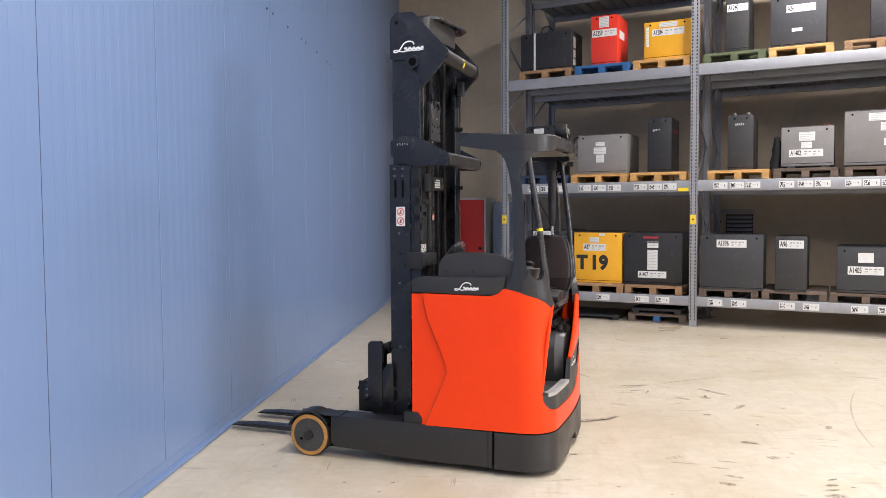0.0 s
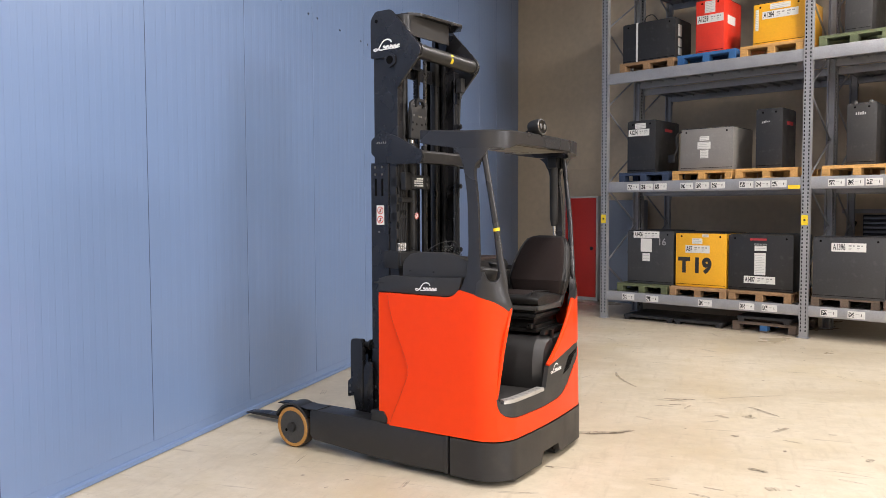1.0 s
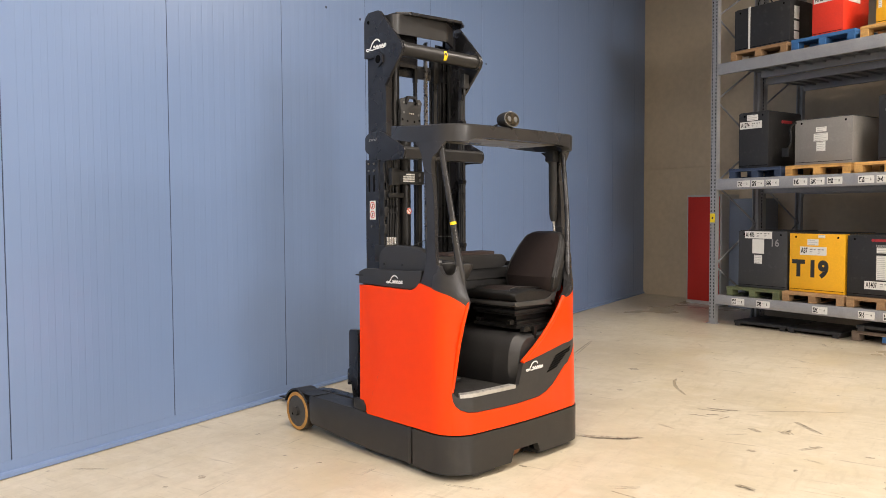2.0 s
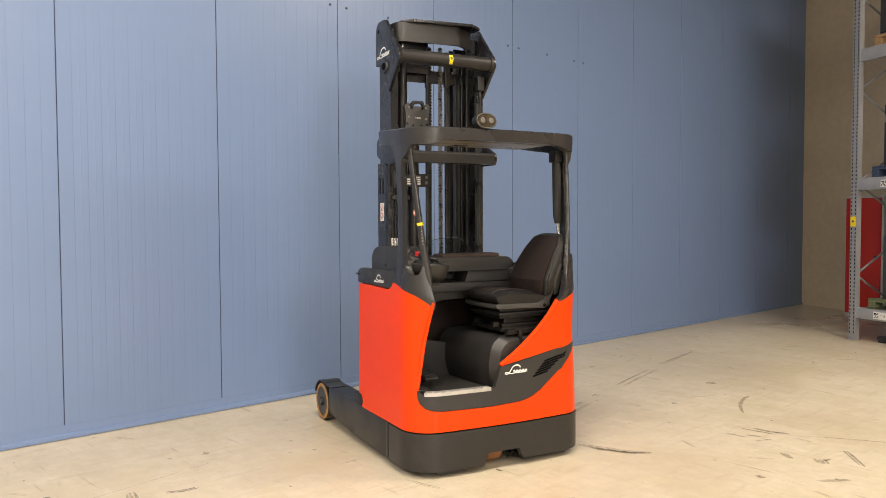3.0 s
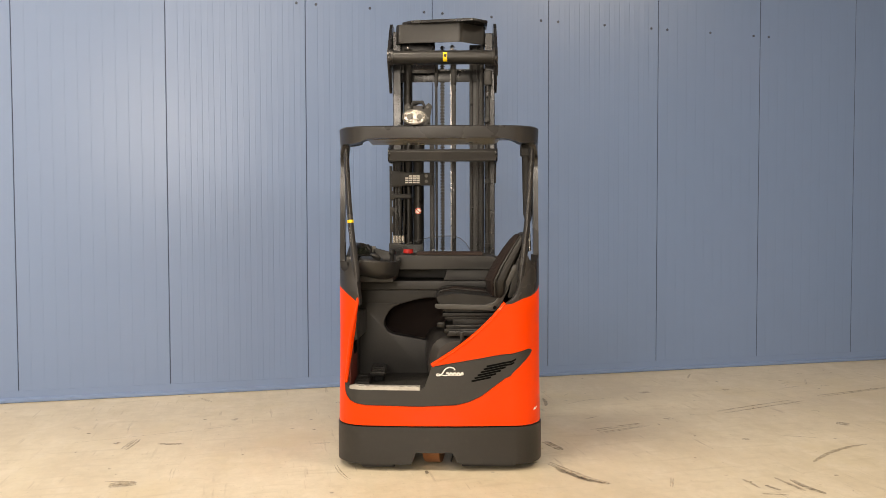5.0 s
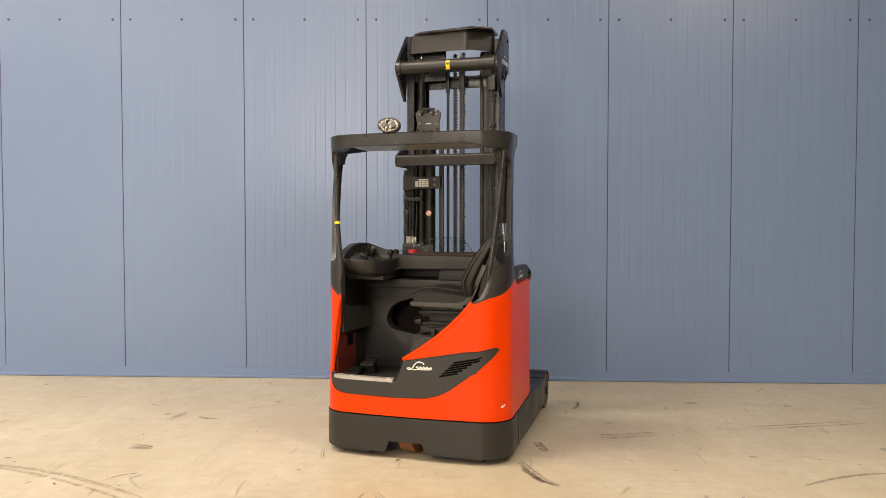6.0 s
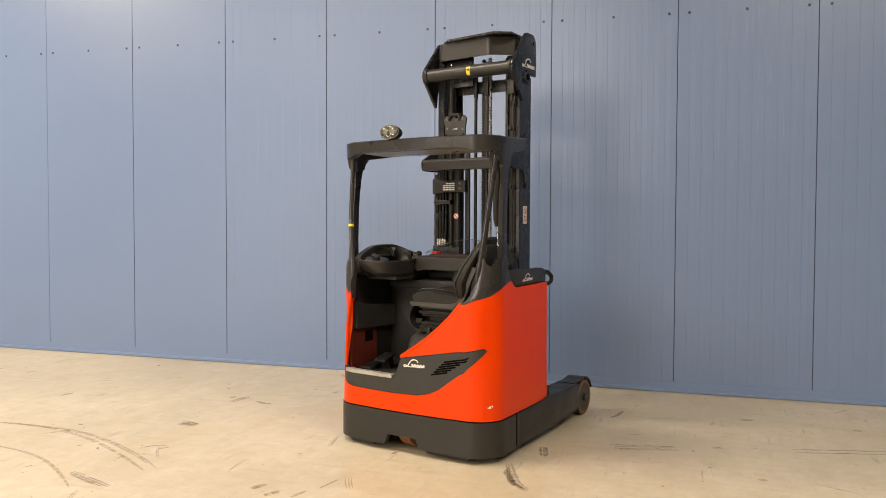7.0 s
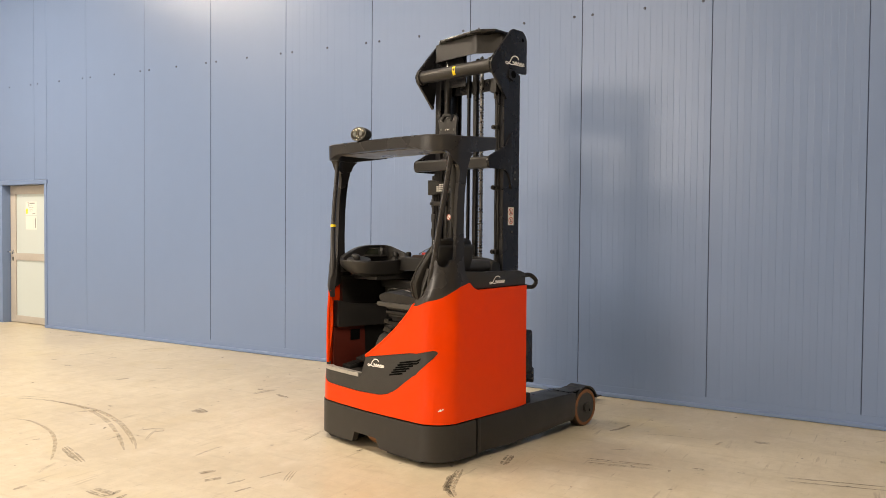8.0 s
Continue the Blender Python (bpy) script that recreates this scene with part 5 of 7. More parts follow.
part("ground_strap", bm, HOSE, truck)
for s in (-1,):
    bm = nb()
    prism(bm, [(-0.5, 0.05), (-0.3, 0.05), (-0.27, 0.02), (-0.47, 0.02)], "y", -0.06, 0.2)
    part("skid_plate", bm, RUBBER, truck)
bm = nb()
box(bm, 0.16, 0.5, -0.05, 0.2, 0.02, 0.05, 0.006)
part("skid_plate", bm, RUBBER, truck)

# ---- inside of the cab
bm = nb()
prism(bm, [(0.2, 0.66), (-0.56, 0.66), (-0.56, 0.02), (-0.52, -0.03), (-0.46, -0.06), (0.2, -0.06)], "z", 0.47, 0.50)
part("floor_mat", bm, MATR, truck, "worn dark rubber floor mat")
bm = nb()
sheet(bm, run(p_of_x(-0.555), p_of_x(-0.105), 24), lambda p: 0.516, lambda p: 0.538, 3, 0.055, off=lambda p, z: -0.002)
tread = part("step_tread", bm, ALU, truck, "worn aluminium step edge")
for k in range(8):
    bm = nb()
    x = -0.53 + 0.053 * k
    q = rim(p_of_x(x + 0.016), 0.53, -0.022)
    box(bm, -0.016, 0.016, -0.014, 0.014, 0.535, 0.5415, 0.002, m=Matrix.Translation((q.x, q.y, 0)))
    part("tread_rib", bm, ALU, tread)
bm = nb()
# front bulkhead of the cab, with a wide recess for the legs
prism(bm, [(-0.6, 0.45), (0.6, 0.45), (0.6, 1.16), (-0.6, 1.16)], "y", 0.80, 0.82)
prism(bm, [(-0.58, 0.99), (-0.3, 0.985), (-0.2, 1.015), (-0.1, 1.036), (0.05, 1.04), (0.58, 1.04), (0.58, 1.11), (-0.58, 1.11)], "y", 0.56, 0.66, 0.012)
prism(bm, rounded([(-0.58, 0.46), (-0.06, 0.46), (-0.06, 0.728), (-0.36, 0.783), (-0.402, 0.85), (-0.36, 0.955), (-0.27, 1.0), (-0.58, 1.0)], [0, 0, 0.01, 0.04, 0.04, 0.06, 0.02, 0], 4), "y", 0.555, 0.66, 0.01)
bulk = part("bulkhead", bm, PLASTIC2, truck, "charcoal moulded bulkhead with a leg recess")
# plate in the dark fabric colour stands for the deep recess's shade
bm = nb()
box(bm, -0.46, 0.3, 0.785, 0.797, 0.6, 1.1)
part("leg_recess", bm, FABRIC, bulk, "brown-black plate that stands for the shade in the leg recess")
bm = nb()
box(bm, -0.61, -0.57, 0.13, 0.66, 0.45, 1.2, 0.01)
part("inner_side", bm, PLASTIC, truck)
bm = nb()
prism(bm, rounded([(0.05, 0.815), (0.54, 0.8), (0.54, 0.96), (0.2, 0.985), (0.05, 1.02)], [0.01, 0.01, 0.01, 0.05, 0.01], 4), "x", -0.575, -0.518, 0.01)
part("door_pocket", bm, PLASTIC2, truck, "charcoal storage pocket beside the entry")
# cover in darkened orange, standing for the cab's inner shade
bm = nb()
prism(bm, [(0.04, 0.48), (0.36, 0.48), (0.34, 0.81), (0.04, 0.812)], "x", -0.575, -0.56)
fuse = part("inner_cover", bm, ORANGE_SHADE, truck, "orange inner side cover, darkened for the shade inside the cab")
bm = nb()
box(bm, -0.56, -0.553, 0.2, 0.29, 0.7, 0.78, 0.004)
part("socket", bm, HOLE, fuse)
bm = nb()
box(bm, 0.53, 0.605, 0.14, 0.68, 0.45, 1.2, 0.02)
box(bm, -0.6, 0.6, 0.83, 0.86, 0.3, 1.2)
part("inner_side", bm, PLASTIC, truck)
# seat console: a smooth rounded hump
bm = nb()
secs = []
for k in range(13):
    f = k / 12
    y = -0.03 + 0.66 * f
    zt = 0.84 - 0.015 * f
    poly = rounded([(0.53, 0.47), (-0.06 + 0.05 * (1 - f), 0.47), (-0.11 + 0.05 * (1 - f), 0.62), (-0.09 + 0.07 * (1 - f), zt), (0.53, zt + 0.02)], [0, 0.02, 0.08, 0.14, 0], 6)
    if k == 0:
        poly = [(0.53 + (u - 0.53) * 0.93, 0.47 + (v - 0.47) * 0.93) for u, v in poly]
    secs.append([(u, y, v) for u, v in poly])
loft(bm, secs)
part("seat_console", bm, CONSOLE, truck, "smooth charcoal seat console")
# pedals: a low one at the edge of the mat and a raised one behind it
for x, y, z, tilt, h in ((-0.5, 0.19, 0.505, 8, 0.03), (-0.4, 0.24, 0.575, 14, 0.024)):
    bm = nb()
    box(bm, -0.05, 0.05, -0.075, 0.075, 0.0, h, 0.009, 3)
    for k in range(5):
        box(bm, -0.04, 0.04, -0.06 + 0.028 * k, -0.048 + 0.028 * k, h, h + 0.004, 0.0015, 1)
    if z > 0.55:
        box(bm, -0.03, 0.03, 0.0, 0.06, -0.075, 0.004, 0.006)
    pd = part("pedal", bm, PLASTIC, truck, "worn ribbed rubber pedal")
    pd.matrix_basis = Matrix.Translation((x, y, z)) @ Matrix.Rotation(radians(tilt), 4, "X")

# ---- seat, facing across the truck
seat = new("seat")
seat.parent = truck
seat.location = (0.2, 0.235, 0)


def cushion_sections(y0, y1, grow, n=14, inset=0.0):
    out = []
    for k in range(n + 1):
        f = k / n
        y = y0 + (y1 - y0) * f
        d = abs(2 * f - 1)
        e = math.sqrt(max(0.0, 1 - (d * 0.93) ** 5))
        pts = rounded([(-0.2 + inset, 1.052), (0.22 - inset, 1.052), (0.245 - inset, 1.1), (0.1, 1.12), (-0.08, 1.138), (-0.218 + inset, 1.115)], 0.035, 6)
        out.append([(u * (0.86 + 0.14 * e), y, 1.052 + (v - 1.052) * (0.55 + 0.45 * e) + grow * (1 if v > 1.06 else 0)) for u, v in pts])
    return out


bm = nb()
loft(bm, cushion_sections(-0.225, 0.225, 0.0, 18))
cushion = part("cushion", bm, LEATHER, seat, "black vinyl seat cushion with raised bolsters")
bm = nb()
loft(bm, cushion_sections(-0.15, 0.15, 0.007, 12, 0.03))
part("cushion_insert", bm, FABRIC, cushion, "dark brown woven insert")
for s in (-1, 1):
    bm = nb()
    sweep(bm, curve_pts([(-0.196, 0.16 * s, 1.09), (-0.178, 0.158 * s, 1.13), (-0.08, 0.155 * s, 1.143), (0.1, 0.155 * s, 1.127), (0.2, 0.155 * s, 1.11)]), 0.004, 6)
    part("piping", bm, LEATHER, cushion)


def back_shape(z):
    """Front face, thickness and half width of the backrest at a height."""
    zs = (1.065, 1.08, 1.12, 1.2, 1.3, 1.4, 1.46, 1.49, 1.503, 1.51)
    return (float(np.interp(z, zs, (0.165, 0.15, 0.13, 0.12, 0.17, 0.235, 0.28, 0.31, 0.33, 0.346))),
            float(np.interp(z, zs, (0.05, 0.08, 0.115, 0.13, 0.125, 0.11, 0.094, 0.07, 0.045, 0.018))),
            float(np.interp(z, zs, (0.15, 0.185, 0.215, 0.235, 0.225, 0.2, 0.175, 0.15, 0.12, 0.07))))


def back_loft(zs, dx, tk, wk, e):
    secs = []
    for z in zs:
        x, t, w = back_shape(z)
        ring = superellipse(0, 0, t * tk / 2, w * wk, 28, e)
        secs.append([(x + t / 2 + dx * t + u + 0.01 * (v / 0.23) ** 2, v, z) for u, v in ring])
    return secs


bm = nb()
loft(bm, back_loft([1.065, 1.07, 1.08, 1.1, 1.13, 1.17, 1.2, 1.25, 1.3, 1.35, 1.4, 1.43, 1.46, 1.475, 1.49, 1.497, 1.503, 1.507, 1.51], 0.08, 0.86, 1.0, 2.8))
back = part("backrest", bm, LEATHER, seat, "black vinyl backrest shell with piping")
bm = nb()
loft(bm, back_loft([1.075, 1.085, 1.1, 1.13, 1.17, 1.2, 1.25, 1.3, 1.35, 1.4, 1.43, 1.46, 1.475, 1.49, 1.496], -0.27, 0.5, 0.86, 2.6))
back.location.y = -0.04
part("back_insert", bm, FABRIC, back, "dark brown woven back insert")
for s in (-1, 1):
    bm = nb()
    pts = []
    for z in run(1.1, 1.485, 20):
        x, t, w = back_shape(z)
        pts.append((x + t * 0.3 + 0.008, s * w * 0.95, z))
    sweep(bm, pts, 0.006, 6)
    part("piping", bm, REELP, back)
bm = nb()
box(bm, -0.195, 0.24, -0.205, 0.205, 1.02, 1.05, 0.006, 2)
prism(bm, rounded([(-0.213, 1.036), (-0.2, 1.024), (0.11, 1.016), (0.17, 1.008), (0.21, 1.05), (0.262, 1.16), (0.24, 1.175), (0.195, 1.1), (0.165, 1.065), (0.11, 1.05), (-0.213, 1.053)], 0.008, 3), "y", -0.235, -0.213, 0.004)
prism(bm, rounded([(0.19, 1.1), (0.23, 1.1), (0.32, 1.3), (0.285, 1.31)], 0.01, 3), "y", -0.235, -0.205, 0.004)
fr = part("seat_frame", bm, SEATF, seat, "grey seat frame with a side hinge")
bm = nb()
prism(bm, rounded([(0.255, 1.09), (0.29, 1.1), (0.38, 1.36), (0.392, 1.45), (0.37, 1.47), (0.35, 1.42), (0.3, 1.3)], 0.012, 3), "y", -0.18, 0.15, 0.01)
part("back_cover", bm, PLASTIC, back, "black moulded back cover")
bm = nb()
cyl(bm, (0.171, -0.2365, 1.031), (0.171, -0.23, 1.031), 0.012, seg=14)
part("pivot_hole", bm, HOLE, fr)
bm = nb()
for k, (a, c, d) in enumerate(((0.052, 0.07, 0.016), (0.07, 0.094, 0.0), (0.094, 0.106, 0.016), (0.106, 0.128, 0.002))):
    box(bm, -0.165 + d, 0.24, -0.195 + d, 0.195 - d, 0.898 + a, 0.898 + c, 0.008, 2)
part("bellows", bm, HOSE, seat, "black rubber suspension bellows")
bm = nb()
box(bm, -0.155, 0.22, -0.2, 0.2, 0.865, 0.89, 0.006)
box(bm, -0.1, 0.22, -0.15, 0.15, 0.888, 0.952, 0.006)
for yy in (-0.19, 0.15):
    box(bm, -0.14, 0.2, yy, yy + 0.04, 0.888, 0.915, 0.005)
prism(bm, [(-0.14, 0.85), (0.22, 0.85), (0.22, 0.885), (-0.12, 0.885)], "y", -0.245, -0.21, 0.004)
prism(bm, [(-0.05, 0.80), (-0.03, 0.80), (-0.025, 0.88), (-0.055, 0.88)], "y", -0.268, -0.245, 0.004)
box(bm, -0.2, -0.15, -0.18, -0.14, 0.895, 0.93, 0.008)
part("seat_rail", bm, STEELD, seat, "dark steel slide rails with a lever")

# ---- dashboard
bm = nb()
pts = rounded([(-0.3, 1.246), (0.36, 1.246), (0.405, 1.262), (0.42, 1.30), (0.38, 1.342), (-0.3, 1.35)], 0.03, 4)
prism(bm, pts, "y", 0.45, 0.76, 0.022, 3)
prism(bm, [(-0.55, 1.1), (0.58, 1.1), (0.58, 1.165), (-0.55, 1.165)], "y", 0.5, 0.78, 0.012)
prism(bm, [(0.03, 1.165), (0.56, 1.165), (0.56, 1.245), (0.06, 1.245)], "y", 0.49, 0.78, 0.008)
prism(bm, [(-0.55, 1.165), (0.03, 1.165), (0.06, 1.245), (-0.55, 1.245)], "y", 0.74, 0.78)
dash = part("dashboard", bm, PLASTIC2, truck, "charcoal dashboard with an open tray")
bm = nb()
box(bm, -0.16, 0.31, 0.47, 0.62, 1.338, 1.368, 0.02, 3)
part("arm_pad", bm, PAD, dash, "dark brown padded armrest")
bm = nb()
cyl(bm, (-0.227, 0.69, 1.33), (-0.227, 0.69, 1.352), 0.026, seg=20)
cyl(bm, (-0.227, 0.69, 1.352), (-0.227, 0.69, 1.38), 0.037, 0.035, seg=20)
part("emergency_button", bm, BUTTON, dash, "red mushroom emergency button")
# control pod beside the entry: a deep bowl whose rim rises into a hood round the display
pod_rim = tab([(0, 1.328), (45, 1.338), (66, 1.37), (90, 1.426), (115, 1.437), (145, 1.428), (165, 1.405), (185, 1.38), (225, 1.346), (270, 1.322), (315, 1.318), (360, 1.328)])
bm = nb()
secs = []
for k, lift, low in ((0.42, 0.0, 1.2), (0.6, 0.0, 1.206), (0.78, 0.0, 1.222), (0.9, 0.0, 1.248), (0.965, 0.45, 1.25), (0.995, 0.8, 1.25), (1.0, 0.95, 1.25), (0.985, 1.0, 1.25), (0.94, 1.0, 1.252), (0.915, 0.97, 1.25),
                     (0.89, 0.75, 1.25), (0.86, 0.5, 1.27), (0.8, 0.1, 1.3), (0.5, 0.0, 1.303), (0.1, 0.0, 1.303)):
    ring = []
    for j in range(48):
        d = 360 * j / 48
        ca, sn = math.cos(radians(d)), math.sin(radians(d))
        u, v = -math.copysign(abs(sn) ** 0.8, sn) * (0.16 if sn > 0 else 0.185) * k, -math.copysign(abs(ca) ** 0.8, ca) * 0.295 * k
        x, y = -0.44 + u, 0.335 + v
        ring.append((x, y, low + (pod_rim(d) - low) * lift - (0.19 * (x + 0.4) if lift == 0 and k < 0.95 and low < 1.26 else 0)))
    secs.append(ring)
loft(bm, secs)
pod = part("control_pod", bm, PLASTIC2, truck, "charcoal control pod whose rim rises into a hood")
# outer cover of the hood on the flank side
bm = nb()
prism(bm, rounded([(0.12, 1.23), (0.12, 1.35), (0.27, 1.418), (0.36, 1.434), (0.56, 1.434), (0.645, 1.415), (0.69, 1.36), (0.69, 1.23)], [0.01, 0.03, 0.05, 0.05, 0.04, 0.03, 0.03, 0.01], 4), "x", -0.6, -0.548, 0.016, 3)
cover_h = part("hood_cover", bm, PLASTIC2, truck, "charcoal outer cover of the display hood")
DM = Matrix.Translation((-0.515, 0.40, 1.378)) @ Matrix.Rotation(radians(52), 4, "Z") @ Matrix.Rotation(radians(-38), 4, "X")
bm = nb()
box(bm, -0.1, 0.1, -0.006, 0.006, -0.042, 0.042, 0.004, m=DM)
disp = part("display_frame", bm, PLASTIC, pod)
bm = nb()
box(bm, -0.075, 0.03, -0.009, -0.0065, -0.026, 0.028, 0.001, m=DM)
part("display", bm, SCREEN, disp, "dark display glass")
for u in (-0.06, -0.02, 0.02, 0.06):
    bm = nb()
    box(bm, u - 0.012, u + 0.012, -0.01, -0.006, -0.039, -0.031, 0.002, m=DM)
    part("display_key", bm, PLASTIC2, disp)
bm = nb()
box(bm, -0.012, 0.012, -0.02, 0.0, -0.05, 0.045, 0.006, m=DM @ Matrix.Translation((0.055, 0, 0)))
part("display_bar", bm, PLASTIC, disp)
bm = nb()
secs = []
for z, k in ((-0.012, 0.9), (0.0, 1.0), (0.012, 1.01), (0.02, 0.95), (0.025, 0.8)):
    secs.append([(0.088 * k * math.cos(a), 0.092 * k * math.sin(a), z) for a in (2 * math.pi * j / 36 for j in range(36))])
loft(bm, secs)
wheel_s = part("steering_disc", bm, PLASTIC, truck, "small flat steering disc")
wheel_s.matrix_basis = Matrix.Translation((-0.43, 0.175, 1.316)) @ Matrix.Rotation(radians(9), 4, "Y") @ Matrix.Rotation(radians(5), 4, "X")
bm = nb()
secs = [[(0.03 + dx + r * math.cos(a), -0.045 + r * math.sin(a), z) for a in (2 * math.pi * j / 16 for j in range(16))]
        for z, r, dx in ((0.015, 0.034, 0), (0.024, 0.024, 0), (0.032, 0.024, 0.0), (0.04, 0.03, -0.006), (0.052, 0.032, -0.014), (0.06, 0.026, -0.018), (0.064, 0.012, -0.02))]
loft(bm, secs)
part("steering_knob", bm, PLASTIC, wheel_s, "black rounded steering knob")
for x, y, z in ((-0.325, 0.46, 1.375), (-0.335, 0.6, 1.372)):
    bm = nb()
    cyl(bm, (x - 0.005, y + 0.01, 1.30), (x, y, z - 0.02), 0.016, 0.012)
    loft(bm, [[(x + r * math.cos(a), y + r * math.sin(a), z + h) for a in (2 * math.pi * j / 14 for j in range(14))] for h, r in ((-0.03, 0.012), (-0.024, 0.021), (-0.006, 0.024), (0.006, 0.02), (0.012, 0.009))])
    part("control_lever", bm, PLASTIC, truck, "short black control lever")
bm = nb()
cyl(bm, (-0.46, 0.43, 1.36), (-0.45, 0.42, 1.395), 0.007)
box(bm, -0.462, -0.435, 0.415, 0.421, 1.39, 1.412, 0.003)
part("ignition_key", bm, RIM, truck)
# clear wind visor behind the dashboard
bm = nb()
arc = [(-0.36, 1.33)] + [(-0.36 + 0.59 * k / 16, 1.35 + 0.125 * math.sin(math.pi / 2 * min(1, (k + 1) / 12)) * max(0.0, 1 - max(0, (k - 12) / 4.2) ** 2.5)) for k in range(17)] + [(0.24, 1.33)]
prism(bm, arc, "y", 0.74, 0.744)
vis = part("visor", bm, GLASS, truck, "low clear plastic visor")
vis.visible_shadow = False
bm = nb()
sweep(bm, [(u, 0.742, v) for u, v in arc[1:-1]], 0.0028, 6)
part("visor_edge", bm, REELP, vis, "dark polished visor edge")

# ---- black shoulders with the maker's mark, deck before the mast
for s in (-1, 1):
    bm = nb()
    poly = rounded([(0.865, 1.17), (0.36, 1.163), (0.29, 1.17), (0.245, 1.20), (0.225, 1.285), (0.42, 1.275), (0.80, 1.275), (0.865, 1.25)], [0.005, 0.02, 0.03, 0.03, 0, 0.02, 0.02, 0.01], 4)
    x0, x1 = (-0.632, -0.585) if s < 0 else (0.585, 0.632)
    prism(bm, poly, "x", x0, x1, 0.006)
    xi = -0.3 if s < 0 else 0.52
    box(bm, min(xi, 0.6 * s), max(xi, 0.6 * s), 0.24, 0.86, 1.175, 1.235, 0.01)
    sh = part("shoulder", bm, PLASTIC2, truck, "charcoal plastic shoulder cover")
    maker_mark(Matrix.Translation((0.6335 * s, 0.485 if s < 0 else 0.55, 1.215)) @ (LEFTM if s < 0 else RIGHTM), 0.165, sh)
    # thin rubber line under the shoulder
    bm = nb()
    box(bm, min(0.625 * s, 0.634 * s), max(0.625 * s, 0.634 * s), 0.82, 0.90, 1.222, 1.232)
    part("trim_strip", bm, RUBBER, sh)
bm = nb()
box(bm, -0.6, 0.6, 0.68, 0.87, 1.17, 1.24, 0.012)
part("deck", bm, PLASTIC, truck)
bm = nb()
for y in (0.45, 0.63):
    cyl(bm, (-0.603, y, 1.31), (-0.59, y, 1.31), 0.007, seg=10)
part("screw", bm, STEELD, cover_h)
bm = nb()
secs = []
for k in range(11):
    f = k / 10
    x = 0.0 + 0.42 * f
    s_ = math.sin(math.pi * (0.12 + 0.76 * f)) ** 0.4
    secs.append([(x, u, v) for u, v in superellipse(0.78, 1.26, 0.075 * s_, 0.10 * s_, 18, 3)])
loft(bm, secs)
part("hood", bm, PLASTIC, truck, "rounded black hood before the mast")

# ---- overhead guard: pillars with a long slot, wrapped round the corners
def pz(pairs):
    zs, ps = [q[0] for q in pairs], [q[1] for q in pairs]
    return lambda z: float(np.interp(z, zs, ps))


FRONT_E = pz([(1.2, p_of_y(0.225)), (1.29, p_of_y(0.177)), (1.34, p_of_y(0.166)), (1.45, p_of_y(0.158)), (1.756, p_of_y(0.162)), (1.93, p_of_y(0.186)), (2.0, p_of_y(0.205)), (2.05, p_of_y(0.228)), (2.08, p_of_y(0.27))])
SLOT_A = pz([(1.29, p_of_y(0.045)), (1.305, p_of_y(0.068)), (1.33, p_of_y(0.08)), (1.4, p_of_y(0.085)), (1.756, p_of_y(0.093)), (1.9, p_of_y(0.114)), (1.95, p_of_y(0.116)), (1.985, p_of_y(0.104)), (2.0, p_of_y(0.088))])


def strip(bm, zs, pa, pb, thick, n, flip):
    """A plate between two edges given as p over z."""
    front, back = [], []
    for z in zs:
        a, c = pa(z), pb(z)
        row = [a + (c - a) * k / n for k in range(n + 1)]
        row = [5 - p for p in row] if flip else row
        front.append([bm.verts.new(rim(p, z, 0.0)) for p in row])
        back.append([bm.verts.new(rim(p, z, -thick)) for p in row])
    for i in range(len(zs) - 1):
        for k in range(n):
            bm.faces.new((front[i][k], front[i][k + 1], front[i + 1][k + 1], front[i + 1][k]))
            bm.faces.new((back[i][k], back[i + 1][k], back[i + 1][k + 1], back[i][k + 1]))
        for k in (0, n):
            bm.faces.new((front[i][k], front[i + 1][k], back[i + 1][k], back[i][k]))
    for i in (0, len(zs) - 1):
        for k in range(n):
            bm.faces.new((front[i][k], front[i][k + 1], back[i][k + 1], back[i][k]))


TOP_E = pz([(2.0, p_of_y(0.084)), (2.01, p_of_y(0.07)), (2.03, p_of_y(0.055)), (2.05, p_of_y(0.043)), (2.065, p_of_y(0.032)), (2.08, p_of_y(0.018))])


def rail_at(z, flip):
    """Centre line of the slim grab rail that leans inwards from roof to foot."""
    zs = (1.2, 1.255, 1.403, 1.568, 1.745, 1.921, 2.052, 2.09)
    x = float(np.interp(z, zs, (-0.507, -0.514, -0.534, -0.552, -0.568, -0.58, -0.589, -0.592)))
    y = float(np.interp(z, zs, (-0.022, -0.006, 0.009, 0.022, 0.045, 0.072, 0.09, 0.094)))
    return Vector((0.026 - x if flip else x, y, z))


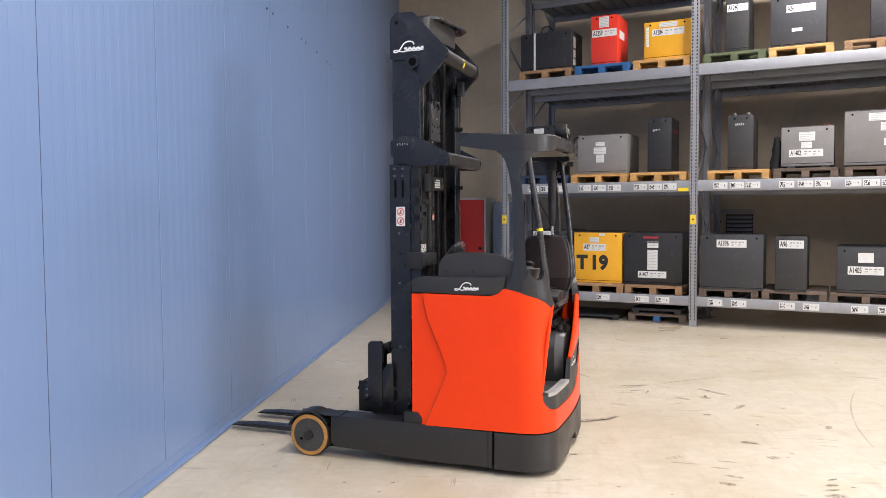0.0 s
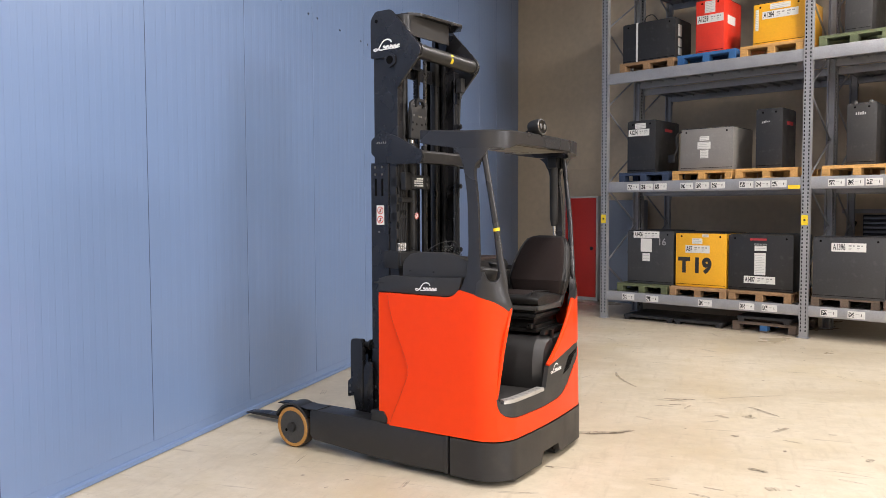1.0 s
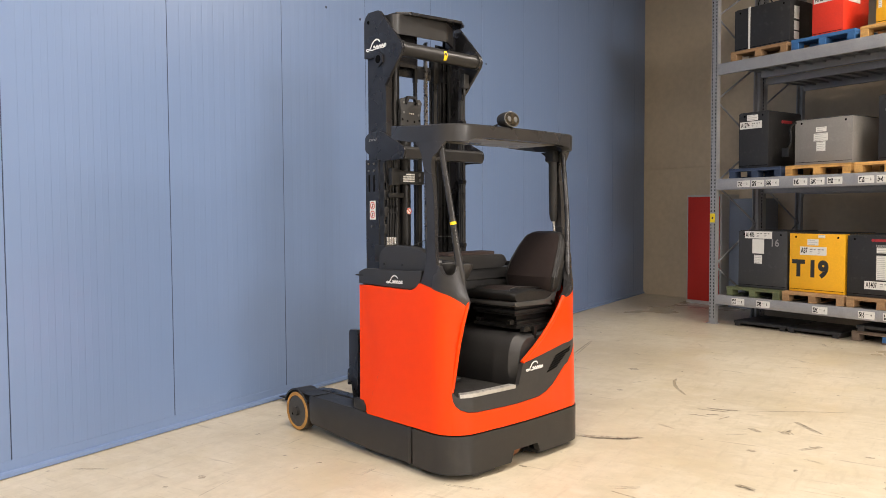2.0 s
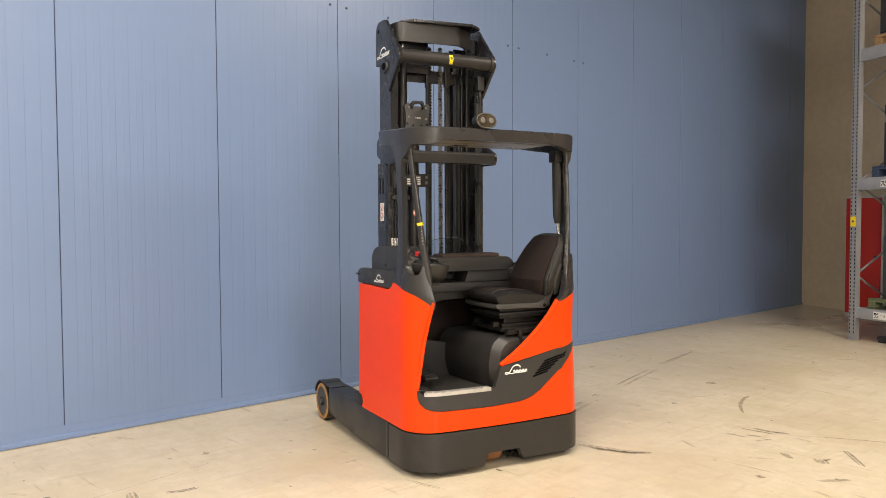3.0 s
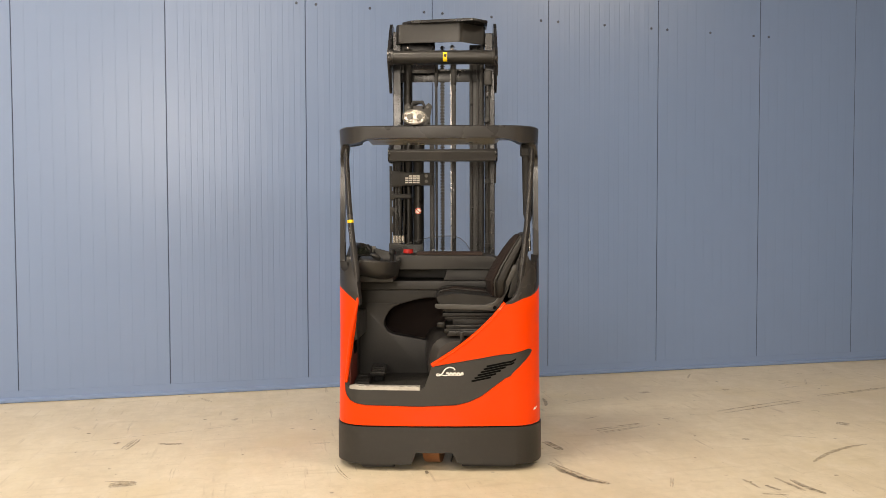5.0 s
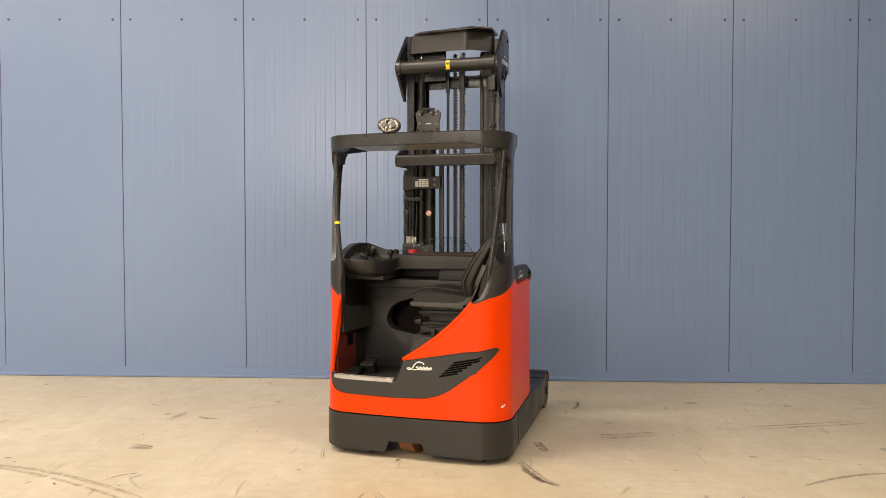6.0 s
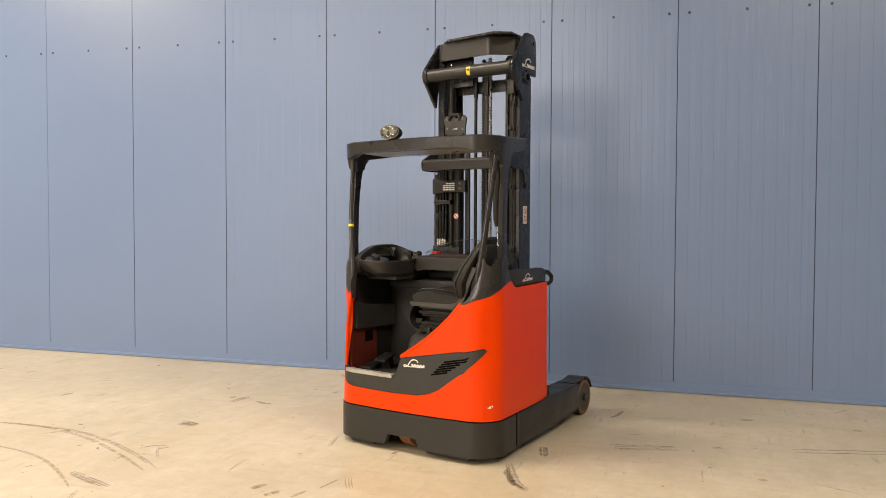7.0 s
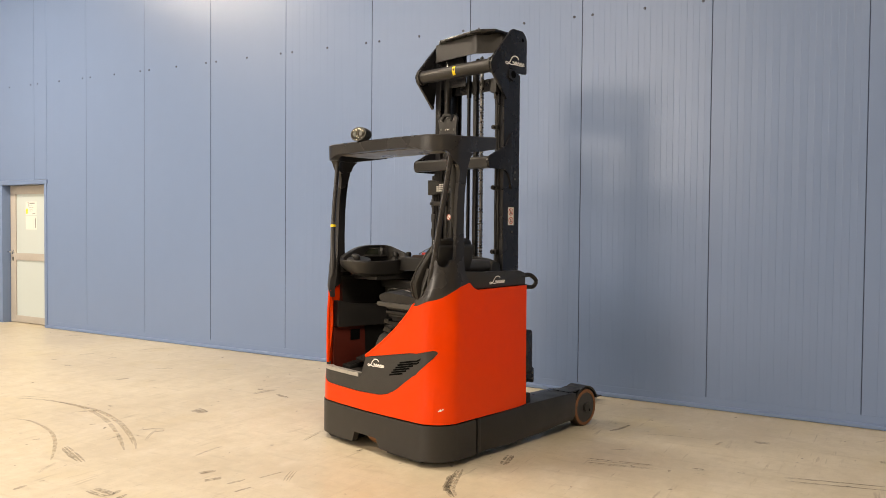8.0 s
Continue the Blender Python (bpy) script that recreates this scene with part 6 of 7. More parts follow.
guard = new("overhead_guard")
guard.parent = truck
guard["label"] = "anthracite overhead guard with slotted pillars"
for flip in (False, True):
    bm = nb()
    zf = [1.29, 1.295, 1.3, 1.31, 1.325, 1.34, 1.37, 1.4, 1.5, 1.6, 1.7, 1.8, 1.9, 1.93, 1.95, 1.97, 1.985, 1.995, 2.0]
    strip(bm, zf, FRONT_E, SLOT_A, 0.034, 4, flip)
    strip(bm, [2.0, 2.01, 2.02, 2.03, 2.045, 2.06, 2.07, 2.08], FRONT_E, TOP_E, 0.045, 12, flip)
    # foot that sits on the orange shell and runs up round the lower end of the slot
    edge = [(-0.431, 1.062), (-0.452, 1.11), (-0.478, 1.17), (-0.492, 1.2)] if flip else [(-0.487, 1.105), (-0.494, 1.15), (-0.5, 1.2)]
    top, trough = (1.365, 1.318) if flip else (1.325, 1.266)
    edge_x = pz([(z, x) for x, z in edge] + [(1.255, -0.507), (top, -0.52)])
    n_u, n_v = 34, 9
    p0 = p_of_y(0.225)
    fr, bk = [], []
    for i in range(n_u + 1):
        u = i / n_u
        cf, cb = [], []
        # upper end: full height under the pillar and the rail, a round trough between them
        w = (u - 0.34) / (0.86 - 0.34)
        zh = top if w <= 0 or w >= 1 else trough + (top - trough) * abs(2 * w - 1) ** 2.6
        pe = p0 + (p_of_x(edge[0][0]) - p0) * u
        zl = (right_top(5 - pe) if flip else left_top(pe)) + 0.004
        for k in range(-1, n_v + 1):
            z = zl + (zh - zl) * max(0, k) / n_v - (0.05 if k < 0 else 0.0)
            lo_z = max(z, edge[0][1])
            pa = FRONT_E(max(z, 1.2))
            pb = p_of_x(edge_x(lo_z))
            q = pa + (pb - pa) * u
            pr = 5 - q if flip else q
            g = rim(pr, z, 0.001 if k >= 0 else -0.012)
            h = rim(pr, z, -0.045)
            # bend inwards to meet the leaning rail
            rr = rim(5 - pb if flip else pb, z, 0.0)
            tgt = rail_at(max(z, 1.2), flip)
            o = (tgt - rr).to_2d() * float(np.interp(z, (edge[0][1], 1.2), (0.0, 1.0))) * max(0.0, (u - 0.3) / 0.7) ** 1.6
            o = Vector((o.x, o.y, 0)) * 0.72
            cf.append(bm.verts.new(g + o))
            cb.append(bm.verts.new(h + o * 0.9))
        fr.append(cf)
        bk.append(cb)
    for i in range(n_u):
        for k in range(n_v + 1):
            bm.faces.new((fr[i][k], fr[i + 1][k], fr[i + 1][k + 1], fr[i][k + 1]))
            bm.faces.new((bk[i][k], bk[i][k + 1], bk[i + 1][k + 1], bk[i + 1][k]))
        for k in (0, n_v + 1):
            bm.faces.new((fr[i][k], fr[i + 1][k], bk[i + 1][k], bk[i][k]))
    for i in (0, n_u):
        for k in range(n_v + 1):
            bm.faces.new((fr[i][k], fr[i][k + 1], bk[i][k + 1], bk[i][k]))
    pil = part("pillar", bm, GUARD, guard, "anthracite slotted pillar")
    bm = nb()
    secs = []
    for z in (1.2, 1.25, 1.29, 1.32, 1.36, 1.42, 1.5, 1.6, 1.7, 1.8, 1.9, 1.97, 2.02, 2.05, 2.07, 2.09):
        c = rail_at(z, flip)
        grow = float(np.interp(z, (1.2, 1.26, 1.32, 1.42, 1.6, 2.0, 2.06, 2.09), (0.01, 0.022, 0.0225, 0.019, 0.017, 0.016, 0.019, 0.028)))
        d = Vector((0.6 if not flip else -0.6, -0.8, 0))
        n = Vector((-d.y, d.x, 0))
        secs.append([c + d * u + n * v for u, v in superellipse(0, 0, grow * 1.12, grow * 0.95, 18, 2.8)])
    loft(bm, secs)
    # web that rounds off the slot above
    for zs, yc in (((1.985, 1.992, 2.002, 2.02, 2.05, 2.088), 0.125),):
        secs = []
        for k, z in enumerate(zs):
            f = (0.16, 0.4, 0.75, 1.0, 1.0, 1.0)[k]
            pa = p_of_y(yc)
            a0, a1 = rim(5 - pa if flip else pa, z, -0.003), rim(5 - pa if flip else pa, z, -0.043)
            c = rail_at(z, flip)
            o = (a0 - a1).normalized() * 0.016
            e0, e1 = a0 + (c + o - a0) * f, a1 + (c - o - a1) * f
            secs.append([a0, e0, e1, a1])
        loft(bm, secs)
    rail = part("grab_rail", bm, GUARD, pil)
    if not flip:
        bm = nb()
        cyl(bm, rail_at(1.574, flip), rail_at(1.592, flip), 0.0205, seg=20)
        part("yellow_ring", bm, YELLOW, rail, "yellow marker ring")
        bm = nb()
        for k in range(5):
            z = 1.455 + 0.02 * k
            c = rail_at(z, flip) + Vector((-0.007, -0.0185, 0))
            box(bm, c.x - 0.0035, c.x + 0.002, c.y - 0.0005, c.y + 0.0005, z, z + 0.009)
        part("small_print", bm, GREYINK, rail, "pale unreadable print")

# roof: outer band and flat panel, two horns reaching towards the mast
bm = nb()
half_cols = [-0.0 + p for p in run((0.87 - 0.54) / (0.87 - 0.125), 1, 8)] + run(1, 2, 12)[1:] + run(2, 2.5, 6)[1:]
full = half_cols + [5 - p for p in reversed(half_cols[:-1])]
rings = []
for p in full:
    q = p if p <= 2.5 else 5 - p
    tip = max(0.0, 1 - (q - 0.443) / 0.5)
    zb = 2.076 + 0.05 * tip ** 1.3 + 0.03 * float(np.interp(q, (1.75, 2.05), (0, 1)))
    zt = 2.184 + 0.026 * tip
    lean = 0.005
    o = rim(p, 2.1, 0.001 - 0.035 * tip ** 1.5)
    out = (rim(p, 2.1, 0.1) - rim(p, 2.1, 0.0)).normalized()
    r = [o + out * 0.0 + Vector((0, 0, zb - o.z)), o + out * lean * 0.5 + Vector((0, 0, zb + 0.3 * (zt - zb) - o.z)), o + out * lean + Vector((0, 0, zt - 0.008 - o.z)),
         o + out * (lean - 0.01) + Vector((0, 0, zt - o.z)), o - out * 0.06 + Vector((0, 0, zt - 0.004 - o.z)), o - out * 0.06 + Vector((0, 0, zb - o.z))]
    rings.append(r)
loft(bm, rings)
part("roof_band", bm, GUARD, guard, "anthracite rounded roof band")
bm = nb()
pl = [rim(p, 2.1, -0.05) for p in full]
pl = [(v.x, v.y) for v in pl if v.y < 0.40]
prism(bm, pl, "z", 2.135, 2.165)
part("roof_panel", bm, GUARD, guard)
bm = nb()
secs = []
for x, z in ((-0.46, 2.122), (-0.44, 2.102), (0.38, 2.102), (0.41, 2.122)):
    secs.append([(x, -0.01, z), (x, 0.33, z), (x, 0.33, 2.137), (x, -0.01, 2.137)])
loft(bm, secs)
bevel(bm, bm.faces, 0.004)
part("roof_lining", bm, LINING, guard, "roof lining, floor bounce put into its grey-beige colour")
# padded strut on the seat-back pillar with a bright rod
bm = nb()
sweep(bm, [(0.584, 0.16, 2.02), (0.586, 0.16, 2.0), (0.59, 0.16, 1.8), (0.594, 0.16, 1.63), (0.596, 0.16, 1.58)], [0.029, 0.031, 0.031, 0.03, 0.02], 14)
gs = part("padded_strut", bm, RUBBER, guard, "black foam padded strut")
bm = nb()
box(bm, 0.545, 0.62, 0.12, 0.2, 2.005, 2.085, 0.012)
part("strut_bracket", bm, PLASTIC, gs)
bm = nb()
cyl(bm, (0.596, 0.16, 1.59), (0.607, 0.152, 1.385), 0.011)
part("rod", bm, BRIGHT, gs, "bright steel rod")

# work light on the roof
wl = new("work_light")
wl.parent = truck
wl.location = (-0.135, -0.05, 2.232)
wl.rotation_euler = (radians(-4), 0, radians(4))
bm = nb()
secs = [[(u, y, v) for u, v in superellipse(0, 0, 0.078 * s, 0.05 * s, 28, 2.2)] for y, s in ((0.055, 0.45), (0.05, 0.68), (0.035, 0.86), (0.01, 0.97), (-0.02, 1.0), (-0.03, 1.0))]
loft(bm, secs)
part("lamp_housing", bm, PLASTIC, wl, "black oval lamp housing")
bm = nb()
loft(bm, [[(u, y, v) for u, v in superellipse(0, 0, 0.07 * s, 0.043 * s, 28, 2.2)] for y, s in ((-0.029, 1.0), (-0.036, 0.96))])
part("lamp_lens", bm, LENS, wl, "clear ribbed lens")
bm = nb()
sweep(bm, [(0.074 * math.cos(a), -0.031, 0.046 * math.sin(a)) for a in (2 * math.pi * k / 32 for k in range(33))], 0.0035, 8)
part("lamp_bezel", bm, RIM, wl, "grey bezel")
for u in (-0.032, 0.032):
    bm = nb()
    cyl(bm, (u, -0.034, 0), (u, -0.039, 0), 0.02, 0.016, seg=18)
    part("lamp_chip", bm, RIM, wl)
bm = nb()
box(bm, -0.02, 0.02, 0.0, 0.05, -0.075, -0.035, 0.005)
sweep(bm, curve_pts([(-0.02, 0.06, -0.02), (-0.09, 0.07, -0.045), (-0.12, 0.09, -0.065)]), 0.006, 6)
part("lamp_bracket", bm, PLASTIC, wl)

# ---- mast
mast = new("mast")
mast.parent = truck
mast.location = (0.025, 0, 0)
mast["label"] = "dark triple-stage lifting mast"
for s in (-1, 1):
    # outer channel
    def chan(x, y0, y1, z0, z1, w, t, name, mt=MASTP):
        bm = nb()
        xo, xi = x * s, (x - w) * s
        poly = [(xo, y0), (xo, y1), (xi, y1), (xi, y1 - t), ((x - t) * s, y1 - t), ((x - t) * s, y0 + t), (xi, y0 + t), (xi, y0)]
        prism(bm, poly, "z", z0, z1, 0.004, 1)
        return part(name, bm, mt, mast)
    dy = 0.0 if s < 0 else -0.09
    outer = chan(0.385, 0.975 if s < 0 else 0.865, 1.13 if s < 0 else 1.055, 0.14, 2.03 if s < 0 else 2.74, 0.07, 0.016, "outer_channel")
    mid = chan(0.375, 0.90 if s < 0 else 0.96, 1.105 if s < 0 else 1.05, 0.2, 3.0, 0.06, 0.014, "middle_channel")
    if s < 0:
        chan(0.30, 0.93, 1.08, 0.2, 2.96, 0.055, 0.014, "inner_channel", STEELD)
    else:
        chan(0.31, 1.0, 1.08, 0.2, 2.92, 0.11, 0.014, "inner_channel", CHASSIS)
    bm = nb()
    prism(bm, rounded([(1.11, 2.75), (1.11, 3.02), (1.065, 3.068), (0.94, 3.068), (0.705, 2.81), (0.695, 2.77), (0.705, 2.735), (0.885, 2.535), (0.905, 2.66), (0.925, 2.745)], [0.01, 0.03, 0.02, 0.02, 0.02, 0.01, 0.02, 0.008, 0.02, 0.02], 4),
          "x", min(0.378 * s, 0.40 * s), max(0.378 * s, 0.40 * s), 0.003)
    head = part("head_plate", bm, MASTP, mast, "dark steel head plate")
    maker_mark(Matrix.Translation((0.4015 * s, 0.97, 2.83)) @ (LEFTM if s < 0 else RIGHTM), 0.225, head)
    bm = nb()
    cyl(bm, (0.40 * s, 0.94, 2.725), (0.412 * s, 0.94, 2.725), 0.052, 0.05, seg=6)
    pv = part("pivot_bolt", bm, MASTP, head)
    bm = nb()
    cyl(bm, (0.411 * s, 0.94, 2.725), (0.4135 * s, 0.94, 2.725), 0.028, seg=20)
    part("bolt_hole", bm, HOLE, pv)
    bm = nb()
    cyl(bm, (0.4 * s, 1.06, 3.0), (0.402 * s, 1.06, 3.0), 0.013, seg=14)
    part("bolt_hole", bm, HOLE, head)
    bm = nb()
    tie_poly = [(1.115, 2.09), (1.115, 2.19), (1.06, 2.225), (0.95, 2.225), (0.885, 2.20), (0.69, 2.10), (0.68, 2.06), (0.70, 2.015), (0.90, 2.015), (1.0, 2.03), (1.06, 2.06)]
    if s > 0:
        tie_poly = [(0.955, 1.86), (0.955, 2.30), (0.92, 2.26), (0.89, 2.20), (0.69, 2.10), (0.68, 2.06), (0.70, 2.015), (0.88, 2.015), (0.92, 1.97)]
    prism(bm, rounded(tie_poly, 0.02, 4),
          "x", min(0.378 * s, 0.398 * s), max(0.378 * s, 0.398 * s), 0.003)
    low_b = part("tie_plate", bm, MASTP, mast, "dark steel tie plate")
    bm = nb()
    for k in range(5):
        box(bm, min(0.398 * s, 0.399 * s), max(0.398 * s, 0.399 * s), 0.985 + 0.018 * k, 0.990 + 0.018 * k, 2.16, 2.174)
        box(bm, min(0.398 * s, 0.399 * s), max(0.398 * s, 0.399 * s), 0.985 + 0.018 * k, 0.996 + 0.018 * k, 2.16 + 0.011 * (k % 2), 2.163 + 0.011 * (k % 2))
    if s < 0:
        part("stamped_print", bm, GREYINK, low_b, "chalky unreadable number")
    else:
        bm.free()
    # bolts and slots of the outer channel
    for yy, zz in ((1.03, 2.0), (1.09, 2.0), (1.03, 1.95), (1.09, 1.95), (1.06, 1.55), (1.06, 1.2), (1.06, 0.75), (1.0, 0.45), (1.1, 0.45), (1.0, 0.35), (1.1, 0.35)):
        bm = nb()
        cyl(bm, (0.385 * s, yy + dy, zz), (0.391 * s, yy + dy, zz), 0.008, seg=8)
        part("bolt", bm, RIM, outer)
    for yy in (1.03 + dy, 1.085 + dy) if s < 0 else ():
        bm = nb()
        box(bm, min(0.385 * s, 0.3865 * s), max(0.385 * s, 0.3865 * s), yy - 0.008, yy + 0.008, 1.80, 1.92)
        part("slot", bm, HOLE, outer)
    # prohibition sign: two round pictograms on white
    bm = nb()
    box(bm, min(0.385 * s, 0.3868 * s), max(0.385 * s, 0.3868 * s), 1.015 + dy, 1.08 + dy, 1.60, 1.735)
    sign = part("prohibition_sign", bm, LABEL, outer, "white sign with two red prohibition rings")
    for zc in (1.636, 1.70):
        bm = nb()
        n = 24
        xa = 0.3874 * s
        for k in range(n):
            a, c = 2 * math.pi * k / n, 2 * math.pi * (k + 1) / n
            bm.faces.new([bm.verts.new((xa, 1.0475 + dy + r * math.cos(t), zc + r * math.sin(t))) for r, t in ((0.021, a), (0.027, a), (0.027, c), (0.021, c))])
        bm.faces.new([bm.verts.new((xa, 1.0475 + dy + u, zc + v)) for u, v in ((-0.018, 0.014), (-0.014, 0.018), (0.018, -0.014), (0.014, -0.018))])
        part("ring", bm, SIGNRED, sign)
        bm = nb()
        xa = 0.3871 * s
        for u, v, r in ((0.0, 0.006, 0.006), (0.0, -0.006, 0.008), (0.009, -0.01, 0.005)):
            bm.faces.new([bm.verts.new((xa, 1.0475 + dy + u + r * math.cos(t), zc + v + r * math.sin(t))) for t in (2 * math.pi * k / 10 for k in range(10))])
        part("pictogram", bm, INK, sign)

# head: round tie bar, boxed top cover, lower cross bar
bm = nb()
cyl(bm, (-0.385, 0.75, 2.775), (0.385, 0.75, 2.775), 0.05, seg=28)
for s in (-1, 1):
    cyl(bm, (0.36 * s, 0.75, 2.775), (0.38 * s, 0.75, 2.775), 0.06, seg=28)
tie = part("tie_bar", bm, CHASSIS, mast, "round dark grey tie bar")
bm = nb()
pts = [(0.75 + 0.0515 * math.cos(radians(a)), 2.775 + 0.0515 * math.sin(radians(a))) for a in range(145, 226, 8)]
for (y0, z0), (y1, z1) in zip(pts, pts[1:]):
    bm.faces.new([bm.verts.new(v) for v in ((0.004, y0, z0), (0.034, y0, z0), (0.034, y1, z1), (0.004, y1, z1))])
stk = part("sticker", bm, YELLOW, tie, "yellow warning sticker")
bm = nb()
for a0, a1, u0, u1 in ((165, 178, 0.01, 0.03), (180, 186, 0.014, 0.026)):
    q = [(0.75 + 0.0525 * math.cos(radians(a)), 2.775 + 0.0525 * math.sin(radians(a))) for a in (a0, a1)]
    bm.faces.new([bm.verts.new(v) for v in ((u0, *q[0]), (u1, *q[0]), (u1, *q[1]), (u0, *q[1]))])
part("symbol", bm, INK, stk)
bm = nb()
plan = rounded([(-0.352, 0.96), (-0.345, 0.845), (0.135, 0.803), (0.315, 0.925), (0.315, 1.0)], [0, 0.07, 0.03, 0.02, 0], 6)
inner = rounded([(-0.338, 0.96), (-0.331, 0.859), (0.131, 0.818), (0.301, 0.932), (0.301, 1.0)], [0, 0.06, 0.025, 0.015, 0], 6)
prism(bm, plan + inner[::-1], "z", 2.902, 3.038)
cover = part("top_cover", bm, CHASSIS, mast, "dark grey bent steel top cover")
bm = nb()
prism(bm, [(-0.23, 0.80), (0.22, 0.74), (0.33, 0.82), (0.33, 1.03), (-0.3, 1.03), (-0.3, 0.86)], "z", 3.038, 3.058, 0.003)
part("top_plate", bm, MASTP, cover)
bm = nb()
box(bm, -0.33, -0.06, 0.92, 0.935, 2.695, 2.96, 0.004)
box(bm, -0.33, 0.33, 0.98, 1.0, 2.64, 2.735, 0.004)
part("cross_member", bm, MASTP, mast)
bm = nb()
prism(bm, rounded([(0.685, 2.02), (0.77, 2.02), (0.78, 2.03), (0.78, 2.095), (0.77, 2.105), (0.70, 2.105), (0.685, 2.09)], 0.004, 2), "x", -0.385, 0.385)
part("cross_bar", bm, CHASSIS, mast, "dark grey cross bar", smooth=False)
bm = nb()
for zz in (0.3, 0.6, 1.15):
    box(bm, -0.33, 0.33, 1.09, 1.115, zz, zz + 0.12, 0.004)
part("cross_member", bm, MASTP, mast)

# lift cylinders
for x, y, r, z0, z1 in ((-0.188, 0.92, 0.041, 0.3, 2.12), (-0.264, 0.935, 0.033, 0.3, 2.82)):
    bm = nb()
    cyl(bm, (x, y, z0), (x, y, z1), r, seg=24)
    cyl(bm, (x, y, z1), (x, y, z1 + 0.05), r * 1.15, seg=24)
    cy_ob = part("lift_cylinder", bm, STEELD, mast, "black greased lift cylinder")
    bm = nb()
    cyl(bm, (x, y, z1 + 0.05), (x, y, z1 + 0.09), r * 0.55, seg=16)
    part("rod", bm, BRIGHT, cy_ob)
bm = nb()
bmesh.ops.create_circle(bm, cap_ends=True, segments=24, radius=0.024, matrix=Matrix.Translation((-0.188, 0.876, 1.66)) @ Matrix.Rotation(radians(90), 4, "X"))
sg = part("prohibition_sign", bm, LABEL, mast, "small round white prohibition sign")
bm = nb()
for k in range(20):
    a, c = 2 * math.pi * k / 20, 2 * math.pi * (k + 1) / 20
    bm.faces.new([bm.verts.new((-0.188 + r * math.cos(t), 0.875, 1.66 + r * math.sin(t))) for r, t in ((0.018, a), (0.023, a), (0.023, c), (0.018, c))])
bm.faces.new([bm.verts.new((-0.188 + u, 0.875, 1.66 + v)) for u, v in ((-0.016, 0.012), (-0.012, 0.016), (0.016, -0.012), (0.012, -0.016))])
part("ring", bm, SIGNRED, sg)


# lifting chains: alternating links on pins
def chain_mesh(z0, z1):
    bm = nb()
    z, k = z0, 0
    while z < z1:
        w, d = ((0.0145, 0.0085) if k % 2 else (0.0105, 0.0105))
        box(bm, -w, w, -d, d, z, z + 0.019)
        box(bm, -0.008, 0.008, -0.005, 0.005, z + 0.019, z + 0.0235)
        cyl(bm, (-0.018, 0, z + 0.01), (0.018, 0, z + 0.01), 0.0045, seg=6)
        z += 0.0235
        k += 1
    return bm


first = part("lift_chain", chain_mesh(0.4, 2.9), CHAIN, mast, "oiled steel lifting chain", smooth=False)
first.location = (-0.007, 1.005, 0)
for x, y in ((0.068, 0.972),):
    o = first.copy()
    scene.collection.objects.link(o)
    o.location = (x, y, 0)
    if x > 0:
        o.data = o.data.copy()
        o.data.materials[0] = CHAINB
        o["label"] = "bright steel lifting chain"
# flat pull bars before the chains
for x, y, w, z1 in ((-0.083, 0.882, 0.018, 2.16), (-0.052, 0.955, 0.009, 2.86), (0.08, 0.888, 0.0165, 2.86)):
    bm = nb()
    box(bm, x - w, x + w, y - 0.012, y + 0.012, 0.4, z1, 0.004)
    if z1 > 2.5:
        box(bm, x - w - 0.004, x + w + 0.004, y - 0.016, y + 0.016, 2.6, z1, 0.004)
    part("pull_bar", bm, STEELD, mast, "black greased pull bar")

# hydraulic hoses beside the left channel with clamps and bright ferrules
for k, x in enumerate((-0.372, -0.35, -0.328, -0.304)):
    bm = nb()
    sweep(bm, curve_pts([(x, 0.90, 1.42), (x + 0.004 * k, 0.895, 1.7), (x, 0.91, 2.05), (x + 0.02, 0.96, 2.3)], 6), 0.009, 8)
    part("hose", bm, HOSE, mast, "black hydraulic hose")
    bm = nb()
    cyl(bm, (x, 0.90, 1.42), (x, 0.90, 1.475), 0.0115, seg=12)
    part("ferrule", bm, BRIGHT, mast, "bright hose ferrule")
bm = nb()
box(bm, -0.4, -0.15, 0.865, 0.93, 1.32, 1.41, 0.006)
box(bm, -0.41, -0.34, 0.88, 1.0, 1.30, 1.42, 0.006)
part("hose_manifold", bm, PLASTIC, mast)
bm = nb()
box(bm, -0.38, -0.24, 0.868, 0.92, 1.755, 1.79, 0.005)
cyl(bm, (-0.38, 0.866, 1.772), (-0.38, 0.86, 1.772), 0.012)
part("hose_clamp", bm, PLASTIC, mast)
bm = nb()
for z in (1.5, 1.62, 1.74, 1.86):
    box(bm, -0.405, -0.375 + 0.012 * math.sin(z * 40), 0.89, 0.95, z, z + 0.07, 0.006)
box(bm, -0.405, -0.39, 0.9, 0.94, 1.35, 2.0)
part("hose_guide", bm, PLASTIC, mast)

# capacity plate on its bracket
bm = nb()
prism(bm, [(-0.385, 1.84), (-0.33, 1.84), (-0.28, 1.85), (-0.08, 1.85), (-0.08, 1.945), (-0.28, 1.945), (-0.33, 1.96), (-0.385, 1.96)], "y", 0.832, 0.87, 0.004)
brk = part("plate_bracket", bm, PLASTIC, mast, "black bracket with the capacity plate")
bm = nb()
box(bm, -0.31, -0.165, 0.8295, 0.832, 1.855, 1.935)
cp = part("capacity_plate", bm, INK, brk, "black capacity plate with white fields")
bm = nb()
for i in range(4):
    for j in range(4):
        if j == 3 and i < 1:
            continue
        box(bm, -0.282 + 0.028 * i, -0.258 + 0.028 * i, 0.8282, 0.8294, 1.866 + 0.016 * j, 1.877 + 0.016 * j)
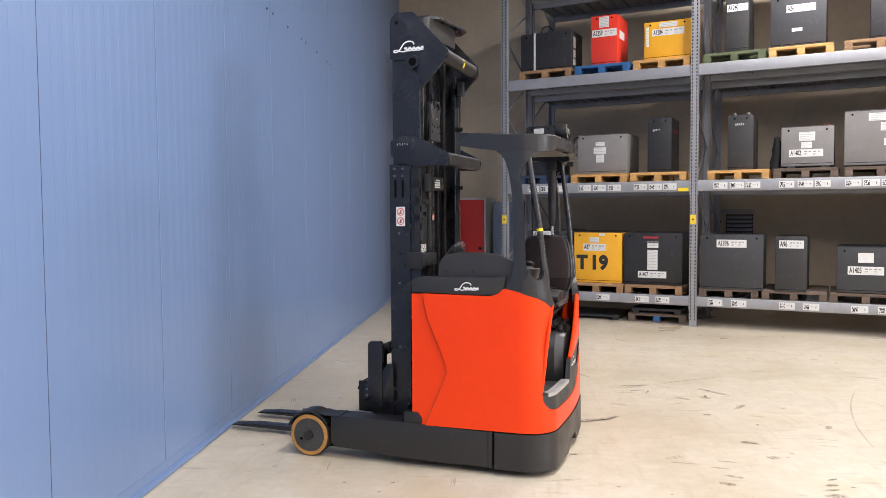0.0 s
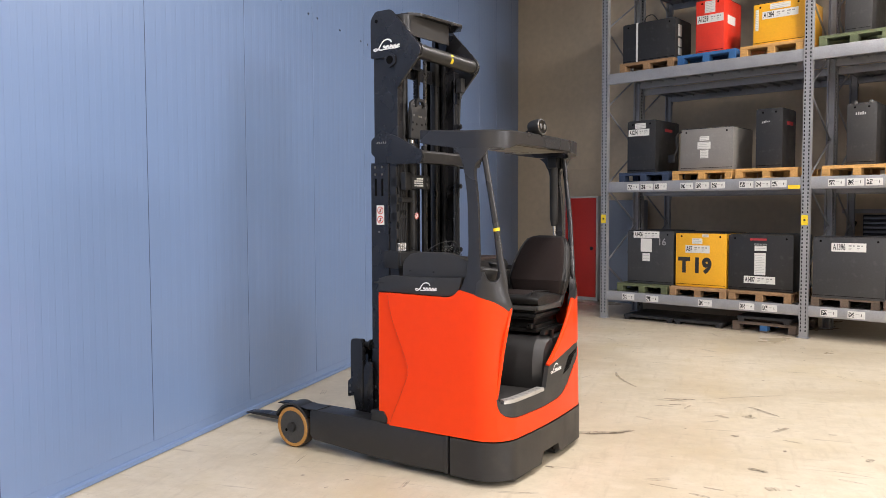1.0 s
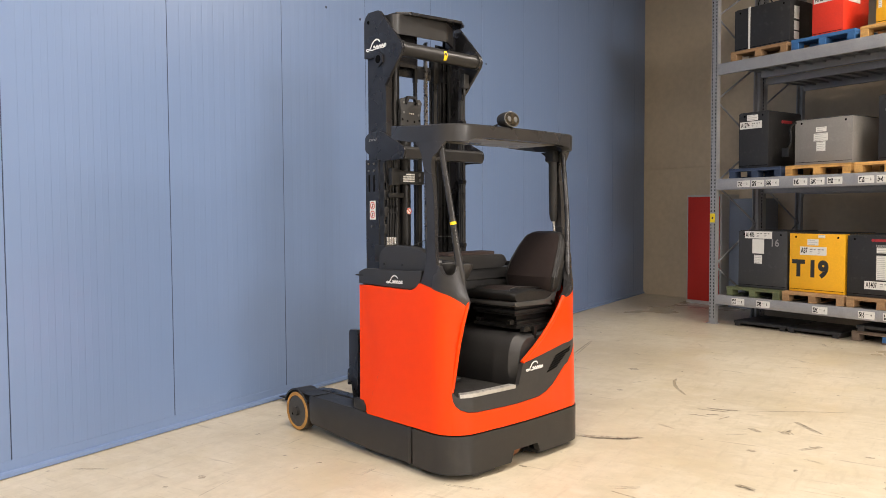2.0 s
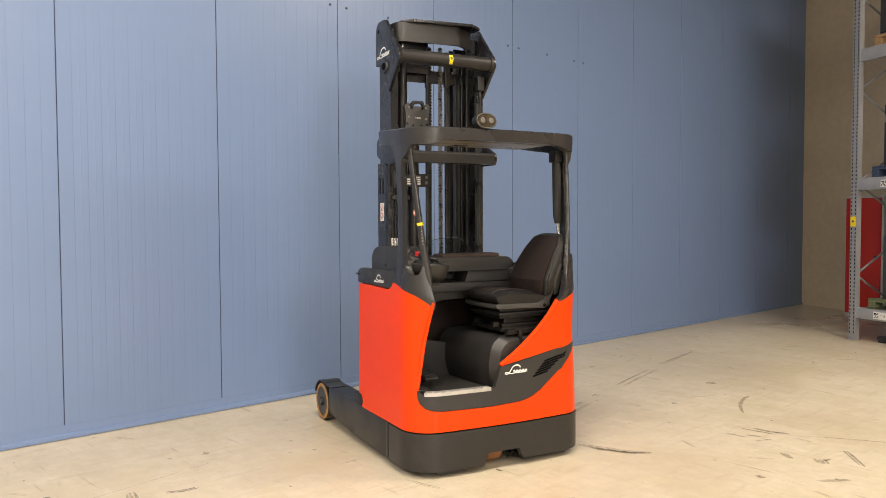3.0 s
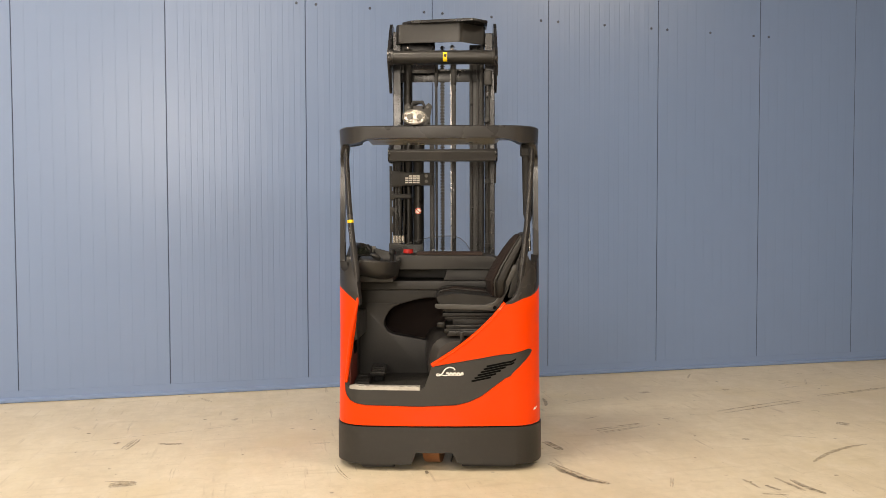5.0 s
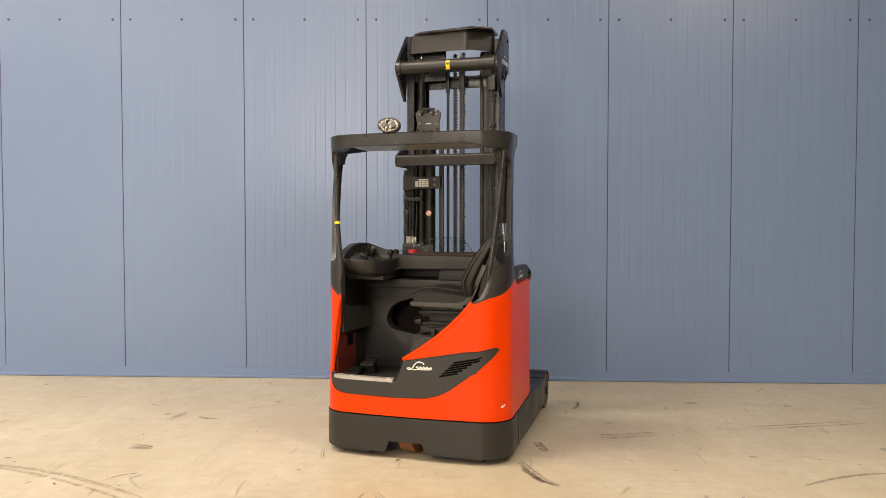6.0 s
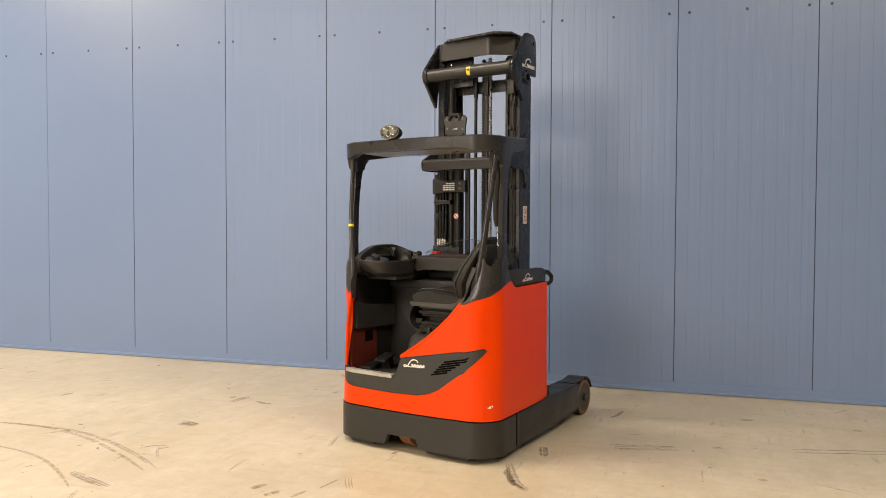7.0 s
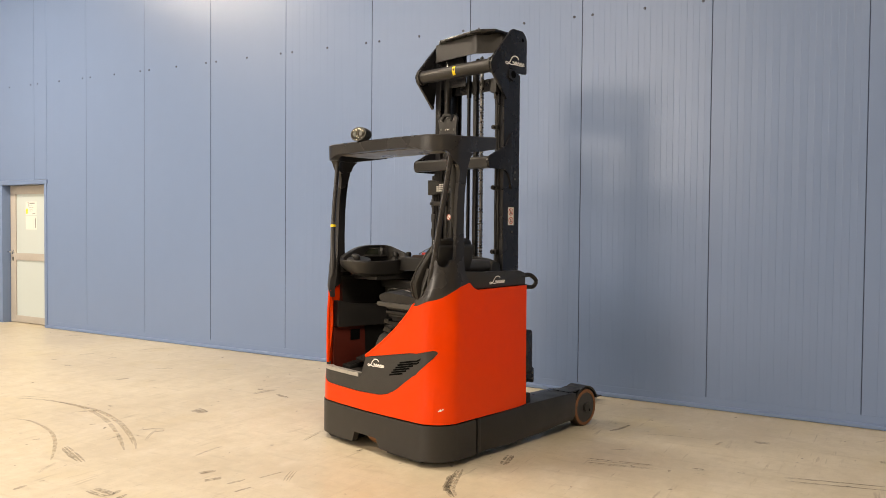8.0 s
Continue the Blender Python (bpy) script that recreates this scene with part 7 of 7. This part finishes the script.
part("field", bm, LABEL, cp)
for z in (1.88, 1.92):
    bm = nb()
    cyl(bm, (-0.125, 0.832, z), (-0.125, 0.826, z), 0.012, seg=16)
    part("bolt", bm, RIM, brk)
# hose reel plate with a curved handle above the roof
bm = nb()
prism(bm, rounded([(-0.245, 2.2), (-0.045, 2.2), (-0.05, 2.36), (-0.035, 2.44), (-0.06, 2.465), (-0.09, 2.44), (-0.19, 2.44), (-0.215, 2.465), (-0.245, 2.44), (-0.23, 2.36)], 0.008, 3), "y", 0.85, 0.87, 0.003)
reel = part("reel_plate", bm, REELP, mast, "grey reel plate with a handle")
reel.location = (-0.045, 0, 0)
bm = nb()
prism(bm, rounded([(-0.2, 2.43), (-0.18, 2.478), (-0.1, 2.478), (-0.08, 2.43), (-0.095, 2.425), (-0.115, 2.46), (-0.165, 2.46), (-0.185, 2.425)], 0.006, 3), "y", 0.835, 0.86, 0.003)
part("handle", bm, HOSE, reel)
for u in (-0.155, -0.138, -0.12):
    bm = nb()
    cyl(bm, (u, 0.852, 2.355), (u, 0.846, 2.355), 0.006, seg=10)
    part("screw", bm, BRIGHT, reel)
for u, v in ((-0.21, 2.43), (-0.07, 2.43), (-0.21, 2.36), (-0.07, 2.35)):
    bm = nb()
    cyl(bm, (u, 0.852, v), (u, 0.846, v), 0.009, seg=6)
    part("bolt", bm, RIM, reel)
for k in range(3):
    bm = nb()
    sweep(bm, curve_pts([(-0.22 - 0.012 * k, 0.9, 2.2), (-0.245 - 0.014 * k, 0.88, 2.35), (-0.21 - 0.01 * k, 0.89, 2.45), (-0.15, 0.92, 2.48)]), 0.009, 8)
    part("hose", bm, HOSE, mast)
for u, v in ((-0.222, 2.31), (-0.225, 2.26), (-0.062, 2.31), (-0.06, 2.26), (-0.185, 2.425), (-0.1, 2.425), (-0.175, 2.3), (-0.11, 2.3)):
    bm = nb()
    cyl(bm, (u, 0.851, v), (u, 0.8485, v), 0.0085, seg=12)
    part("hole", bm, HOLE, reel)
# rod linkage on the far channel
bm = nb()
cyl(bm, (0.34, 0.86, 2.25), (0.34, 0.86, 2.58), 0.01)
box(bm, 0.318, 0.355, 0.84, 0.88, 2.5, 2.6, 0.004)
part("linkage_rod", bm, MASTP, mast)
for z in (0.85, 1.4, 1.88, 2.33):
    bm = nb()
    box(bm, 0.314, 0.352, 0.83, 0.87, z - 0.018, z + 0.018, 0.004)
    cyl(bm, (0.323, 0.832, z), (0.323, 0.812, z), 0.012, seg=10)
    cyl(bm, (0.323, 0.82, z), (0.323, 0.813, z), 0.018, seg=6)
    part("cable_clamp", bm, STEELD, mast)
for x, y, w in ((0.212, 0.99, 0.012), (0.262, 0.985, 0.009), (0.29, 0.95, 0.012)):
    bm = nb()
    box(bm, x - w, x + w, y - 0.012, y + 0.012, 0.3, 2.9, 0.004)
    part("guide_bar", bm, STEELD, mast, "dark steel guide bar")
bm = nb()
box(bm, 0.305, 0.36, 0.80, 0.85, 2.585, 2.69, 0.006)
cyl(bm, (0.332, 0.825, 2.54), (0.332, 0.825, 2.59), 0.01)
part("switch_box", bm, REELP, mast, "small grey switch box")
bm = nb()
box(bm, 0.318, 0.35, 0.85, 0.885, 0.9, 2.5, 0.006)
sweep(bm, curve_pts([(0.335, 0.842, 1.3), (0.332, 0.842, 1.8), (0.337, 0.84, 2.3), (0.345, 0.835, 2.56)], 6), 0.007, 8)
part("cable_duct", bm, PLASTIC, mast, "black cable duct with a cable")

# ---- fork carriage and forks
car = new("fork_carriage")
car.parent = truck
for s in (-1, 1):
    xa, xb = min(0.365 * s, 0.405 * s), max(0.365 * s, 0.405 * s)
    dy = 0.045 if s > 0 else 0.0
    bm = nb()
    prism(bm, rounded([(y - dy, z) for y, z in ((1.185, 0.44 if s > 0 else 0.27), (1.275 if s > 0 else 1.245, 0.44 if s > 0 else 0.27), (1.292, 0.5), (1.29, 0.765), (1.275, 0.785), (1.195, 0.785), (1.183, 0.765))], [0.005, 0.01, 0.02, 0.012, 0.012, 0.012, 0.012], 3), "x", xa, xb, 0.006)
    side = part("side_plate", bm, MASTP, car, "dark steel carriage cheek")
    bm = nb()
    prism(bm, rounded([(y - dy, z) for y, z in ((1.10, 0.22), (1.2, 0.22), (1.215, 0.33), (1.235, 0.38), (1.325, 0.36), (1.325, 0.475), (1.29, 0.5), (1.215, 0.5), (1.19, 0.56), (1.15, 0.63), (1.10, 0.63))], 0.012, 3), "x", xa + 0.008, xb - 0.008, 0.004)
    part("lower_bracket", bm, MASTP, side)
    for zz in (0.395, 0.44):
        bm = nb()
        cyl(bm, (0.395 * s, 1.305 - dy, zz), (0.402 * s, 1.305 - dy, zz), 0.009, seg=8)
        part("bolt", bm, RIM, side)
bm = nb()
box(bm, -0.36, 0.36, 1.22, 1.25, 0.36, 0.46, 0.006)
box(bm, -0.36, 0.36, 1.22, 1.25, 0.66, 0.74, 0.006)
part("carriage_bar", bm, MASTP, car)
bm = nb()
cyl(bm, (-0.34, 1.145, 0.745), (0.34, 1.145, 0.745), 0.024)
for x in (-0.352, 0.352):
    cyl(bm, (x, 1.12, 0.745), (x, 1.19, 0.745), 0.02)
    cyl(bm, (x, 1.135, 0.745), (x, 1.15, 0.745), 0.038)
part("tilt_rod", bm, STEELD, car, "black tilt rod with a collar")
for x in (-0.2, 0.17):
    bm = nb()
    prism(bm, [(1.25, 0.03), (1.25, 0.72), (1.283, 0.72), (1.29, 0.095), (1.32, 0.07), (2.35, 0.062), (2.53, 0.046), (2.535, 0.038), (1.9, 0.03)], "x", x - 0.05, x + 0.05, 0.006)
    part("fork", bm, MASTP, truck, "black steel fork")
# cable loop beside the deck
bm = nb()
sweep(bm, curve_pts([(0.57, 0.86, 1.225), (0.60, 0.95, 1.235), (0.615, 1.01, 1.19), (0.605, 0.98, 1.145), (0.585, 0.87, 1.16)], 8), 0.016, 10)
part("cable_loop", bm, HOSE, truck, "black cable loop")

# ---------------------------------------------------------------- marks on the floor
def scuff(points, w, material, name="tyre_mark", label="dark tyre scuff on the screed"):
    """A thin uneven smear that follows a run of floor points."""
    bm = nb()
    pts = curve_pts([(x, y, 0.0022) for x, y in points], 12)
    rnd = random.Random(int(abs(points[0][0]) * 917 + abs(points[0][1]) * 131))
    strands = max(1, min(4, int(w / 0.02)))
    m = len(pts)
    for k in range(strands):
        off = (k + 0.5) / strands - 0.5 + rnd.uniform(-0.06, 0.06)
        a, c = int(rnd.uniform(0, 0.16) * m), int(rnd.uniform(0.84, 1.0) * m)
        wk = w / strands * rnd.uniform(0.75, 1.35)
        prev = None
        for i in range(a, c):
            p = pts[i]
            d = (pts[min(i + 1, m - 1)] - pts[max(i - 1, 0)]).normalized()
            n = Vector((-d.y, d.x, 0))
            e = math.sin(math.pi * (i - a + 0.5) / (c - a)) ** 0.4
            mid = p + n * off * w * (0.55 + 0.45 * e)
            h = wk * e * rnd.uniform(0.35, 0.6)
            cur = (bm.verts.new(mid + n * h), bm.verts.new(mid - n * h))
            if prev and rnd.random() > 0.02:
                bm.faces.new((prev[0], prev[1], cur[1], cur[0]))
            prev = cur
    ob = part(name, bm, material, smooth=False)
    return tagged(ob, label, "floor mark", "floor marks", "stuff")

scuff([(0.965, 2.329), (0.809, 2.771), (0.8, 3.262), (0.953, 3.802), (1.205, 4.311), (1.446, 4.709)], 0.03, SCUFFL)
scuff([(0.796, 2.791), (0.8, 3.444), (0.951, 3.967), (1.199, 4.457), (1.406, 4.771)], 0.04, SCUFFL)
scuff([(1.402, 3.101), (1.312, 3.322), (1.391, 3.734), (1.541, 4.053), (1.745, 4.355), (1.923, 4.576)], 0.03, SCUFFL)
scuff([(1.04, 4.327), (0.954, 4.389), (0.899, 4.506)], 0.02, SCUFF)
scuff([(0.368, 4.17), (0.36, 4.253), (0.36, 4.341)], 0.09, SCUFFF)
scuff([(-0.11, 2.513), (-0.246, 2.543)], 0.05, SCUFF)
scuff([(1.599, 5.662), (1.478, 5.72)], 0.05, SCUFFF)
scuff([(1.608, 4.268), (1.768, 4.714)], 0.07, SCUFFF)
scuff([(2.063, 5.223), (2.069, 5.429)], 0.09, SCUFFF)
scuff([(1.651, 5.968), (1.524, 5.994)], 0.03, SCUFFF)
scuff([(-0.863, 0.812), (-1.018, 0.901)], 0.03, SCUFF)
scuff([(-0.86, 1.326), (-0.987, 1.349)], 0.03, SCUFF)
scuff([(-0.304, 1.347), (-0.373, 1.389)], 0.03, SCUFF)
scuff([(-0.449, 0.871), (-0.546, 0.885)], 0.03, SCUFFF)
scuff([(1.629, 3.915), (1.577, 3.93)], 0.02, SCUFF)
scuff([(2.305, 4.837), (2.209, 4.828)], 0.03, SCUFFF)
scuff([(2.141, 4.827), (2.109, 4.839)], 0.012, SCUFF)
scuff([(-0.719, 2.303), (-0.865, 2.496)], 0.015, SCUFFF)
scuff([(1.016, 4.466), (0.915, 4.525)], 0.02, SCUFFF)
scuff([(-0.118, 7.489), (-0.211, 7.962)], 0.012, SCUFF)
scuff([(-0.032, 7.532), (-0.141, 7.975)], 0.012, SCUFF)
scuff([(-0.284, 8.182), (-0.299, 8.263)], 0.014, SCUFF)
scuff([(-0.345, 8.451), (-0.35, 8.504)], 0.014, SCUFF)
scuff([(-0.412, 8.728), (-0.637, 9.711)], 0.014, SCUFF)
scuff([(-0.333, 8.74), (-0.571, 9.733)], 0.012, SCUFF)
scuff([(-0.703, 9.934), (-0.878, 10.982)], 0.012, SCUFF)
scuff([(-0.664, 9.956), (-0.873, 11.042)], 0.012, SCUFFF)
scuff([(0.641, 6.906), (0.801, 6.957), (0.931, 7.019), (1.036, 7.126)], 0.03, SCUFF)
scuff([(1.208, 8.223), (1.361, 8.229), (1.488, 8.274)], 0.04, SCUFF)
scuff([(0.944, 8.582), (0.789, 8.842), (0.701, 9.09), (0.683, 9.268)], 0.03, SCUFFF)
scuff([(1.257, 8.006), (1.368, 8.041)], 0.025, SCUFF)
scuff([(1.385, 7.899), (1.442, 8.05)], 0.02, SCUFFF)
scuff([(0.132, 9.43), (0.206, 9.504)], 0.09, SCUFFF)
scuff([(0.353, 8.787), (0.477, 9.034)], 0.012, SCUFFF)
scuff([(0.35, 8.465), (0.398, 8.49)], 0.06, SCUFFF)
scuff([(-1.106, 9.242), (-1.111, 9.314)], 0.06, SCUFFF)
scuff([(1.913, 8.121), (2.131, 7.844)], 0.04, SCUFF)
scuff([(1.137, 8.148), (1.415, 8.175)], 0.035, SCUFFF)
scuff([(1.123, 7.939), (1.301, 7.948)], 0.02, SCUFFF)
scuff([(0.672, 6.893), (0.982, 7.025)], 0.035, SCUFF)
scuff([(1.805, 6.446), (1.938, 6.399)], 0.06, SCUFF)
scuff([(1.629, 7.769), (1.736, 7.68)], 0.05, SCUFFF)
scuff([(1.853, 7.817), (1.929, 7.726)], 0.09, SCUFFF)
scuff([(2.035, 7.365), (2.172, 7.556)], 0.04, SCUFFF)
scuff([(1.197, 5.956), (1.388, 5.915)], 0.02, SCUFFF)
scuff([(1.447, 5.861), (1.572, 5.83)], 0.02, SCUFFF)
scuff([(1.411, 5.571), (1.525, 5.527)], 0.05, SCUFFF)
scuff([(3.379, 8.197), (3.072, 7.583), (2.846, 6.97), (2.731, 6.5), (2.683, 6.202)], 0.012, SCUFFL)
scuff([(1.537, 8.263), (1.856, 8.461), (2.25, 8.657)], 0.02, SCUFFF)
scuff([(1.913, 6.121), (1.944, 6.054)], 0.08, SCUFFF)
scuff([(2.572, 6.864), (2.622, 6.841)], 0.09, SCUFFF)
scuff([(3.5, 9.636), (3.613, 9.642)], 0.04, SCUFFF)
scuff([(1.972, 5.38), (2.096, 5.413)], 0.03, SCUFF)
scuff([(2.008, 5.471), (2.12, 5.494)], 0.03, SCUFF)
scuff([(2.057, 5.561), (2.159, 5.578)], 0.03, SCUFF)
scuff([(2.106, 5.654), (2.184, 5.693)], 0.03, SCUFF)
scuff([(1.727, 7.194), (1.788, 7.178)], 0.05, SCUFF)
scuff([(0.984, 9.874), (1.197, 9.843)], 0.02, SCUFFF)
scuff([(0.531, 6.087), (0.601, 6.077)], 0.03, SCUFF)
scuff([(-0.494, 4.332), (-0.455, 4.435), (-0.448, 4.539)], 0.045, SCUFF)
scuff([(-0.386, 4.126), (-0.648, 4.183)], 0.07, SCUFFF)
scuff([(-0.588, 4.033), (-0.546, 4.077)], 0.05, SCUFFF)
scuff([(-0.638, 3.7), (-0.734, 4.224), (-0.869, 4.934)], 0.006, SCUFFF)
scuff([(-1.069, 4.832), (-1.038, 4.87)], 0.06, SCUFFF)
scuff([(0.289, 4.135), (0.309, 4.237), (0.357, 4.339)], 0.02, SCUFFF)
scuff([(-1.101, 4.597), (-1.102, 4.636)], 0.03, SCUFFF)
scuff([(-0.074, 7.499), (-0.2, 7.99)], 0.012, SCUFFF)
scuff([(-0.007, 7.54), (-0.131, 8.008)], 0.008, SCUFFF)
scuff([(-0.393, 8.73), (-0.492, 9.117)], 0.016, SCUFFF)
scuff([(-0.311, 8.739), (-0.469, 9.291)], 0.008, SCUFFF)
scuff([(-0.253, 8.203), (-0.278, 8.279)], 0.01, SCUFFF)
scuff([(-0.178, 8.219), (-0.196, 8.296)], 0.008, SCUFFF)
scuff([(-0.882, 7.41), (-1.005, 7.46), (-1.236, 7.507)], 0.03, SCUFF)
scuff([(-0.892, 7.547), (-1.023, 7.857), (-1.06, 8.18)], 0.008, SCUFFF)
scuff([(-1.17, 8.434), (-1.195, 8.552)], 0.06, SCUFFF)
scuff([(0.551, 6.891), (0.772, 6.964), (0.922, 7.027), (1.036, 7.126)], 0.06, SCUFFF)
scuff([(0.097, 7.043), (0.335, 7.094)], 0.07, SCUFF)


# grit and short rub marks scattered over the screed
rnd = random.Random(41)
bm = nb()
for k in range(420):
    x, y = rnd.uniform(-1.95, 7.0), rnd.uniform(-2.5, 12.5)
    r = rnd.uniform(0.004, 0.013) * (1.6 if k % 11 == 0 else 1.0)
    st, a0 = rnd.uniform(1.0, 2.6), rnd.uniform(0, 6.28)
    ca, sa_ = math.cos(a0), math.sin(a0)
    vs = []
    for j in range(7):
        a = 2 * math.pi * j / 7
        q = r * rnd.uniform(0.6, 1.1)
        u, v = q * st * math.cos(a), q * math.sin(a)
        vs.append(bm.verts.new((x + u * ca - v * sa_, y + u * sa_ + v * ca, 0.0021)))
    bm.faces.new(vs)
tagged(part("floor_specks", bm, SCUFF, smooth=False), "small dark grit specks on the screed", "floor mark", "", "stuff")
bm = nb()
for k in range(170):
    x, y = rnd.uniform(-1.95, 7.0), rnd.uniform(-2.5, 12.5)
    a0 = rnd.choice((0.2, 0.5, 1.9, 2.6)) + rnd.uniform(-0.35, 0.35)
    ln, bend = rnd.uniform(0.05, 0.32), rnd.uniform(-0.15, 0.15)
    for q in range(rnd.choice((1, 2, 2, 3))):
        o = q * rnd.uniform(0.008, 0.02)
        w = rnd.uniform(0.002, 0.007)
        prev = None
        for j in range(9):
            u = (j / 8 - 0.5) * ln
            v = o + bend * u * u * 4
            h = w * math.sin(math.pi * (j + 0.5) / 9)
            c, s_ = math.cos(a0), math.sin(a0)
            cur = [bm.verts.new((x + u * c - (v + e) * s_, y + u * s_ + (v + e) * c, 0.0021)) for e in (-h, h)]
            if prev:
                bm.faces.new((prev[0], prev[1], cur[1], cur[0]))
            prev = cur
tagged(part("rub_marks", bm, SCUFFL, smooth=False), "faint brown rub marks on the screed", "floor mark", "", "stuff")
